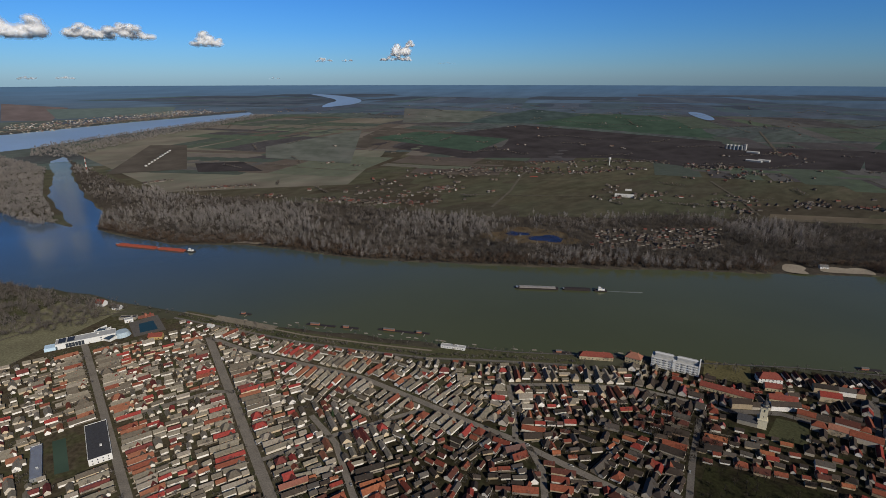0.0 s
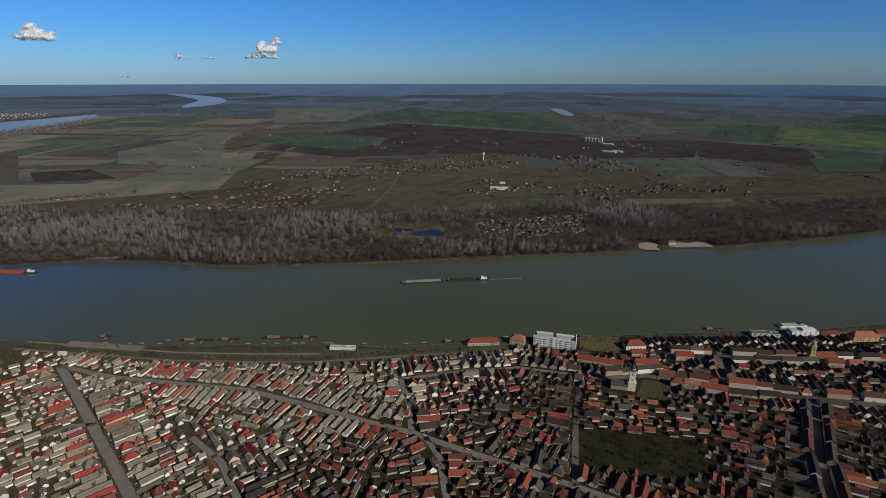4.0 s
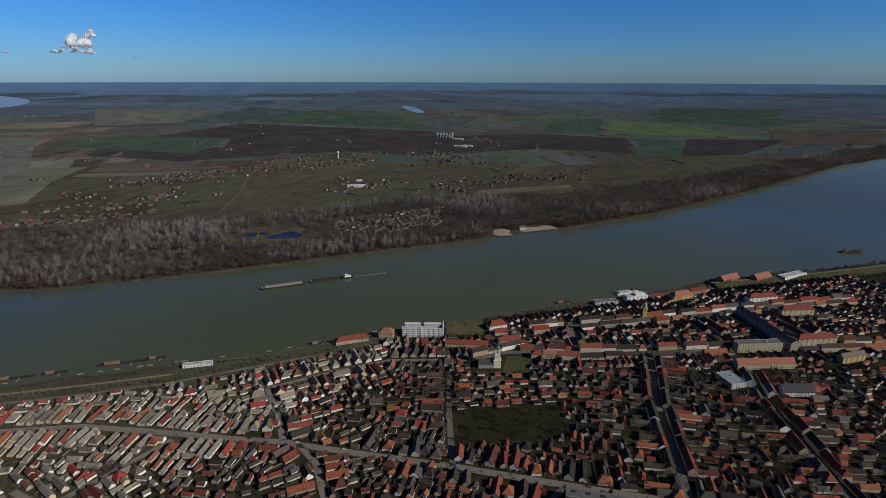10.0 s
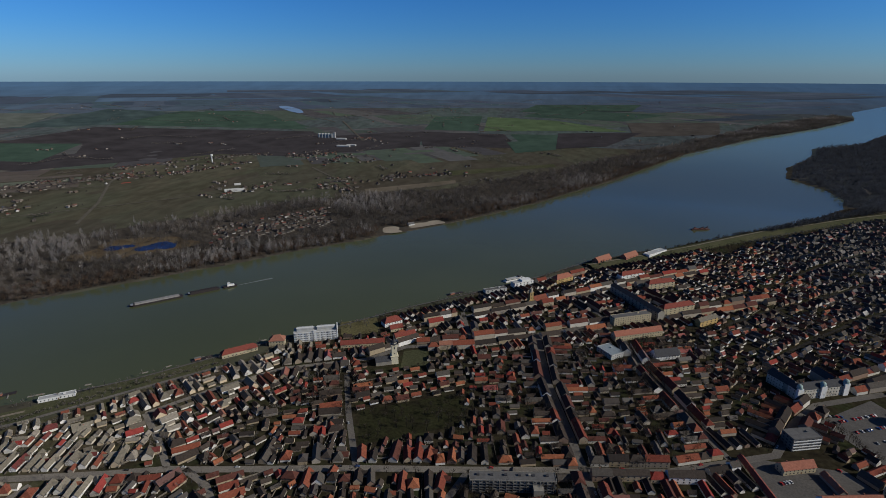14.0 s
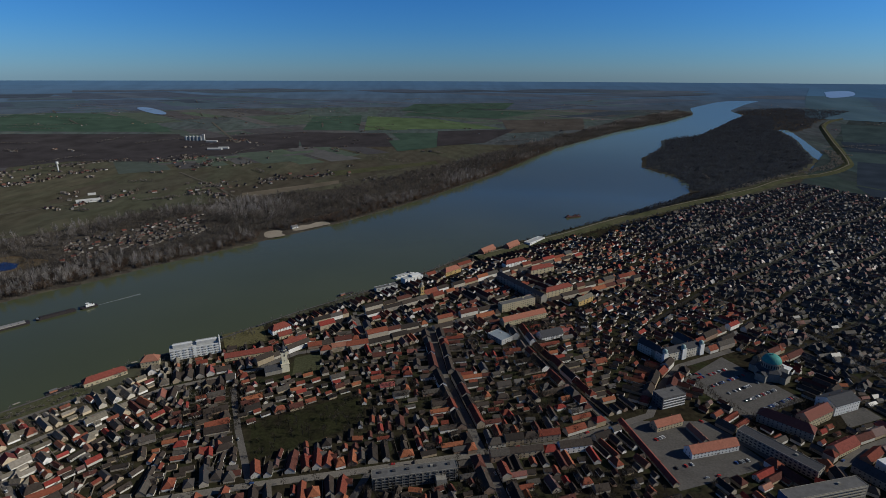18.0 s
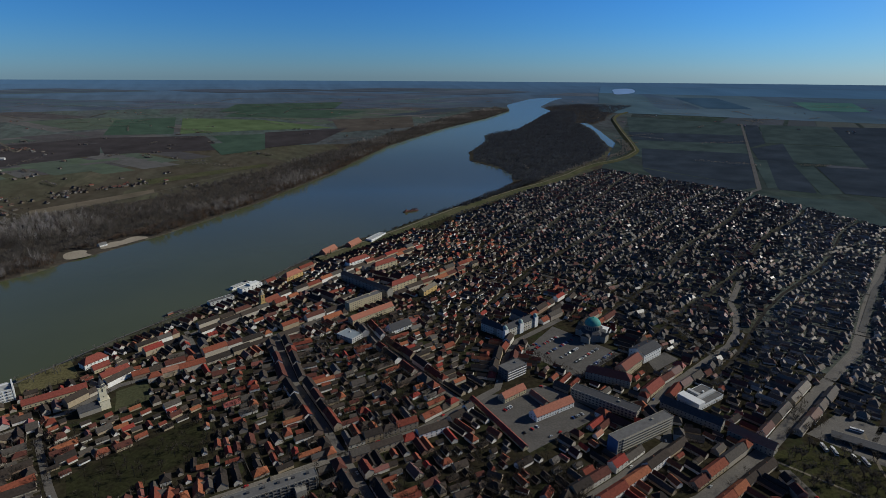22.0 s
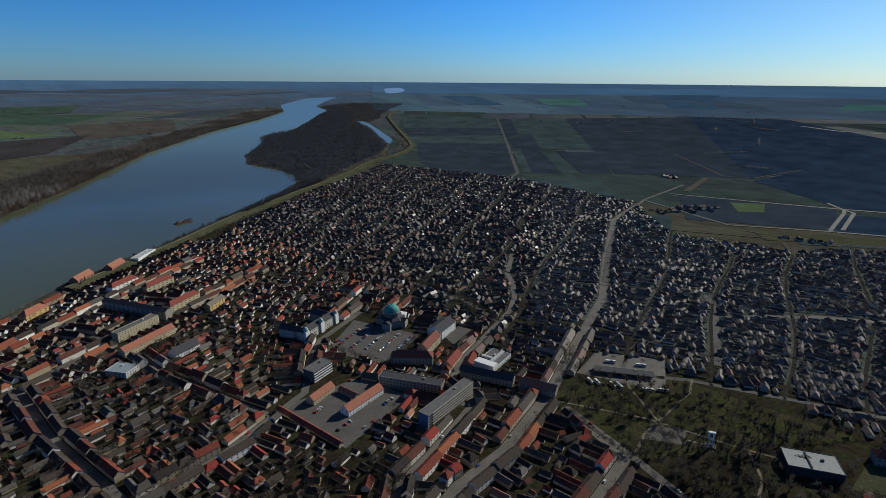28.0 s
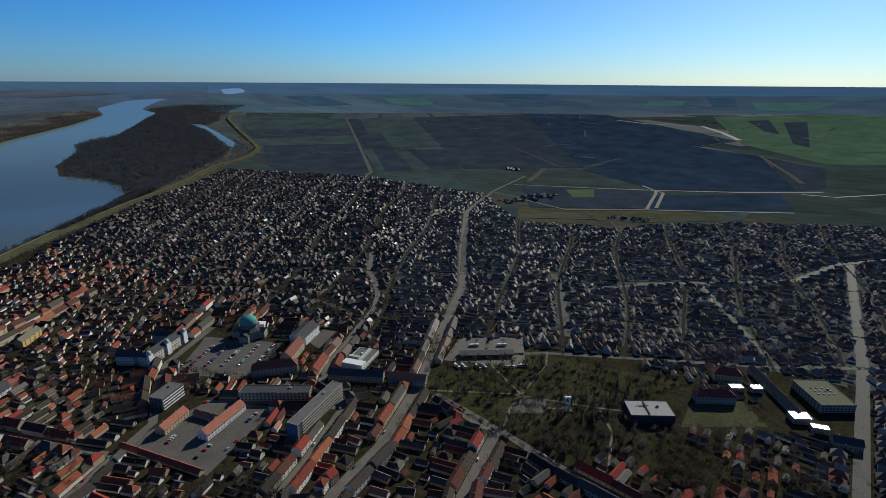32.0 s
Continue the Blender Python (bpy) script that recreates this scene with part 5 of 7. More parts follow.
part("portico", Shape().box(26, -6, 0, 10, 12, 7), M_WHITE, dome, "white portico")

building("parish_house", 380, 452, 50.9, 14, -46.6, 10, "three-storey house with dark red tiled roof", M_STONE, plain("dark_red_tiles", (0.13, 0.05, 0.04), 0.8), "hip", 3, 12)
building("grammar_school", 418, 463, 42, 14, 24, 11, "old school wing with dark red roof and pale gables", M_CREAM, plain("dark_red_tiles_old", (0.15, 0.06, 0.045), 0.8), "gable", 3, 14)
building("assembly_hall", 461, 485, 38, 22, 17, 12, "white assembly hall with slate roof and tall windows", M_WHITE, M_SLATE, "gable", 3, 9, rise=5)
building("school_lodge", 415, 418, 34, 13, 23, 5, "low house with dark red roof in the school yard", M_CREAM, M_RED, "gable", 1, 8)
post = building("office_block", 345, 412, 73.6, 14, -58.9, 10, "long three-storey office block with dark flat roof", M_STONE, M_SLATE, "flat", 3, 18, pane=WIDE_PANE)
slab = building("slab_block", 343, 352, 79, 12, 9.5, 16, "five-storey grey slab block with blue end wall", M_STONE, M_FELT, "flat", 5, 22, pane=WIDE_PANE)
part("end_wall", Shape().box(-39.7, 0, 0, 0.5, 12.2, 16.4), plain("blue_plaster", (0.07, 0.11, 0.19), 0.7), slab, "blue end wall")
for s in range(5):
    part("balcony_strip", Shape().box(2, -6.6, 2.6 + 3.1 * s, 70, 1.0, 0.9), M_STONE, slab)
block = building("shop_block", 280, 503, 31.3, 16, 16.7, 14, "grey four-storey block with white window bands", M_FELT, M_FELT, "flat", 4, 8, pane=WIDE_PANE)
for s in range(4):
    part("window_band", Shape().box(0, -8.3, 0.9 + 3.3 * s, 30, 0.5, 0.9), M_WHITE, block)
building("school_wing", 259, 463, 33.5, 11, 17.4, 6, "school wing with bright orange tiled roof", M_CREAM, M_ORANGE, "gable", 2, 8, rise=4.5)
building("school_wing", 285, 422, 53, 12, 10.9, 6.5, "long school wing with bright orange tiled roof", M_WHITE, M_ORANGE, "gable", 2, 13, rise=5)
building("school_annex", 221, 424, 96, 6, -81, 3.5, "long low annex with dark red tiled roof", M_CREAM, M_RED, "gable", 1, 10, sides=False)
building("school_passage", 283, 445, 26, 7, 100, 4, "low dark passage between two school wings", M_STONE, M_BRICK, "gable", 1, 5)
tagged(patch("school_yard", [(214, 474), (230, 372), (332, 398), (306, 468)], M_PAVED, 0.1, 6), "paved school yard with parked cars", "yard", kind="structure")
tagged(patch("town_square", [(318, 548), (352, 468), (436, 500), (396, 600)], M_PAVED, 0.1, 6), "grey paved square used as a car park", "square", kind="structure")
store = building("department_store", 451, 384, 46, 26, 12, 5, "white flat-roofed store with roof terraces", M_WHITE, M_FELT, "flat", 1, 10)
part("upper_storey", Shape().box(-17, 0, 5.2, 11, 26, 3.6), M_WHITE, store)
part("roof_gallery", Shape().box(6, -3, 5.2, 30, 4, 2.4), M_PALE, store)
part("roof_gallery", Shape().box(-2, 7, 5.2, 4, 14, 2.4), M_PALE, store)
tagged(patch("hall_yard", [(455, 471), (492, 484), (496, 463), (447, 449)], M_PAVED, 0.1, 5), "pale paved yard beside the assembly hall", "yard", kind="structure")
grid = building("apartment_block", -3, 398, 77, 11.5, 7.5, 12, "long grey four-storey block with gridded balconies", M_STONE, M_FELT, "flat", 4, 22, pane=WIDE_PANE)
for k in range(4):
    part("balcony_strip", Shape().box(0, -6.4, 0.3 + 2.9 * k, 74, 1.2, 0.9), M_FELT, grid)
for k in range(13):
    part("balcony_divider", Shape().box(-36 + 6 * k, -6.5, 0, 0.3, 1.3, 11.6), M_STONE, grid)
for k in range(6):
    part("roof_vent", Shape().box(-31 + 12.4 * k, 1, 12.15, 2.6, 2.2, 1.3), M_SLATE, grid)
part("stair_block", Shape().box(22, -10, 0, 9, 8, 9), M_STONE, grid)
building("street_block", 417, 362, 62, 12, -64.3, 8, "long two-storey street block with dark roof", M_STONE, M_SLATE, "gable", 2, 15)
building("street_block", 440, 308, 42, 12, -68.7, 8, "long two-storey street block with dark roof", M_STONE, M_BRICK, "gable", 2, 10)

# park, bus station and schools in the east
tagged(patch("park_lawn", [(440, 292), (412, 178), (600, 40), (570, 280)], ground_mat("park_lawn_grass", [(0.3, (0.03, 0.027, 0.016)), (0.5, (0.04, 0.042, 0.018)), (0.7, (0.05, 0.042, 0.026))], 0.03), 0.08, 8), "patchy winter lawn of the town park", "lawn", kind="structure")
tagged(patch("park_plaza", [(448, 186), (467, 155), (490, 165), (473, 192)], M_PAVED, 0.16, 5), "pale paved plaza in the park", "plaza", kind="structure")
for line in ([(440, 280), (480, 200), (500, 120), (520, 60)], [(412, 180), (455, 190), (560, 190), (590, 200)], [(483, 139), (470, 170), (520, 240), (560, 280)], [(500, 110), (470, 90), (420, 80)]):
    tagged(ribbon("park_path", line, 2.6, M_DUST, 0.14, 8), "pale gravel path through the park", "path", kind="structure")
monument = thing("monument", pose(483, 139, 0, 0, 0, 30), "tall twin-pillared pale stone monument in the park", "monument")
for dy in (-2.2, 2.2):
    part("pillar", Shape().box(0, dy, 1, 2.2, 1.4, 13), M_WHITE, monument)
part("plinth", Shape().box(0, 0, 0, 8, 9, 1.0), M_STONE, monument)
part("lintel", Shape().box(0, 0, 14, 2.6, 6.4, 1.4), M_WHITE, monument)
tagged(patch("bus_apron", [(505, 300), (540, 208), (612, 242), (566, 312)], M_ROAD, 0.12, 5), "asphalt apron of the bus station", "apron", kind="structure")
station = building("bus_station", 545, 262, 66, 8, -56.1, 3.6, "long low bus station with dark flat canopy", M_STONE, M_SLATE, "flat", 1, 14, category="bus station")
part("canopy", Shape().box(0, -3, 4.0, 68, 13, 0.4), M_SLATE, station)
for i in range(9):
    part("canopy_post", Shape().box(-30 + 7.5 * i, -9, 0, 0.3, 0.3, 4.0), M_STEEL, station)
culture = building("culture_centre", 515, 65, 43.4, 26, -61.1, 9, "modern culture centre with broad white flat roof", M_SLATE, plain("white_gravel_roof", (0.23, 0.23, 0.225), 0.75, 0.25), "flat", 2, 10, pane=WIDE_PANE)
for k in range(7):
    part("wet_patch", Shape().box(-12 + 3.1 * (k % 4) + 0.7 * k, 3 + 2.6 * (k // 3) - k * 0.4, 9.16, 2.6 + (k % 3), 1.6 + k % 2, 0.03, 0.4 * k), M_SLATE, culture, "dark wet patch on the roof")
part("roof_ridge", Shape().box(-3, 0, 9.15, 1.2, 22, 1.0), M_SLATE, culture)
building("park_school", 578, 11, 40.7, 12, -62.2, 9, "old school with dark red hipped roof", M_STONE, M_RED, "hip", 2, 10)
building("park_school", 634, 3, 30.4, 14, -72.8, 9, "old school with red hipped roof and dormers", M_CREAM, M_RED, "hip", 2, 8)
building("school_corridor", 630, -43, 88, 10, -150.3, 5, "long low dark-roofed school corridor", M_STONE, M_SLATE, "gable", 1, 20)
big = building("college", 641, -88, 36, 48, -60, 9, "large flat-roofed college with round skylights", M_STONE, plain("mossy_felt", (0.085, 0.088, 0.055), 0.85), "flat", 3, 9, pane=WIDE_PANE)
for i in range(11):
    part("skylight", Shape().cap(-8 + 5.5 * (i % 4), -4 + 6 * (i // 4), 9.2, 1.3, 1.0, 10, 3), M_PALE, big)
metal = plain("bright_metal_sheet", (0.75, 0.76, 0.78), 0.16, 0.05, 0.3, 1.0)
building("gym", 585, -66, 17.9, 13, -63.4, 6, "gym hall with shining metal roof", M_STONE, metal, "flat", 1, 5)
building("gym_annex", 574, -82, 15.3, 8, -78.7, 5.5, "low annex with shining metal roof", M_STONE, metal, "flat", 1, 4)
building("workshop", 560, -102, 24, 10, -77.2, 6, "workshop with slate roof beside a wide avenue", M_STONE, M_SLATE, "gable", 1, 6)
tagged(patch("sports_ground", [(512, 34), (562, 31), (594, -15), (556, -40)], M_GRASS, 0.1, 5), "worn grass sports ground", "sports ground", kind="structure")

# baths in the west
baths = building("baths", -903, 51, 76, 20, 80.2, 8, "long white bath house with dark glazed front", M_WHITE, M_PALE, "flat", 2, 4, category="baths")
for i in range(6):
    part("glazing", Shape().box(-24 + 3.9 * i, -10.2, 0.6, 3.5, 0.3, 6.6), M_GLASS, baths)
part("annex", Shape().box(-44, -3, 0, 16, 14, 5), plain("pale_blue_plaster", (0.42, 0.55, 0.66), 0.7), baths, "pale blue annex")
part("pool_hall", Shape().drum(46, -4, 0, 12, 7, 20, 9), plain("blue_grey_cladding", (0.30, 0.37, 0.42), 0.4), baths, "round blue-grey pool hall")
slide = thing("water_slide", pose(-905, 84, 0), "blue and white water slides beside the baths", "water slide")
for k in range(3):
    part("slide_tube", Shape().drum(-6 + 6 * k, 3, 0, 2.6, 5 - k, 12, 2.2), plain("blue_plastic", (0.10, 0.22, 0.42), 0.3) if k == 0 else M_PALE, slide)
tagged(patch("pool_terrace", [(-872, 108), (-868, 152), (-938, 156), (-934, 112)], M_PAVED, 0.1, 5), "paved terrace round an outdoor pool", "terrace", kind="structure")
tagged(patch("swimming_pool", [(-882, 118), (-879, 143), (-918, 145), (-919, 124)], plain("pool_cover", (0.018, 0.045, 0.06), 0.25, 0.1), 0.2, 5), "dark blue outdoor swimming pool", "pool", kind="structure")
play = thing("playground", pose(-945, 140, 0, 0, 0, 85), "orange and red playground on the pool terrace", "playground")
part("tower", Shape().box(0, 0, 0, 3, 3, 5), M_ORANGE, play)
part("surface", Shape().box(0, 0, 0, 24, 13, 0.3), M_ORANGE, play)
part("tower", Shape().box(7, 2, 0.3, 2.5, 2.5, 3.5), M_RED, play)
building("pool_kiosk", -940, 114, 12, 9, 85, 5, "white kiosk beside the outdoor pool", M_WHITE, M_PALE, "flat", 1, 3)
building("shore_villa", -1046, 92, 16, 11, 40, 6, "white shore villa with bright red roof", M_WHITE, M_RED, "gable", 2, 4)
building("shore_villa", -1010, 110, 14, 10, 40, 4, "low white shore house with grey roof", M_WHITE, M_FELT, "gable", 1, 4)
hallw = building("sports_hall", -613, 22, 70, 21, -5, 7, "dark flat-roofed hall with white front", M_WHITE, M_SLATE, "flat", 2, 14)
tagged(patch("hall_lawn", [(-650, -4), (-585, -8), (-588, -20), (-652, -16)], M_GREEN, 0.1, 4), "narrow green lawn between halls", "lawn", kind="structure")
building("low_hall", -618, -32, 60, 10, -5, 4, "long low hall with grey metal roof", M_STEEL, M_STEEL, "flat", 1, 10)
building("boat_house", -528, 456, 36, 8, 34, 3.5, "long white boat house on the shore road", M_WHITE, M_PALE, "flat", 1, 9)

# the bath house's glazing, glass hall and the houses beside it
for dx in (-30, -19):
    part("roof_glazing", Shape().box(dx, 1, 8.1, 9, 15, 0.9), M_GLASS, baths, "dark blue roof glazing")
wave = thing("glass_hall", pose(-905, 77, 0, 0, 0, 10), "angular dark glass hall with white frames", "hall")
for k in range(4):
    part("glass_roof", Shape().saddle(-18 + 12 * k, 2 * (k % 2), 3 + k % 2, 11.5, 20, 2.5, 0.35, over=0.3), plain("blue_black_glass", (0.03, 0.05, 0.08), 0.12, 0.1) if k == 0 else bpy.data.materials["blue_black_glass"], wave)
    part("wall", Shape().box(-18 + 12 * k, 2 * (k % 2), 0, 11, 19, 3 + k % 2, 0.35), M_WHITE, wave)
    part("frame", Shape().box(-24 + 12 * k, 2 * (k % 2), 0, 0.6, 22, 6.2, 0.35), M_WHITE, wave, "white frame rib")
for k in range(3):
    part("slide_loop", Shape().drum(-14 + 7 * k, -14, 0, 3.0, 4.5 - k, 14, 2.6), plain("aqua_plastic", (0.22, 0.42, 0.42), 0.35) if k == 0 else bpy.data.materials["aqua_plastic"], slide)
building("bath_plant", -952, 116, 26, 9, 55, 4, "dark low plant building behind the pool", M_STONE, M_SLATE, "flat", 1, 5)
building("shore_house", -846, 133, 20, 10, 60, 5, "yellow house with red tiled roof by the baths", M_YELLOW, M_RED, "gable", 1, 4)
building("white_shelter", -831, 209, 9, 7, 40, 3, "small white shelter on the gravel yard", M_WHITE, M_PALE, "gable", 1, 2)
tagged(patch("bank_meadow", [(-1000, 118), (-1110, 40), (-1010, -130), (-880, -60)], M_PALEGRASS, 0.06, 8), "pale worn meadow behind the bath house", "meadow", kind="structure")
tagged(patch("bank_meadow", [(-1110, 40), (-1330, -110), (-1230, -330), (-1010, -130)], M_GRASS, 0.05, 8), "olive meadow on the near bank", "meadow", kind="structure")
lane("track", 4, (-985, 120), (-1010, 20), (-985, -70), (-1000, -200))
lane("track", 4, (-1010, 20), (-1150, -120), (-1350, -300))
building("glazed_wing", 614, -8, 14, 9, -60, 5, "low school wing with shining metal roof", M_STONE, metal, "flat", 1, 4)
building("glazed_wing", 624, -27, 12, 9, -60, 5, "low school wing with shining metal roof", M_STONE, metal, "flat", 1, 3)

# far bank
building("manor", -1352, 1595, 40, 16, 40, 8, "large house with bright red roof across the river", M_CREAM, M_RED, "hip", 2, 8)
building("barn", -942, 1570, 60, 14, 31, 6, "long white barn with grey roof on meadows", M_WHITE, M_PALE, "gable", 1, 10)
building("riding_hall", -982, 1660, 20, 14, 31, 5, "small white barn beside a longer one", M_WHITE, M_PALE, "gable", 1, 4)


def at_far(x, y):
    p = land(x, y)
    k = float(squeeze(np.hypot(x, y)))
    return Matrix.Translation(Vector(p)) @ Matrix.Scale(k, 4)


wt = thing("water_tower", at_far(-1360, 2120), "slim white water tower above village roofs", "water tower")
part("shaft", Shape().drum(0, 0, 0, 2.2, 30, 12), M_WHITE, wt)
part("tank", Shape().drum(0, 0, 28, 2.2, 3, 12, 5.5).drum(0, 0, 31, 5.5, 7, 12, 5), M_WHITE, wt)
silos = thing("grain_silo", at_far(-1250, 3165), "row of pale grain silos on dark fields", "silo")
for i in range(5):
    part("silo", Shape().drum(-40 + 20 * i, 0, 0, 8.5, 24, 14).drum(-40 + 20 * i, 0, 24, 8.5, 4, 14, 0.5), M_PALE, silos)
part("elevator", Shape().box(56, 0, 0, 12, 12, 34), M_PALE, silos)
for x, y, lx in ((-990, 2750, 70), (-960, 2790, 50), (-1120, 3080, 60)):
    f = thing("farm_hall", at_far(x, y), "long pale farm hall among ploughed fields", "barn")
    part("wall", Shape().gabled(0, 0, 0, lx, 18, 6, 4), M_PALE, f)
    part("roof", Shape().saddle(0, 0, 6, lx, 18, 4), M_PALE, f)
def sands(label, *outline):
    p = np.array(outline, float)
    for _ in range(2):
        q = np.roll(p, -1, 0)
        p = np.stack([p * 0.75 + q * 0.25, p * 0.25 + q * 0.75], 1).reshape(-1, 2)
    tagged(mesh_object("beach", land(p[:, 0], p[:, 1], 0.2), [tuple(range(len(p)))[::-1]], M_SAND), label, "beach", kind="structure")


sands("pale sandy landing on the far bank", (-336, 1176), (-352, 1216), (-348, 1236), (-326, 1246), (-310, 1234), (-312, 1216), (-296, 1204), (-302, 1192))
sands("pale sandy landing on the far bank", (-284, 1228), (-296, 1258), (-280, 1288), (-258, 1290), (-250, 1312), (-226, 1322), (-204, 1296), (-222, 1284))
tagged(patch("beach", [(-1275, 402), (-1215, 452), (-1225, 464), (-1282, 416)], M_SAND, 0.15, 5), "narrow sandy spit on the far bank", "beach", kind="structure")
building("ferry_house", -290, 1262, 16, 9, 40, 4, "small ferry house on the far landing", M_WHITE, M_FELT, "gable", 1, 4)

# ---- vessels ----
def hull(lx, wide, h, bow=0.12):
    n = [(-lx / 2, -wide / 2), (lx / 2 - lx * bow, -wide / 2), (lx / 2, -wide * 0.15), (lx / 2, wide * 0.15), (lx / 2 - lx * bow, wide / 2), (-lx / 2, wide / 2)]
    return Shape().add([(x * 0.98, y * 0.92, -0.6) for x, y in n] + [(x, y, h) for x, y in n], [tuple(range(5, -1, -1)), tuple(range(6, 12))] + [(i, (i + 1) % 6, 6 + (i + 1) % 6, 6 + i) for i in range(6)])


def barge(x, y, ang, lx, wide, label, paint, cargo):
    b = thing("barge", pose(x, y, WATER_Z, 0, 0, ang), label, "barge")
    part("hull", hull(lx, wide, 2.6, 0.06), paint, b)
    part("coaming", Shape().box(-lx * 0.02, wide * 0.42, 2.6, lx * 0.84, 0.4, 1.2), cargo, b)
    part("coaming", Shape().box(-lx * 0.02, -wide * 0.42, 2.6, lx * 0.84, 0.4, 1.2), cargo, b)
    for i in range(8):
        part("hatch_cover", Shape().saddle(-lx * 0.44 + lx * 0.105 * (i + 0.5), 0, 3.4, lx * 0.1, wide * 0.8, 0.5, over=0.0), cargo, b)
    part("bow_deck", Shape().box(lx * 0.45, 0, 2.6, lx * 0.05, wide * 0.7, 0.5), M_STEEL, b)
    return b


def pusher(x, y, ang, label):
    b = thing("push_boat", pose(x, y, WATER_Z, 0, 0, ang), label, "boat")
    part("hull", hull(24, 9, 2.2, 0.1), M_HULL, b)
    part("deckhouse", Shape().box(-2, 0, 2.2, 12, 6.5, 2.6), M_WHITE, b)
    part("wheelhouse", Shape().box(1, 0, 4.8, 5, 5, 2.6), M_WHITE, b)
    part("wheelhouse_window", Shape().box(1, 0, 6.0, 5.1, 5.1, 0.9), M_GLASS, b)
    part("funnel", Shape().drum(-6, 1.6, 4.8, 0.6, 2.4, 10), M_HULL, b)
    part("mast", Shape().drum(1, 0, 7.4, 0.12, 4, 6), M_STEEL, b)
    return b


barge(-605, 732, 223.5, 80, 11, "long dark cargo barge with covered hold on the river", M_HULL, plain("grey_hatch", (0.22, 0.21, 0.20), 0.7))
barge(-552, 783, 223.5, 52, 9, "low empty dark barge pushed behind another", M_HULL, M_HULL)
pusher(-520, 812, 223.5, "white push boat behind two dark barges")
wake = patch("wake", [(-511, 820), (-510, 819), (-462, 862), (-466, 866)], plain("foam", (0.16, 0.17, 0.15), 0.5, 0.3, 0.2), 0.0, 6)
wake.location.z = WATER_Z + 0.12
tagged(wake, "pale foaming wake behind the push boat", "wake", kind="structure")
barge(-1402, 218, 213.5, 120, 12, "long rust-red cargo barge on the river", M_RUST, M_RUST)
barge(-1318, 274, 213.5, 76, 12, "rust-red cargo barge coupled to another", M_RUST, M_RUST)
pusher(-1275, 304, 213.5, "white push boat behind rust-red barges")
workboat = thing("work_barge", pose(415, 1340, WATER_Z, 0, 0, 14), "dark rust-brown work barge with raised ramps on the river", "barge")
M_OLDHULL, M_DULLDECK = plain("weathered_hull", (0.075, 0.040, 0.036), 0.7, 0.4), plain("dull_red_deck", (0.16, 0.085, 0.075), 0.7, 0.4)
part("hull", hull(46, 9, 1.9, 0.2), M_OLDHULL, workboat)
part("deck", Shape().box(-1, 0, 1.95, 38, 6.6, 0.3), M_DULLDECK, workboat, "dull red deck")
part("deckhouse", Shape().box(-15, 0, 2.25, 7, 5, 2.6), M_DULLDECK, workboat)
part("wheelhouse", Shape().box(-15, 0, 4.85, 3.6, 3.6, 1.9), M_OLDHULL, workboat)
for x in (2, 13):
    ramp = part("ramp", Shape().box(0, 0, -0.3, 13, 4.6, 0.5), M_OLDHULL, workboat, "raised steel ramp")
    ramp.matrix_local = pose(x, 0, 4.6, 0, -24, 0)
part("rail", Shape().box(0, 3.9, 1.9, 34, 0.2, 1.1), M_OLDHULL, workboat)
part("rail", Shape().box(0, -3.9, 1.9, 34, 0.2, 1.1), M_OLDHULL, workboat)
liner = thing("river_ship", pose(-20, 925, WATER_Z, 0, 0, 38), "white passenger ship moored at the terminal", "ship")
part("hull", hull(44, 9, 2.4, 0.15), M_WHITE, liner)
part("cabin_deck", Shape().box(-2, 0, 2.4, 34, 7.4, 2.6), M_WHITE, liner)
part("cabin_window", Shape().box(-2, 0, 3.3, 34.1, 7.5, 1.0), M_GLASS, liner)
part("sun_deck", Shape().box(-4, 0, 5.0, 30, 7.8, 0.3), M_PALE, liner)
part("wheelhouse", Shape().box(10, 0, 5.3, 4, 5, 2.2), M_SLATE, liner)
for x, y, ang, lx in ((-632, 426, 36, 60), (-600, 452, 40, 24), (-728, 346, 38, 50), (-690, 376, 38, 30), (-850, 270, 40, 20), (-120, 842, 40, 30), (-420, 568, 42, 26)):
    pt = thing("pontoon", pose(x + 2, y + 1, WATER_Z, 0, 0, ang), "dark landing pontoon moored along the shore", "pontoon", "pontoons along the shore")
    part("deck", Shape().box(0, 0, -0.4, lx, 6, 1.2), M_HULL, pt)
    part("hut", Shape().box(-lx * 0.2, 0, 0.8, lx * 0.3, 3.6, 2.6), M_BRICK, pt)
    part("hut_roof", Shape().saddle(-lx * 0.2, 0, 3.4, lx * 0.3, 3.6, 0.8), M_FELT, pt)
    part("gangway", Shape().box(lx * 0.2, -7, 0.6, 1.4, 9, 0.25), M_STONE, pt)
first_boat = thing("rowing_boat", pose(-760, 322, WATER_Z, 0, 0, 38), "small moored boat along the shore", "boat", "small boats along the shore")
part("hull", hull(7, 2.2, 0.6, 0.3), M_STONE, first_boat)
part("seat", Shape().box(0, 0, 0.6, 0.4, 1.8, 0.1), M_BRICK, first_boat)
for i in range(22):
    a, b = NEAR_BANK[6 + i % 5], NEAR_BANK[7 + i % 5]
    t = rng.random()
    copy_thing(first_boat, pose(a[0] + (b[0] - a[0]) * t - 6, a[1] + (b[1] - a[1]) * t + 7, WATER_Z, 0, 0, 38 + rng.uniform(-15, 15)))
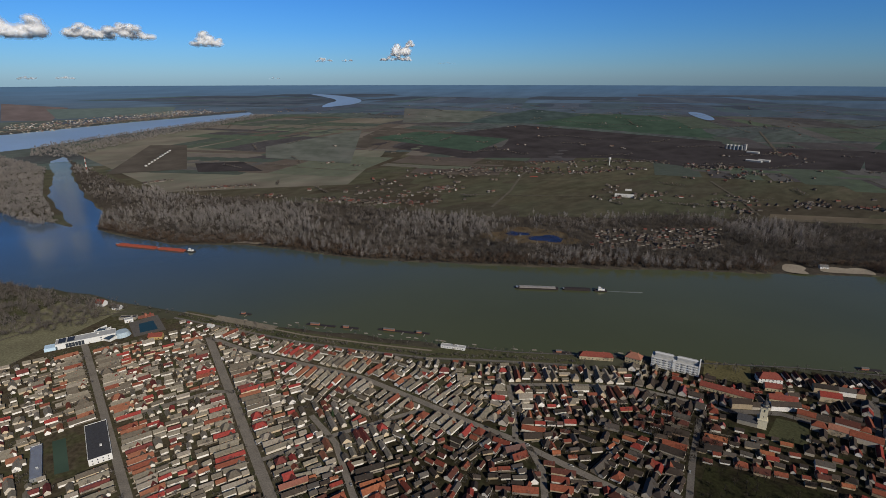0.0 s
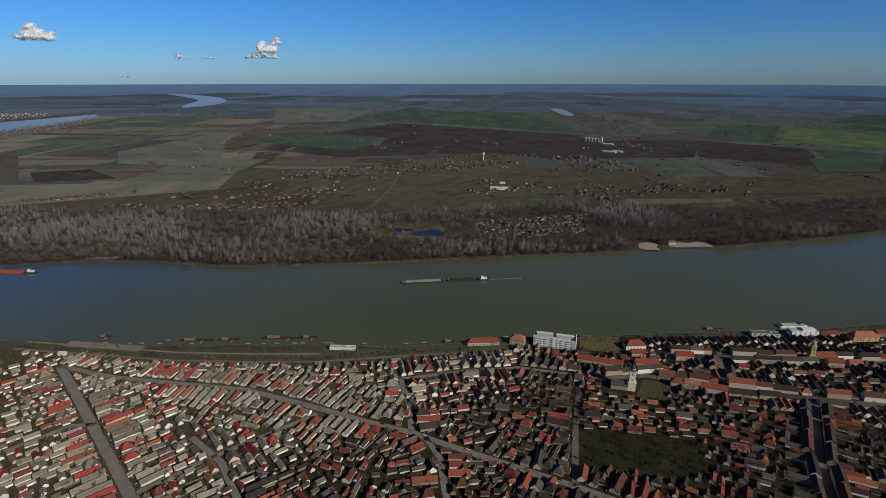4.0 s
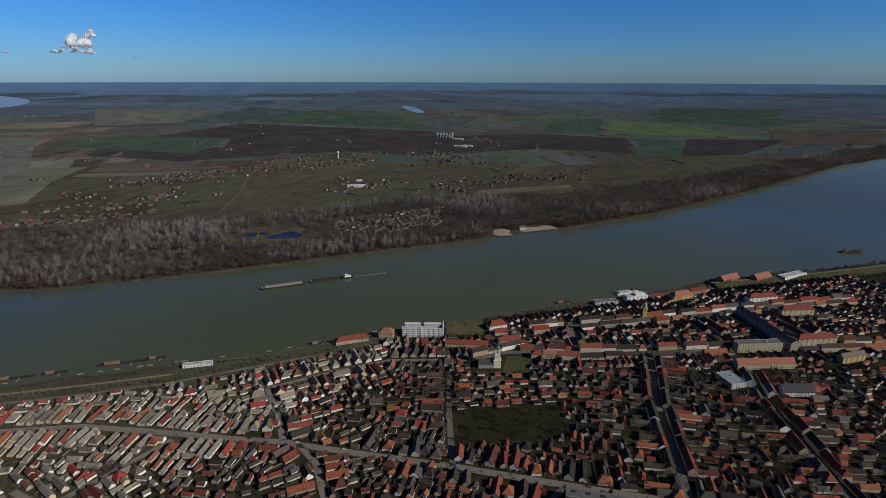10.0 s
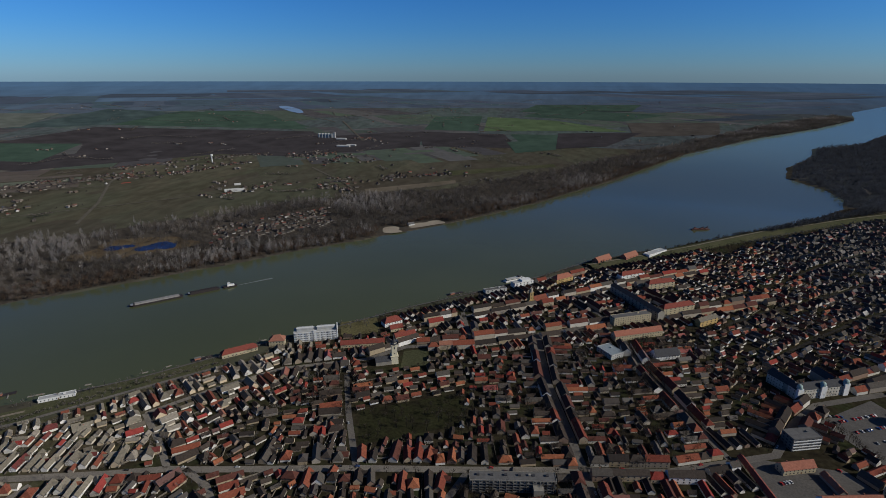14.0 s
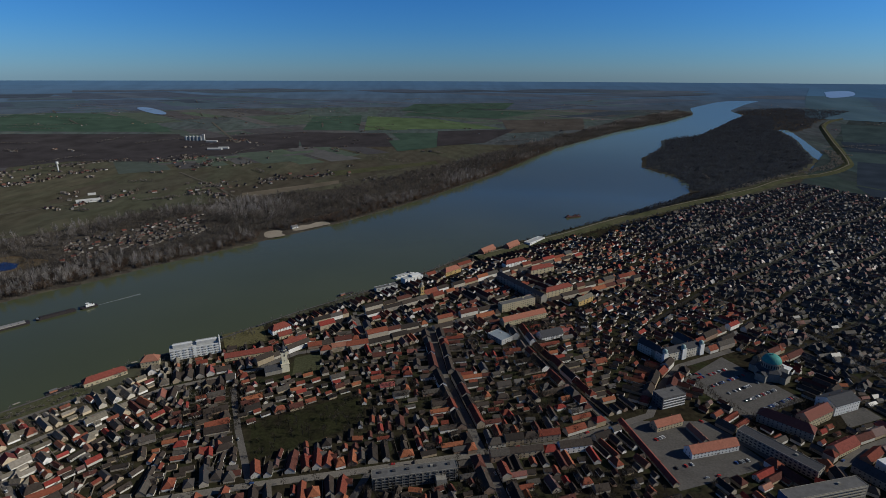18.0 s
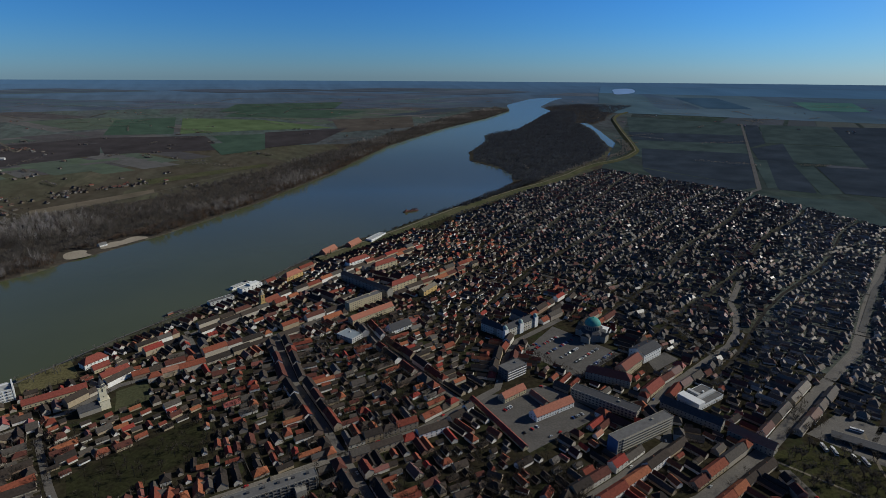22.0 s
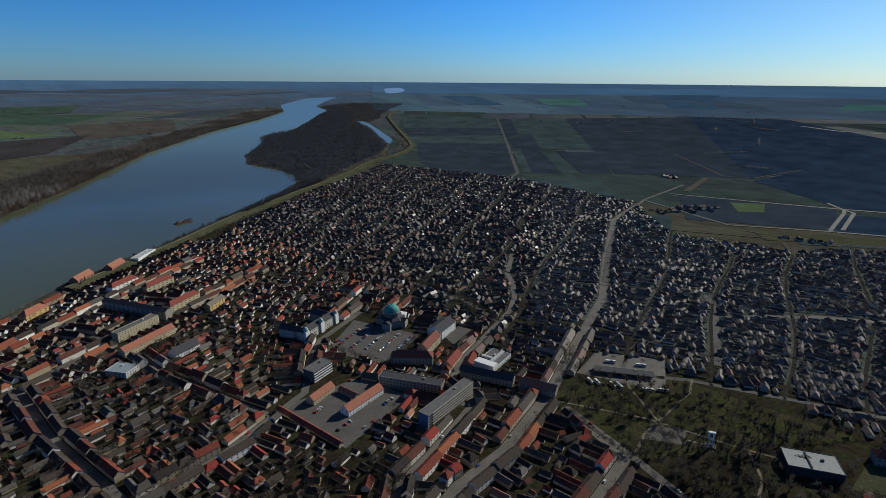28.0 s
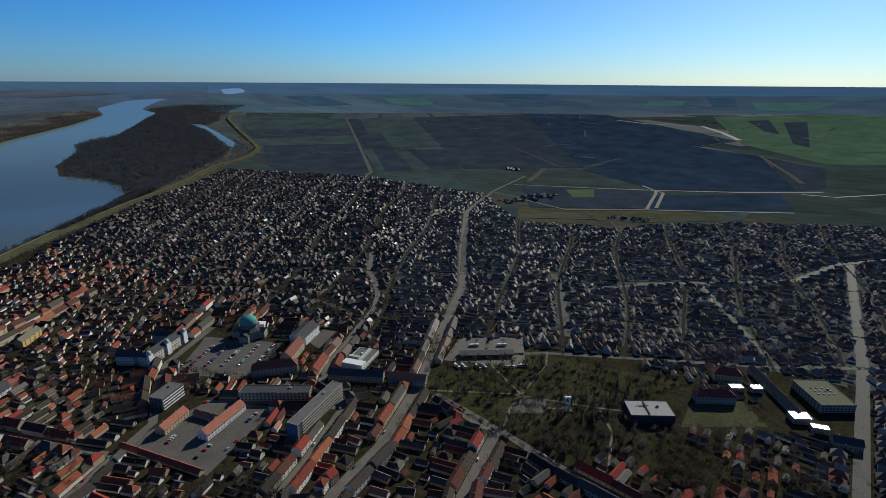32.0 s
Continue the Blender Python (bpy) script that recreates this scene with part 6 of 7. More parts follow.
wall = ribbon("quay_wall", [(-543, 452), (-467, 508), (-389, 583), (-332, 644), (-270, 688), (-185, 770), (-68, 862), (35, 955), (137, 1062)], 3.0, M_PAVED, 0.0, 10)
wall.location.z = 0.5
tagged(wall, "pale stone coping of the river quay", "quay", kind="structure")

# ---- cars and buses ----
WHEEL = Shape().add([(0.32 * math.cos(a), w, 0.32 * math.sin(a)) for w in (-0.1, 0.1) for a in [math.pi / 4 * i for i in range(8)]],
                    [tuple(range(8)), tuple(range(15, 7, -1))] + [(i, 8 + i, 8 + (i + 1) % 8, (i + 1) % 8) for i in range(8)]).data("wheel", M_HULL)

def car_thing(paint, label):
    c = thing("car", pose(0, 0, 0), label, "car", "parked cars")
    part("body", Shape().box(0, 0, 0.35, 4.2, 1.75, 0.55).box(-0.2, 0, 0.9, 3.6, 1.65, 0.1), paint, c)
    part("cabin", Shape().add([(-1.7, -0.8, 0.95), (1.0, -0.8, 0.95), (1.0, 0.8, 0.95), (-1.7, 0.8, 0.95), (-1.3, -0.65, 1.5), (0.4, -0.65, 1.5), (0.4, 0.65, 1.5), (-1.3, 0.65, 1.5)],
                             [(4, 5, 6, 7), (0, 1, 5, 4), (1, 2, 6, 5), (2, 3, 7, 6), (3, 0, 4, 7)]), M_GLASS, c)
    part("roof", Shape().box(-0.45, 0, 1.5, 1.7, 1.3, 0.06), paint, c)
    for x in (-1.3, 1.3):
        put("wheel", WHEEL, c, x, 0.75, 0.32)
        put("wheel", WHEEL, c, x, -0.75, 0.32)
    return c



CARS = [car_thing(plain("car_paint_" + n, c, 0.42, 0.05, 0.5, 0.1), lab) for n, c, lab in (
    ("silver", (0.26, 0.27, 0.28), "silver parked car"), ("white", (0.5, 0.5, 0.49), "white parked car on asphalt"), ("black", (0.02, 0.02, 0.022), "black parked car on asphalt"),
    ("red", (0.35, 0.03, 0.03), "dark red parked car on asphalt"), ("blue", (0.04, 0.08, 0.22), "dark blue parked car on asphalt"))]
for i, c in enumerate(CARS):
    c["label"] = c["label"] if c["label"].count(" ") > 2 else "silver parked car on asphalt"
    c.matrix_world = pose(330 + 4 * i, 560, 0.15, 0, 0, 110)


def park(x, y, ang):
    copy_thing(rng.choice(CARS), pose(x, y, 0.15, 0, 0, ang))


# rows on the square, along u, then in the school yard and by the kerbs
for row in range(5):
    for k in range(17):
        if rng.random() < 0.62:
            park(338 + 10.5 * row + k * 3.9 * math.cos(0.40) * 0.92 - 4, 548 - 16.0 * row + k * 3.9 * math.sin(0.40) * 0.92, 113 + (180 if rng.random() < 0.5 else 0) + rng.uniform(-4, 4))
for x, y, n, dx, dy, ang in ((236, 440, 6, 3.0, 1.2, 110), (240, 400, 6, 3.4, 0.8, 100), (300, 404, 7, 2.6, 0.5, 100), (262, 386, 4, 6.0, 1.2, 10)):
    for k in range(n):
        if rng.random() < 0.8:
            park(x + k * dx, y + k * dy, ang + rng.uniform(-4, 4))
for half, way, line in STREETS[:OLD_STREETS]:
    for a, b in zip(line, line[1:]):
        if math.hypot(a[0], a[1]) < 560 and rng.random() < 0.75:
            t = rng.random()
            ang = math.degrees(math.atan2(b[1] - a[1], b[0] - a[0]))
            off = half - 1.6
            park(a[0] + (b[0] - a[0]) * t - off * math.sin(radians(ang)), a[1] + (b[1] - a[1]) * t + off * math.cos(radians(ang)), ang)
bus = thing("bus", pose(499, 278, 0.15, 0, 0, 60), "white town bus standing at the bus station", "bus", "buses at the station")
part("body", Shape().box(0, 0, 0.4, 11.5, 2.5, 2.6), M_WHITE, bus)
part("window_band", Shape().box(0, 0, 1.5, 11.6, 2.56, 1.0), M_GLASS, bus)
part("roof_unit", Shape().box(-1, 0, 3.0, 3, 1.8, 0.3), M_PALE, bus)
for x, y in ((-3.6, 1.1), (-3.6, -1.1), (3.6, 1.1), (3.6, -1.1)):
    put("wheel", WHEEL, bus, x, y, 0.32)
for x, y, ang in ((503, 271, 60), (510, 256, 60), (515, 250, 60), (541, 212, 122), (530, 224, 122), (556, 285, 124), (575, 255, 124)):
    copy_thing(bus, pose(x, y, 0.15, 0, 0, ang))

# ---- clouds ----
M_CLOUD, cn, cl, cb = nodes_of("cloud_vapour")
cb.inputs["Base Color"].default_value, cb.inputs["Roughness"].default_value, cb.inputs["Specular IOR Level"].default_value = (0.74, 0.75, 0.77, 1), 1.0, 0.0
cg = cn.new("ShaderNodeNewGeometry")
ct = cn.new("ShaderNodeTexNoise")
ct.inputs["Scale"].default_value, ct.inputs["Detail"].default_value, ct.inputs["Roughness"].default_value = 0.015, 4.0, 0.55
cl.new(cg.outputs["Position"], ct.inputs["Vector"])
cr = ramp_of(cn, [(0.32, (0.6,) * 3), (0.6, (0.9,) * 3)])
cl.new(ct.outputs["Fac"], cr.inputs["Fac"])
cl.new(cr.outputs[0], cb.inputs["Alpha"])
cb.inputs["Subsurface Weight"].default_value, cb.inputs["Subsurface Scale"].default_value = 1.0, 60.0
cb.inputs["Subsurface Radius"].default_value = (1.0, 1.0, 1.0)


def cloud_shell(cx, cy, cz, rx, ry, puffs, tall, grow, mat):
    bm = bmesh.new()
    for u, d, h, r in puffs:
        m = Matrix.Translation((cx + rx * u + ry * d, cy + ry * u - rx * d, cz + h)) @ Matrix.Diagonal((r * grow * 1.35, r * grow * 1.35, r * grow * 0.8, 1))
        bmesh.ops.create_icosphere(bm, subdivisions=2, radius=1.0, matrix=m)
    for v in bm.verts:
        v.co += noise.noise_vector(v.co * 0.02) * tall * 0.06 + noise.noise_vector(v.co * 0.06) * tall * 0.03 * grow
    me = bpy.data.meshes.new("cloud")
    bm.to_mesh(me)
    bm.free()
    me.materials.append(mat)
    ob = new("cloud", me)
    fuse = ob.modifiers.new("fuse", "REMESH")
    fuse.mode, fuse.voxel_size, fuse.use_smooth_shade = "VOXEL", max(3.5, tall * 0.035), True
    soft_ = ob.modifiers.new("soften", "SMOOTH")
    soft_.iterations = 24
    return ob


def cloud(heading, up, wide, tall, puffs, label):
    """A cumulus with a flat base, its body wrapped in thinner and thinner vapour, far off on the rim of the plain."""
    d = 4550.0
    cx, cy, cz = d * math.sin(radians(heading)), d * math.cos(radians(heading)), 350 + d * math.tan(radians(up))
    rx, ry = math.cos(radians(heading)), -math.sin(radians(heading))
    rows = []
    for _ in range(puffs):
        t = rng.uniform(-0.46, 0.46)
        crest = max(0.15, 1 - (2.0 * t) ** 4) * (0.62 + 0.38 * math.sin(t * 11 + wide))
        r = tall * rng.uniform(0.08, 0.2)
        h = rng.random() * crest * tall * 0.72 + r * 0.6
        rows.append((t * wide, rng.gauss(0, wide * 0.06), h, r))
    body = cloud_shell(cx, cy, cz, rx, ry, rows, tall, 0.8, M_CLOUD)
    for grow, mat in ((1.12, M_VEIL), (1.5, M_THIN)):
        cloud_shell(cx, cy, cz, rx, ry, rows, tall, grow, mat).parent = body
    for veil in body.children:
        veil.name = "veil"
    return tagged(body, label, "cloud", kind="structure")


def vapour(name, alpha):
    m = M_CLOUD.copy()
    m.name = name
    for k, v in enumerate(alpha):
        m.node_tree.nodes["Color Ramp"].color_ramp.elements[k].color = (v, v, v, 1)
    return m


M_VEIL, M_THIN = vapour("cloud_veil", (0.2, 0.42)), vapour("thin_cloud_veil", (0.05, 0.2))
cloud(-86.9, 3.6, 400, 165, 110, "grey-white cumulus cloud low in the sky")
cloud(-80.0, 3.75, 540, 130, 120, "flat-based white cumulus cloud")
cloud(-72.3, 3.31, 216, 113, 60, "small ragged grey cloud")
cloud(-54.6, 2.1, 260, 62, 50, "ragged white cumulus cloud with a broad base")
cloud(-54.1, 2.6, 130, 110, 40, "leaning tower of a white cumulus cloud")
cloud(-53.2, 3.35, 70, 70, 20, "bright top of a leaning cumulus cloud")
cloud(-61.8, 2.00, 128, 44, 28, "tiny white cloud wisp")
cloud(-59.5, 2.01, 92, 32, 20, "tiny white cloud wisp")
cloud(-86.4, 0.43, 117, 31, 24, "tiny cloud near the horizon")
cloud(-83.8, 0.44, 109, 33, 24, "tiny cloud near the horizon")
cloud(-66.6, 0.37, 84, 25, 16, "tiny cloud near the horizon")
cloud(-49.5, 1.79, 145, 25, 20, "thin grey cloud wisp")
# ---- houses ----
for one in sorted(STREETS, key=lambda one: one[1] != "r"):
    settle(*one)

# what is left of the blocks fills with back houses and sheds
hx = np.array([(h[0], h[1]) for h in houses])
ha = [h[4] for h in houses]
for i in range(4, NX - 4, 2):
    for j in range(4, NY - 4, 2):
        if taken[i, j] or rng.random() < 0.2:
            continue
        x, y = OX + CELL * (i + rng.random()), OY + CELL * (j + rng.random())
        n = int(np.argmin((hx[:, 0] - x) ** 2 + (hx[:, 1] - y) ** 2))
        if (hx[n, 0] - x) ** 2 + (hx[n, 1] - y) ** 2 > 90 ** 2:
            continue
        big = rng.random() < 0.5
        lx, ly = (rng.uniform(10, 18), rng.uniform(6.5, 9)) if big else (rng.uniform(6, 12), rng.uniform(4.2, 6))
        ang = ha[n] + (math.pi / 2 if rng.random() < 0.3 else 0) + rng.uniform(-0.1, 0.1)
        if claim(x, y, lx + 2.4, ly + 2.4, ang):
            houses.append((x, y, lx, ly, ang, rng.uniform(3, 4) if big else rng.uniform(2.2, 2.8), ly * rng.uniform(0.34, 0.48), "house" if big else "shed"))


def in_west(x, y):
    return x < -470 + 0.3 * y


def house_label(kind, west):
    if kind == "row":
        return "street-front town house with a tiled pitched roof"
    if kind == "shed":
        return "low outbuilding with a weathered tiled roof in a yard"
    return "long single-storey house with weathered tiled gable roof" if west else "small gabled house with tiled roof and pale walls"


def hipped(h):
    """How far the roof's ends slope in: broad newer houses have hipped roofs."""
    return h[3] * 0.48 if h[7] != "shed" and h[2] < 1.7 * h[3] and int(h[0] * 5 + h[1] * 11) % 5 < 4 else 0.0


def near_rank(h):
    return math.hypot(h[0], h[1])


order = sorted(houses, key=near_rank)
single = {"house": 300, "shed": 170, "row": 90}
rest = []
for h in order:
    x, y, lx, ly, ang, hgt, rise, kind = h
    if single[kind] <= 0:
        rest.append(h)
        continue
    single[kind] -= 1
    west = in_west(x, y)
    name = {"house": "house", "shed": "outbuilding", "row": "town_house"}[kind]
    ob = thing(name, pose(x, y, 0, 0, 0, math.degrees(ang)), house_label(kind, west), "house" if kind != "shed" else "shed", {"house": "houses of the old town", "shed": "sheds in the yards", "row": "street-front houses"}[kind])
    tiles = M_OLD if west else M_ROOF if x < 500 else M_EAST
    hip = hipped(h)
    body = part("wall", Shape().gabled(0, 0, 0, lx, ly, hgt, 0.05 if hip else rise), M_WALL_WEST if west else M_WALL, ob)
    cover = part("roof", Shape().saddle(0, 0, hgt, lx, ly, rise, hip=hip), tiles, ob)
    if kind == "house" and int(x * 7 + y * 3) % 2 == 0:
        wl = ly * 0.9
        part("wing_wall", Shape().gabled(lx * 0.3, -ly * 0.55, 0, wl, ly * 0.7, hgt, ly * 0.3, math.pi / 2), M_WALL, ob)
        part("wing_roof", Shape().saddle(lx * 0.3, -ly * 0.55, hgt, wl, ly * 0.7, ly * 0.3, math.pi / 2), tiles, ob)
    if kind != "shed":
        put("chimney", STACK, cover, lx * rng.uniform(-0.3, 0.3), ly * 0.12, hgt + rise * 0.7)
    if kind == "house":
        put("window", PANE, body, -lx / 2 - 0.05, -ly * 0.22, 1.2, math.pi / 2)
        put("window", PANE, body, -lx / 2 - 0.05, ly * 0.22, 1.2, math.pi / 2)
        put("door", DOOR, body, -lx * 0.1, -ly / 2 - 0.05, 0)
    if kind == "row":
        for z in ((1.2, 4.3) if hgt > 5.5 else (1.3,)):
            window_row(body, -lx / 2, -ly / 2 - 0.05, lx / 2, -ly / 2 - 0.05, z, max(3, int(lx / 5)))


def quarter(name, some, label, roof_mat, wall_mat=M_WALL_I):
    body = Shape()
    for x, y, lx, ly, ang, hgt, rise, kind in some:
        k = float(squeeze(np.hypot(x, y)))
        bx, by, bz = land(x, y)
        lx, ly, hgt, rise = lx * k, ly * k, hgt * k, rise * k
        hip = hipped((x, y, lx, ly, ang, hgt, rise, kind))
        body.gabled(bx, by, bz, lx, ly, hgt, 0.05 if hip else rise, ang, 0)
        body.saddle(bx, by, bz + hgt, lx, ly, rise, ang, slot=1, over=0.4 * k, thick=0.22 * k, hip=hip)
        if kind == "house" and int(x * 7 + y * 3) % 2 == 0:
            c, s = math.cos(ang), math.sin(ang)
            wx, wy = bx + lx * 0.3 * c + ly * 0.55 * s, by + lx * 0.3 * s - ly * 0.55 * c
            body.gabled(wx, wy, bz, ly * 0.9, ly * 0.7, hgt, ly * 0.3, ang + math.pi / 2, 0)
            body.saddle(wx, wy, bz + hgt, ly * 0.9, ly * 0.7, ly * 0.3, ang + math.pi / 2, slot=1, over=0.4 * k, thick=0.22 * k)
        if kind != "shed":
            body.box(bx + 2 * math.cos(ang), by + 2 * math.sin(ang), bz + hgt + rise * 0.7, 0.7, 0.6, 1.6 * k, ang, 2)
    ob = new(name, body.data(name, [wall_mat, roof_mat, M_BRICK]))
    return tagged(ob, label, "houses", kind="stuff")


lots = Shape()
for x, y, ln, ang in fences:
    i, j = footprint(x, y, ln, 0.5, ang)
    if i.min() >= 0 and j.min() >= 0 and i.max() < NX and j.max() < NY and not street_cells[i, j].any() and not open_cells[i, j].any() and shore(np.array([x]), np.array([y]), TOWN)[0] < 0:
        lots.box(x, y, 0, ln, 0.3, 1.7, ang)
tagged(new("garden_walls", lots.data("garden_walls", [M_GARDEN_WALL])), "low plastered walls between narrow garden plots", "walls", kind="stuff")
west_rest = [h for h in rest if in_west(h[0], h[1])]
mid_rest = [h for h in rest if not in_west(h[0], h[1]) and h[0] < 500]
east_rest = [h for h in rest if h[0] >= 500 and h[1] >= 0.72 * h[0]]
outer_rest = [h for h in rest if h[0] >= 500 and h[1] < 0.72 * h[0]]
quarter("houses_of_the_west_quarter", west_rest, "crowded long tiled houses and sheds of the old quarter", M_OLD_I, M_WALL_WEST_I)
quarter("houses_of_the_middle_quarter", mid_rest, "crowded houses with red and brown tiled roofs", M_ROOF_I)
quarter("houses_of_the_outer_quarter", outer_rest, "crowded small houses with grey weathered roofs", M_OUTER_I)
quarter("houses_of_the_east_quarter", east_rest, "crowded small houses with dark brown and grey roofs", M_EAST_I, M_WALL_EAST_I)



def within_town(line):
    """The stretches of a street that lie inside the town."""
    p = np.array(line, float)
    pts = [p[0]]
    for a, b in zip(p, p[1:]):
        n = max(1, int(np.linalg.norm(b - a) / 12))
        pts += [a + (b - a) * (k + 1) / n for k in range(n)]
    pts = np.array(pts)
    ok = (shore(pts[:, 0], pts[:, 1], TOWN) < 4) & (dry(pts[:, 0], pts[:, 1]) > 14)
    run, out = [], []
    for q, good in zip(pts, ok):
        if good:
            run.append(tuple(q))
        elif run:
            out.append(run)
            run = []
    return [r for r in out + [run] if len(r) > 2]


for half, way, line in [(h, w, run) for h, w, full in STREETS for run in within_town(full)]:
    tagged(ribbon("road", line, 2 * half + (0.6 if half > 2.5 else -0.4), M_TANROAD if line[0][0] < -225 else M_ROAD if half > 2.5 and line[0][0] < 470 else M_STREET if half > 2.5 else M_LANE, 0.12), "grey asphalt street between rows of houses", "street", kind="structure")

# ---- bare trees ----
nprng = np.random.RandomState(5)


def inside(poly, count):
    """Random places inside an outline."""
    p = np.array(poly, float)
    lo, hi = p.min(0), p.max(0)
    out = np.zeros((0, 2))
    while len(out) < count:
        c = lo + (hi - lo) * nprng.rand(count * 3, 2)
        out = np.vstack([out, c[shore(c[:, 0], c[:, 1], poly) < 0]])
    return out[:count]


def twigs(name, at, high, spread, shards, width, mats, base=0.25, z0=None, label="", slots=None):
    """Many leafless trees: a stem and a fuzz of thin upright twigs for each."""
    n = len(at)
    stand = np.sin(at[:, 0] * 0.021 + 1.7 * np.sin(at[:, 1] * 0.013)) * np.cos(at[:, 1] * 0.024 + 1.1 * np.sin(at[:, 0] * 0.017))
    high = high * (0.62 + 0.6 * nprng.rand(n)) * (1 + 0.25 * stand)
    k = squeeze(np.hypot(at[:, 0], at[:, 1]))
    foot = land(at[:, 0], at[:, 1])
    high, spread = high * k, spread * k * (0.75 + 0.5 * nprng.rand(n))
    # twigs spray outwards from the heart of a rounded, uneven crown
    ang = nprng.rand(n, shards) * 2 * np.pi
    up = nprng.rand(n, shards) * 1.55 - 0.55
    flat = np.sqrt(np.maximum(0, 1 - up * up))
    lobes = 0.82 + 0.2 * np.sin(3 * ang + 6.3 * nprng.rand(n, 1)) + 0.16 * nprng.rand(n, shards)
    tall = high[:, None] * (1 - base) * 0.56
    heart = foot[:, None, 2] + high[:, None] * base + tall * 0.75
    fx, fy, fz = spread[:, None] * flat * np.cos(ang) * lobes, spread[:, None] * flat * np.sin(ang) * lobes, tall * up * lobes
    start = 0.12 + 0.78 * nprng.rand(n, shards) ** 0.7
    a = np.stack([foot[:, None, 0] + fx * start, foot[:, None, 1] + fy * start, heart + fz * start - tall * 0.1], -1)
    stray = nprng.randn(n, shards, 3) * 0.55
    reach_ = 0.5 * spread[:, None]
    limb = (np.arange(shards) % 2 == 0)[None, :, None]
    long_ = np.stack([foot[:, None, 0] + fx * 0.95, foot[:, None, 1] + fy * 0.95, heart + fz + tall * 0.15], -1)
    short = a + np.stack([flat * np.cos(ang) * 0.5 + stray[..., 0], flat * np.sin(ang) * 0.5 + stray[..., 1], 0.75 + 0.4 * up + 0.7 * stray[..., 2]], -1) * reach_[..., None]
    tip = np.where(limb, long_, short)
    w = width * k[:, None] * (0.6 + 0.8 * nprng.rand(n, shards))
    wa = nprng.rand(n, shards) * np.pi
    off = np.stack([np.cos(wa) * w, np.sin(wa) * w, 0 * w], -1)
    verts = np.stack([a - off, a + off, tip], 2).reshape(-1, 3)
    stem_w = (0.35 * k)[:, None] * np.array([[1, 0, 0]])
    stem = np.stack([foot - stem_w, foot + stem_w, foot + np.stack([0 * high, 0 * high, high * 0.7], -1)], 1).reshape(-1, 3)
    faces = np.arange(len(verts)).reshape(-1, 3).tolist() + (len(verts) + np.arange(len(stem)).reshape(-1, 3)).tolist()
    ob = mesh_object(name, np.vstack([verts, stem]), faces, mats)
    return tagged(ob, label, "trees", kind="stuff")


WOOD_EDGE = [(2864, 5891), (1670, 4432), (993, 3434), (410, 2614), (28, 2077), (-249, 1743), (-499, 1599), (-710, 1471), (-830, 1280), (-947, 1180), (-1062, 1027),
             (-1408, 848), (-1773, 595), (-2182, 375), (-3077, 300), (-3200, 285), (-2705, 245), (-2132, 220), (-1858, 228)]
FAR_BAND = [(x - 1, y + 1) for x, y in FAR_BANK[3:20]] + WOOD_EDGE
trees_at = inside(FAR_BAND, 20500)
gap = np.minimum(shore(trees_at[:, 0], trees_at[:, 1], [(-870, 886), (-998, 990), (-812, 1104), (-708, 959)]), shore(trees_at[:, 0], trees_at[:, 1], [(-675, 1003), (-466, 1245), (-559, 1422), (-781, 1166)]))
trees_at = trees_at[(gap > 0) | (nprng.rand(len(trees_at)) < 0.22)]
patchy = np.sin(trees_at[:, 0] * 0.011 + 1.3 * np.sin(trees_at[:, 1] * 0.009)) + np.cos(trees_at[:, 1] * 0.013 + np.sin(trees_at[:, 0] * 0.006))
trees_at = trees_at[nprng.rand(len(trees_at)) < np.clip(0.75 + 0.25 * patchy, 0.3, 1)]
patchy = np.sin(trees_at[:, 0] * 0.011 + 1.3 * np.sin(trees_at[:, 1] * 0.009)) + np.cos(trees_at[:, 1] * 0.013 + np.sin(trees_at[:, 0] * 0.006))
pale = patchy + nprng.randn(len(trees_at)) * 0.7 > 0.3 + np.clip((trees_at[:, 0] + 1000) / 500, -0.3, 1.6)
ISLE = [(890, 1650), (970, 1908), (945, 2123), (1050, 2379), (1300, 2737), (1450, 3063), (1810, 3322), (2628, 4395), (3178, 5102), (3300, 4880), (2540, 3720), (2270, 3150), (2040, 2760), (1838, 2420), (1750, 2260), (1610, 2110), (1480, 1985), (1290, 1850), (1100, 1700), (940, 1590)]
quarter_ground(FAR_BAND, M_LITTER, 0.05, "dark leaf litter under the riverside woods")
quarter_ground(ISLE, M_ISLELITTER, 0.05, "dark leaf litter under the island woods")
bank_off = shore(trees_at[:, 0], trees_at[:, 1], RIVER)
edge = -shore(trees_at[:, 0], trees_at[:, 1], FAR_BAND)
ragged = 60 + 55 * np.sin(trees_at[:, 0] * 0.019 + np.sin(trees_at[:, 1] * 0.03)) + 40 * np.sin(trees_at[:, 1] * 0.043)
keep_ = (bank_off < 60) | (nprng.rand(len(trees_at)) < np.clip(edge / np.maximum(ragged, 8), 0.12, 1))
landing = shore(trees_at[:, 0], trees_at[:, 1], [(-350, 1160), (-356, 1232), (-320, 1250), (-296, 1228), (-292, 1284), (-238, 1322), (-198, 1300), (-290, 1180)]) < 4
keep_ &= ~landing
trees_at, pale, patchy = trees_at[keep_], pale[keep_], patchy[keep_]
dusky = (trees_at[:, 0] > -850 + 250 * np.sin(trees_at[:, 1] * 0.012)) & (patchy + 0.5 * nprng.randn(len(trees_at)) < 0.5)
off_ = np.hypot(trees_at[:, 0], trees_at[:, 1])
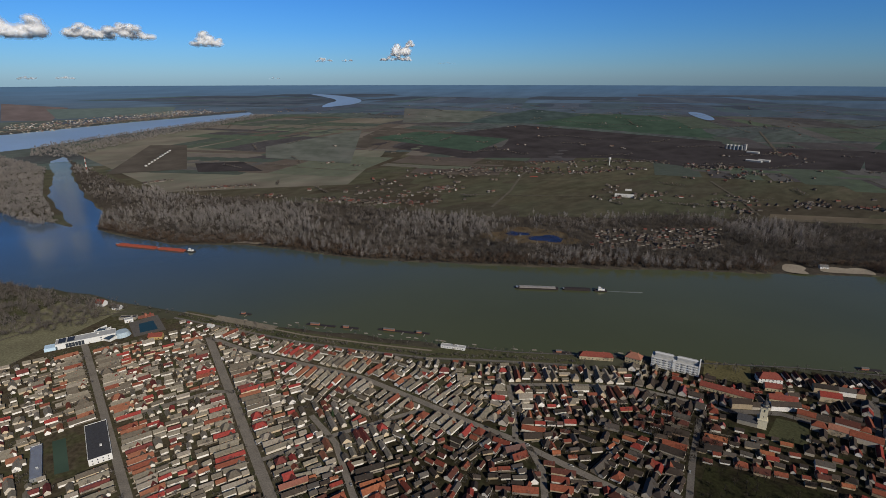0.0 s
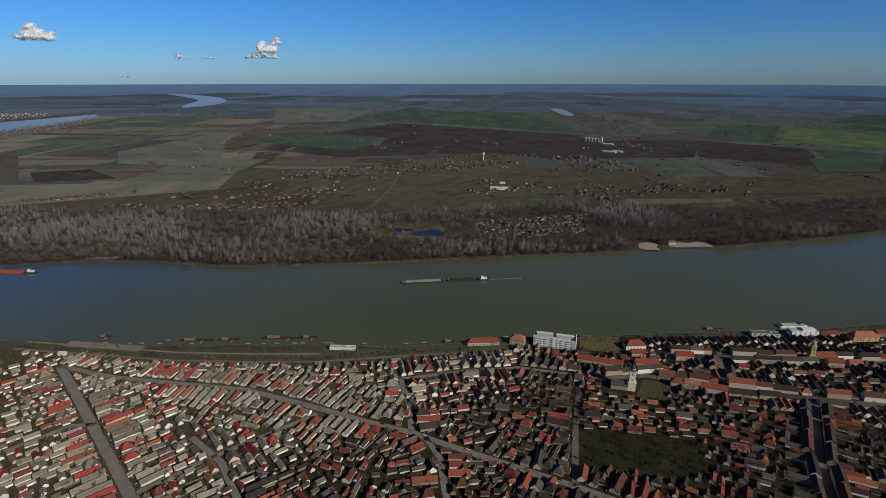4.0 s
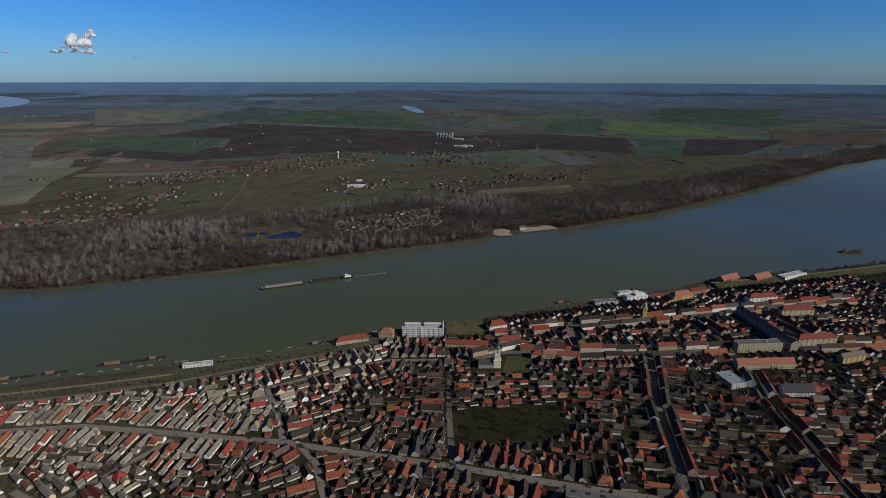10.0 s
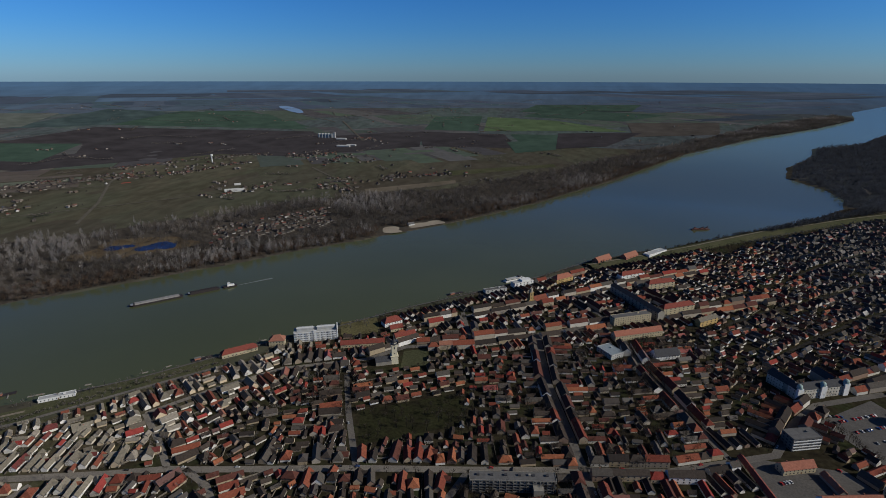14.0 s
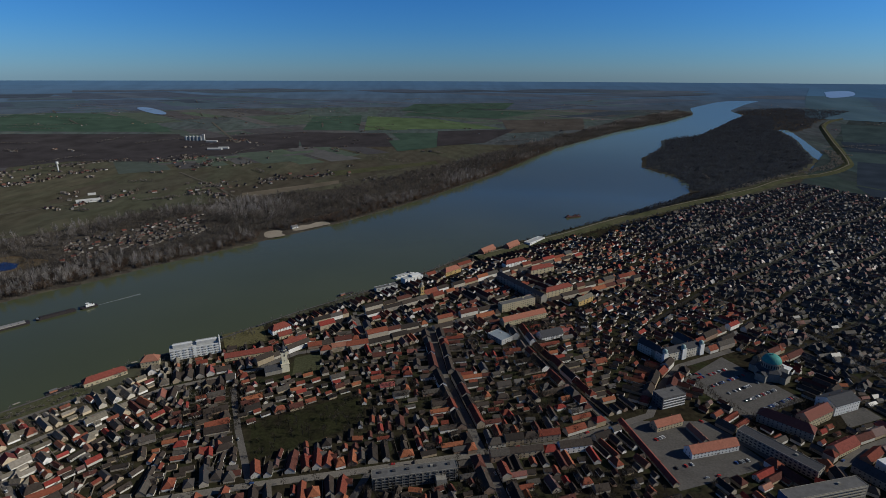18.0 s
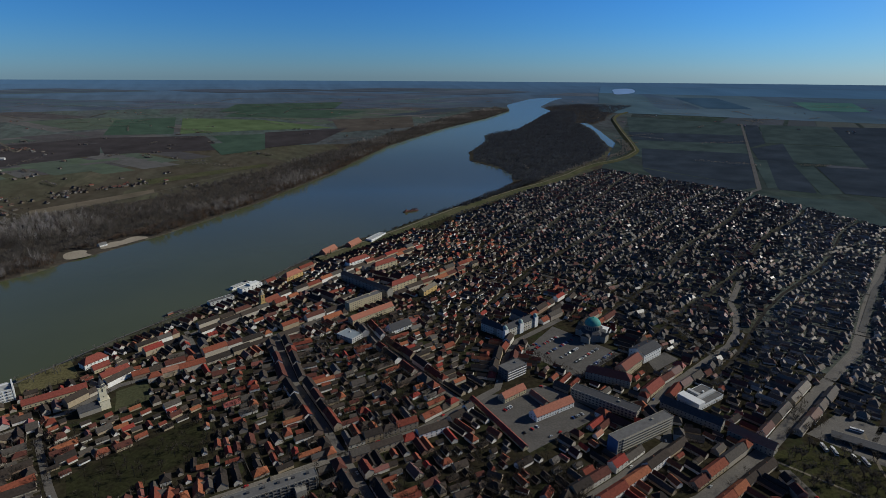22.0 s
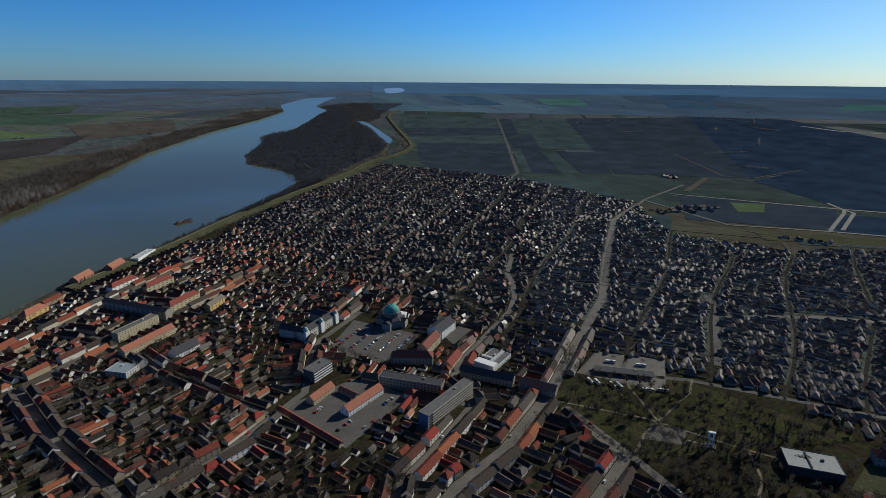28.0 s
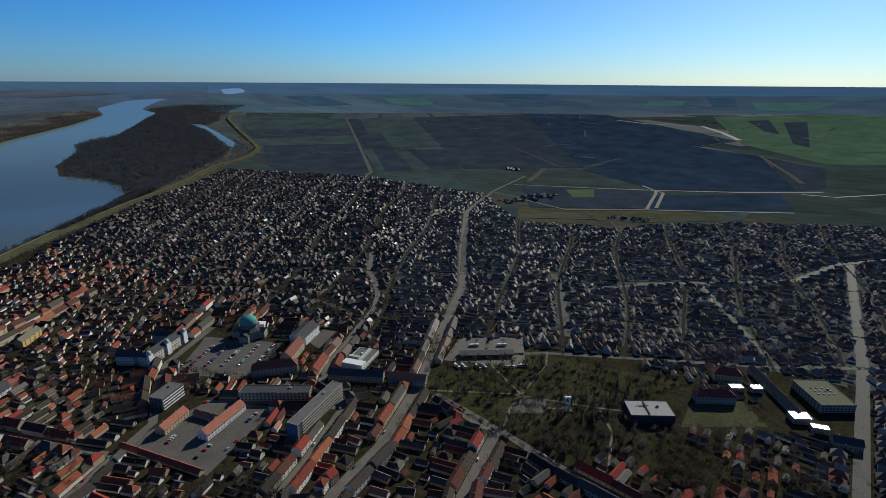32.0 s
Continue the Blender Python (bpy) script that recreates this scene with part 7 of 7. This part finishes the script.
for lo, hi, shards, thin in ((0, 1750, 64, 0.62), (1750, 3000, 38, 1.0), (3000, 1e9, 20, 1.8)):
    here = (off_ >= lo) & (off_ < hi)
    twigs("riverside_woods", trees_at[here & ~pale & ~dusky], 20, 7.0, shards, 0.5 * thin, M_TWIG, 0.12, label="leafless brown riverside woods on the far bank")
    twigs("riverside_woods", trees_at[here & ~pale & dusky], 19, 8.0, shards, 0.55 * thin, M_DUSKTWIG, 0.12, label="dark clumps of leafless riverside trees")
    twigs("poplar_woods", trees_at[here & pale], 24, 4.6, shards, 0.45 * thin, M_PALETWIG, 0.1, label="pale leafless poplars in the riverside woods")
willows = inside([(x - 1, y + 1) for x, y in FAR_BANK[3:17]] + [(x - 52, y + 46) for x, y in FAR_BANK[16:2:-1]], 4200)
willows = willows[shore(willows[:, 0], willows[:, 1], [(-350, 1160), (-356, 1232), (-320, 1250), (-296, 1228), (-292, 1284), (-238, 1322), (-198, 1300), (-290, 1180)]) > 3]
twigs("bank_willows", willows, 11, 4.6, 36, 0.5, M_REDTWIG, 0.05, label="reddish-brown leafless willows along the far bank")
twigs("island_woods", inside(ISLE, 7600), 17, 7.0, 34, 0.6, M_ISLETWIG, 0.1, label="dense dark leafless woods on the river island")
twigs("island_woods", inside([(-1780, 100), (-2278, 105), (-2951, 172), (-3704, 0), (-3300, -440), (-2300, -110), (-1760, 60)], 5200), 19, 6.5, 34, 0.6, M_PALETWIG, 0.1, label="leafless woods on a flat wooded island")
twigs("upstream_woods", inside([(-3985, 204), (-4298, 501), (-4969, 1193), (-5592, 1875), (-6095, 2375), (-5800, 2500), (-5200, 1900), (-4500, 1250), (-3950, 750), (-3300, 320), (-3450, 150)], 2600), 20, 8.0, 22, 1.0, M_PALETWIG, 0.1, label="pale leafless woods along the upper river")
twigs("upstream_woods", inside([(-5060, -13), (-5420, 450), (-5980, 1183), (-6750, 2530), (-6950, 2560), (-6150, 1183), (-5560, 450), (-5180, -13)], 900), 18, 9.0, 18, 1.2, M_TWIG, 0.1, label="leafless trees below a far village")
twigs("bank_woods", inside([(-1380, -90), (-1113, 60), (-990, 120), (-960, 40), (-1001, -69), (-1200, -350), (-1600, -400), (-1800, -300)], 2600), 14, 5.5, 40, 0.32, M_TWIG, 0.1, label="leafless thickets on the near bank")
twigs("bank_woods", inside([(120, 1045), (309, 1165), (517, 1320), (716, 1460), (874, 1605), (1000, 1620), (800, 1490), (518, 1305), (330, 1175)], 520), 9, 4.0, 34, 0.35, M_DARKTWIG, 0.1, label="scattered leafless shrubs between levee and water")
levee_side = inside([(940, 1600), (1108, 1690), (1377, 1880), (1505, 1930), (1640, 2020), (1800, 2150), (1900, 2290), (2070, 2560), (2040, 2590), (1860, 2310), (1760, 2170), (1620, 2060), (1480, 1960), (1290, 1850)], 420)
twigs("bank_woods", inside([(545, 1320), (660, 1398), (825, 1515), (930, 1600), (985, 1640), (940, 1575), (800, 1488), (668, 1392), (560, 1322)], 420), 21, 8.5, 36, 0.55, M_ISLETWIG, 0.1, label="dark leafless thicket between levee and water")
twigs("bank_woods", levee_side, 9, 4.5, 30, 0.45, M_TWIG, 0.1, label="bare scrub at the foot of the levee")

# trees in yards and along streets
free = np.argwhere(~taken)
pick = free[nprng.choice(len(free), min(14000, len(free)), replace=False)]
yard = np.stack([OX + CELL * (pick[:, 0] + nprng.rand(len(pick))), OY + CELL * (pick[:, 1] + nprng.rand(len(pick)))], 1)
yard = yard[(shore(yard[:, 0], yard[:, 1], TOWN) < 0)]
west_yard = yard[:, 0] < -230
twigs("yard_trees", yard[west_yard], 7.5, 3.2, 36, 0.16, M_TWIG, label="bushy leafless trees between old houses")
newer = yard[:, 0] > 480
twigs("yard_trees", yard[~west_yard & ~newer], 8.5, 3.8, 34, 0.2, M_DARKTWIG, label="small leafless trees in yards and along streets")
twigs("yard_trees", yard[newer], 8.5, 4.2, 32, 0.26, M_ISLETWIG, label="leafless trees in the gardens of the newer quarter")
twigs("shore_trees", np.array([(x + 10 * nprng.randn(), y - 14 + 6 * nprng.randn()) for a, b in zip(NEAR_BANK[4:17], NEAR_BANK[5:18]) for t in nprng.rand(22) for x, y in [(a[0] + (b[0] - a[0]) * t + 8, a[1] + (b[1] - a[1]) * t)]]),
      8, 3.4, 16, 0.3, M_TWIG, label="leafless shrubs and trees along the near shore")

PARK = [(438, 285), (412, 178), (405, 110), (470, 60), (500, 95), (600, 45), (590, 130), (560, 200), (520, 290)]
park_at = inside(PARK, 150)
open_ = shore(park_at[:, 0], park_at[:, 1], [(446, 190), (468, 152), (496, 165), (475, 196)])
park_at = park_at[open_ > 3]


def bare_tree(high, spread, seed):
    """A leafless tree: tapered trunk and a crown of forking limbs and twigs."""
    r = random.Random(seed)
    trunk, crown = Shape(), Shape()
    trunk.drum(0, 0, 0, 0.34, high * 0.45, 7, 0.2)
    for _ in range(11):
        a, z0 = r.uniform(0, 6.283), high * r.uniform(0.25, 0.5)
        z1, rr = high * r.uniform(0.6, 0.95), spread * r.uniform(0.4, 1.0)
        p, q = Vector((0, 0, z0)), Vector((rr * math.cos(a), rr * math.sin(a), z1))
        for wide, u, v in [(0.34, p, q)] + [(0.26, p.lerp(q, t), p.lerp(q, t) + Vector((r.gauss(0, 1), r.gauss(0, 1), r.uniform(0.5, 1.8))).normalized() * spread * r.uniform(0.3, 0.65)) for t in [r.uniform(0.3, 1.0) for _ in range(12)]]:
            e = (v - u).normalized().cross(Vector((r.gauss(0, 1), r.gauss(0, 1), 0.3))).normalized() * wide
            crown.add([u - e, u + e, v], [(0, 1, 2)])
    return trunk.data("trunk", M_PARKTWIG), crown.data("crown", M_PARKTWIG)


KINDS = [bare_tree(h, s, i) for i, (h, s) in enumerate(((13, 5.0), (11, 4.2), (15, 5.5), (9, 3.6)))]
for n, (x, y) in enumerate(park_at):
    trunk, crown = KINDS[n % 4]
    t = thing("tree", pose(x, y, 0, 0, 0, 37 * n % 360), "leafless deciduous tree on the park lawn", "tree", "trees of the park")
    part("trunk", trunk, None, t)
    part("crown", crown, None, t)


def fir(x, y, high):
    t = thing("fir_tree", pose(x, y, 0), "dark evergreen fir tree among bare trees", "tree", "fir trees")
    part("trunk", Shape().drum(0, 0, 0, 0.25, high * 0.3, 6, 0.18), M_BRICK, t)
    s = Shape()
    for k in range(60):
        z = high * (0.12 + 0.85 * (k / 60))
        a, rr = k * 2.4, high * 0.24 * (1.02 - k / 60) * rng.uniform(0.7, 1.2)
        c, d = Vector((math.cos(a), math.sin(a), 0)), Vector((-math.sin(a), math.cos(a), 0))
        s.add([Vector((0, 0, z + high * 0.06)), c * rr + d * rr * 0.35 + Vector((0, 0, z - high * 0.05)), c * rr - d * rr * 0.35 + Vector((0, 0, z - high * 0.05))], [(0, 1, 2)])
    part("crown", s, M_PINE, t)


for x, y, high in ((470, 120, 12), (478, 112, 14), (492, 100, 13), (505, 118, 15), (512, 128, 12), (460, 150, 9), (500, 150, 11), (530, 100, 16), (545, 92, 14), (552, 105, 15), (455, 105, 11), (-700, 255, 11), (-495, 240, 10),
                   (160, 690, 14), (168, 700, 12), (172, 684, 13), (150, 1030, 15), (142, 1020, 13), (-640, 90, 9), (-520, 90, 10), (-350, 300, 10), (-90, 640, 9), (120, 330, 12), (130, 322, 10), (60, 300, 11), (600, 70, 13), (610, 60, 14)):
    fir(x, y, high)
huts = [(-2747 - 523 * t, 531 + 233 * t) for t in np.linspace(0, 1, 10)]
for x, y in huts:
    f = thing("hut", at_far(x, y), "small white hut in a row on ploughed land", "hut", "row of white huts")
    part("wall", Shape().gabled(0, 0, 0, 12, 9, 3.5, 3), M_WHITE, f)
    part("roof", Shape().saddle(0, 0, 3.5, 12, 9, 3), M_PALE, f)
mast = thing("radio_mast", at_far(-2741, 301), "tall red and white radio mast above bare woods", "mast")
for k in range(6):
    part("section", Shape().drum(0, 0, 11 * k, 3.0 - 0.35 * k, 11, 8, 2.65 - 0.35 * k), M_RED if k % 2 else M_WHITE, mast)
ISLE_HEAD = [(2560, 4300), (3150, 5000), (3500, 5800), (4300, 6300), (4700, 5700), (3300, 4330), (2950, 3900), (2600, 3560), (2520, 3700)]
quarter_ground(ISLE_HEAD, M_LITTER, 0.06, "dark leaf litter under woods above the channel")
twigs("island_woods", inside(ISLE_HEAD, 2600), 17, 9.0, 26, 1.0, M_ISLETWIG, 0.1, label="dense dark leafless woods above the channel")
AVENUE = np.array([(490, 790), (535, 715), (557, 640), (564, 540), (545, 456)], float)
avenue = np.array([AVENUE[k] + (AVENUE[k + 1] - AVENUE[k]) * t + 3.0 * nprng.randn(2) for k in range(4) for t in np.linspace(0, 1, 26)])
twigs("avenue_trees", avenue, 11, 4.6, 46, 0.22, M_DARKTWIG, label="leafless trees along a dark avenue")
groyne = ribbon("groyne", [(1000, 2120), (955, 2110), (920, 2095)], 7, M_STREET, 0.0)
groyne.location.z = 1.2
tagged(groyne, "dark stone groyne at the tip of the island", "groyne", kind="structure")
thick = np.vstack([inside([(150, 330), (215, 350), (205, 400), (140, 400)], 60), inside([(150, 660), (185, 690), (170, 715), (140, 690)], 30), inside([(400, 40), (470, 50), (440, 0), (390, 0)], 50), inside([(440, 300), (470, 300), (560, 350), (540, 300)], 30)])
thick = np.vstack([thick, inside([(175, 340), (262, 345), (240, 275), (160, 300)], 70), inside([(-60, 250), (150, 300), (60, 400), (-50, 390)], 110), inside([(130, 480), (200, 500), (160, 640), (90, 600)], 90), inside([(250, 590), (310, 640), (260, 760), (180, 700)], 70), inside([(-250, 560), (-170, 560), (-180, 480), (-250, 450)], 50), inside([(440, 66), (500, 40), (478, -10), (430, 10)], 60), inside([(500, 38), (555, -40), (470, -90), (420, 0)], 90), inside([(-174, 488), (-70, 541), (-54, 484), (-159, 431)], 45), np.array([(318 + 34 * t, 544 - 80 * t) for t in np.linspace(0, 1, 12)] + [(352 + 84 * t, 464 + 32 * t) for t in np.linspace(0, 1, 12)])] + [inside(o, n) for o, n in (([(45, 420), (190, 455), (160, 560), (60, 560)], 70), ([(-60, 430), (50, 440), (30, 560), (-50, 600)], 60), ([(100, 230), (260, 310), (220, 360), (80, 400)], 90), ([(60, 600), (140, 620), (120, 720), (40, 690)], 50), ([(0, 100), (200, 150), (120, 230), (0, 230)], 80))])
twigs("park_thicket", inside(PARK, 330), 11, 4.2, 46, 0.22, M_PARKTWIG, label="grey-brown leafless trees and shrubs of the park")
twigs("garden_trees", thick, 11, 4.4, 44, 0.24, M_DARKTWIG, label="dense leafless trees in overgrown gardens")

# ---- far bank: village, cabins and farms ----
def strung(count, wide, *line):
    """Houses scattered along a line."""
    p = np.array(line, float)
    out = []
    for _ in range(count):
        k = rng.randrange(len(p) - 1)
        q = p[k] + (p[k + 1] - p[k]) * rng.random()
        ang = math.atan2(*(p[k + 1] - p[k])[::-1]) + (math.pi / 2 if rng.random() < 0.5 else 0)
        lx, ly = rng.uniform(9, 14), rng.uniform(6, 8)
        out.append((q[0] + rng.gauss(0, wide), q[1] + rng.gauss(0, wide), lx, ly, ang, rng.uniform(3, 4), ly * 0.42, rng.choice(["house", "shed"])))
    return out


village = strung(60, 16, (-1733, 1335), (-1676, 1640), (-1464, 1877)) + strung(90, 20, (-1695, 1593), (-1368, 1791), (-1222, 2162)) + strung(75, 14, (-1672, 1891), (-1460, 2241), (-1250, 2420))
village += strung(26, 14, (-860, 2098), (-864, 2376)) + strung(34, 18, (-529, 1868), (-308, 2001)) + strung(30, 18, (-1477, 1175), (-1415, 1269)) + strung(26, 14, (-1570, 788), (-1505, 869)) + strung(30, 16, (-1492, 860), (-1291, 1000))
village += strung(26, 16, (-700, 1700), (-560, 1640)) + strung(22, 16, (-1000, 1480), (-860, 1700)) + strung(26, 30, (-1065, 3203), (-881, 3048)) + strung(30, 20, (-1100, 2350), (-960, 2500))
village += strung(12, 8, (-2283, 415), (-2284, 525)) + strung(34, 14, (-2071, 490), (-1961, 715)) + strung(10, 12, (-1790, 669), (-1701, 700)) + strung(40, 14, (-1558, 772), (-1287, 1068)) + strung(12, 25, (-1815, 1141), (-1601, 1114))
village += strung(70, 55, (-1750, 1300), (-1500, 1750), (-1300, 2150)) + strung(45, 60, (-1000, 1600), (-600, 1800), (-250, 2100)) + strung(35, 45, (-1650, 900), (-1350, 1150)) + strung(30, 70, (-1150, 2500), (-700, 2300))
quarter("village_houses", village, "small pale houses of a village across the river", M_EAST_I, M_WALL_EAST_I)
farms = []
while len(farms) < 150:
    d, hd = rng.uniform(1350, 4200), math.radians(rng.uniform(-62, 16))
    x, y = d * math.sin(hd), d * math.cos(hd)
    if shore(np.array([x]), np.array([y]), FAR_BAND)[0] > 20 and dry(np.array([x]), np.array([y]))[0] > 40:
        farms += strung(rng.randint(2, 4), 13, (x - 10, y), (x + 10, y))
quarter("farmsteads", farms, "scattered farm buildings with small yards on the plain", M_OUTER_I, M_WALL_EAST_I)
twigs("farm_trees", np.array([(f[0] + 12 * nprng.randn(), f[1] + 12 * nprng.randn()) for f in farms + village for _ in range(4)]), 7, 3.5, 10, 0.7, M_PARKTWIG, label="leafless trees round farms and village houses")
cab = inside([(-675, 1003), (-476, 1235), (-559, 1412), (-771, 1166)], 230)
quarter("holiday_cabins", [(x, y, rng.uniform(6, 9), rng.uniform(4.5, 6), rng.choice([0.7, 2.27]), 2.8, 2.4, "shed") for x, y in cab], "small gabled holiday cabins among bare trees", M_EAST_I, M_WALL_EAST_I)
town2 = []
for _ in range(750):
    t = rng.random()
    town2.append((-5087 - 1786 * t - rng.random() * 900, 83 + 2099 * t + rng.uniform(-200, 200), rng.uniform(9, 14), rng.uniform(8, 10), rng.random() * 3, 4, 3.5, "shed"))
quarter("far_village_houses", town2, "pale houses of a far village along the river", M_EAST_I)
far_farms = []
for _ in range(120):
    d, hd = rng.uniform(4300, 8500), math.radians(rng.uniform(-70, 95))
    if dry(np.array([d * math.sin(hd)]), np.array([d * math.cos(hd)]))[0] > 80:
        far_farms += strung(2, 30, (d * math.sin(hd) - 30, d * math.cos(hd)), (d * math.sin(hd) + 30, d * math.cos(hd)))
quarter("far_farmsteads", far_farms, "tiny pale farm buildings far out on the plain", M_ROOF_I)
hedge = []
for _ in range(270):
    d, hd = rng.uniform(1700, 9000), math.radians(rng.uniform(-75, 25) if rng.random() < 0.75 else rng.uniform(25, 100))
    x, y, a = d * math.sin(hd), d * math.cos(hd), rng.uniform(0, 3.14)
    ln = rng.uniform(60, 320) * d / 3000
    if dry(np.array([x]), np.array([y]))[0] > ln / 2:
        hedge += [(x + math.cos(a) * ln * t + 8 * rng.random(), y + math.sin(a) * ln * t + 8 * rng.random()) for t in np.linspace(-0.5, 0.5, int(14 + ln / 12))]
twigs("hedgerows", np.array(hedge), 10, 6.0, 8, 1.3, M_TWIG, label="dark leafless hedgerows and copses between fields")

# ---- the shore below the old quarter ----
def along(line, off):
    """The same line, off metres to its left."""
    p = np.array(line, float)
    tang = np.gradient(p, axis=0)
    tang /= np.linalg.norm(tang, axis=1)[:, None]
    return [tuple(q) for q in p + np.stack([-tang[:, 1], tang[:, 0]], 1) * off]


SHORE = [(-905, 170), (-800, 228), (-690, 288), (-600, 350), (-526, 405), (-450, 480), (-372, 552)]
tagged(ribbon("shore_meadow", along(SHORE, 20), 30, M_GRASS, 0.08), "green-brown meadow strip between town and river", "meadow", kind="structure")
tagged(ribbon("shore_road", along(SHORE, 5), 5, M_ROAD, 0.16), "grey shore road along the edge of town", "road", kind="structure")
tagged(ribbon("shore_path", along(SHORE[:5], 27), 4, M_DUST, 0.16), "pale dirt path across the shore meadow", "path", kind="structure")
tagged(ribbon("gravel_yard", along([(-850, 200), (-800, 228), (-745, 258)], 30), 16, M_DUST, 0.2), "pale gravel yard by the shore", "yard", kind="structure")
hedge = np.array([(x + 2.2 * nprng.randn(), y + 2.2 * nprng.randn()) for a, b in zip(along(SHORE, 14), along(SHORE, 14)[1:]) for t in nprng.rand(60) for x, y in [(a[0] + (b[0] - a[0]) * t, a[1] + (b[1] - a[1]) * t)]])
twigs("shore_hedge", hedge[nprng.rand(len(hedge)) < 0.6], 4.5, 2.6, 24, 0.3, M_TWIG, 0.05, label="brown bare hedge along the shore road")


# ---- parcels of the open plain ----
def parcels(name, count, near_, far_, mat, label, sector):
    """Long field strips of many tints, laid side by side in groups."""
    r = random.Random(count)
    s, made = Shape(), 0
    while made < count:
        d = near_ + (far_ - near_) * r.random() ** 1.4
        h = radians(r.uniform(*sector))
        cx, cy = d * math.sin(h), d * math.cos(h)
        turn = radians(38 if math.degrees(h) > 18 else -55) + r.choice((0, math.pi / 2)) + r.uniform(-0.12, 0.12)
        ln, o = r.uniform(0.12, 0.3) * d, 0.0
        for _ in range(r.randint(2, 5)):
            w = r.uniform(0.02, 0.07) * d
            mx, my = cx - (o + w / 2) * math.sin(turn), cy + (o + w / 2) * math.cos(turn)
            o += w + r.choice((4.0, 4.0, 30.0))
            c, t = math.cos(turn), math.sin(turn)
            pts = np.array([(mx + u * ln / 2 * c - v * w / 2 * t, my + u * ln / 2 * t + v * w / 2 * c) for v in (-1, 1) for u in np.linspace(-1, 1, 7)])
            if dry(pts[:, 0], pts[:, 1]).min() < 60 or np.hypot(pts[:, 0], pts[:, 1]).min() < near_ * 0.93:
                continue
            if min(shore(pts[:, 0], pts[:, 1], o_).min() for o_ in KEEP_OPEN) < 25:
                continue
            s.add(land(pts[:, 0], pts[:, 1], 0.10 + 0.01 * (made % 5)), [(i, i + 1, i + 8, i + 7) for i in range(6)])
            made += 1
    return tagged(new(name, s.data(name, [mat])), label, "fields", kind="stuff")


KEEP_OPEN = [TOWN, FAR_BAND, ISLE, [(800, 1475), (1478, 1925), (2108, 2519), (3285, 4279), (3200, 4900), (700, 1500)]]
parcels("field_parcels", 110, 2450, 6300, M_PARCEL, "strips of winter fields, meadows and ploughed land", (-82, 22))
parcels("fallow_strips", 46, 2150, 5200, M_FALLOW, "strips of brown fallow land and meadows", (-84, -48))
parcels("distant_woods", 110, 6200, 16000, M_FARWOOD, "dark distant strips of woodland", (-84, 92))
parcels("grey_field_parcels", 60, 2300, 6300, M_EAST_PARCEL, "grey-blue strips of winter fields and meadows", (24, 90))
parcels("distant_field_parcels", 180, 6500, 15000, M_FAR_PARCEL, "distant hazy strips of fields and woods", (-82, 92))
quarter("outlying_houses", strung(46, 16, (1360, 595), (1497, 517)) + strung(12, 10, (1898, 847), (1892, 792)), "small outlying houses and sheds east of the town", M_OUTER_I, M_WALL_EAST_I)
quarter("pumping_station_sheds", strung(12, 9, (1312, 323), (1344, 232)), "low pale sheds and huts in a grassy yard", M_EAST_I, M_WALL_I)
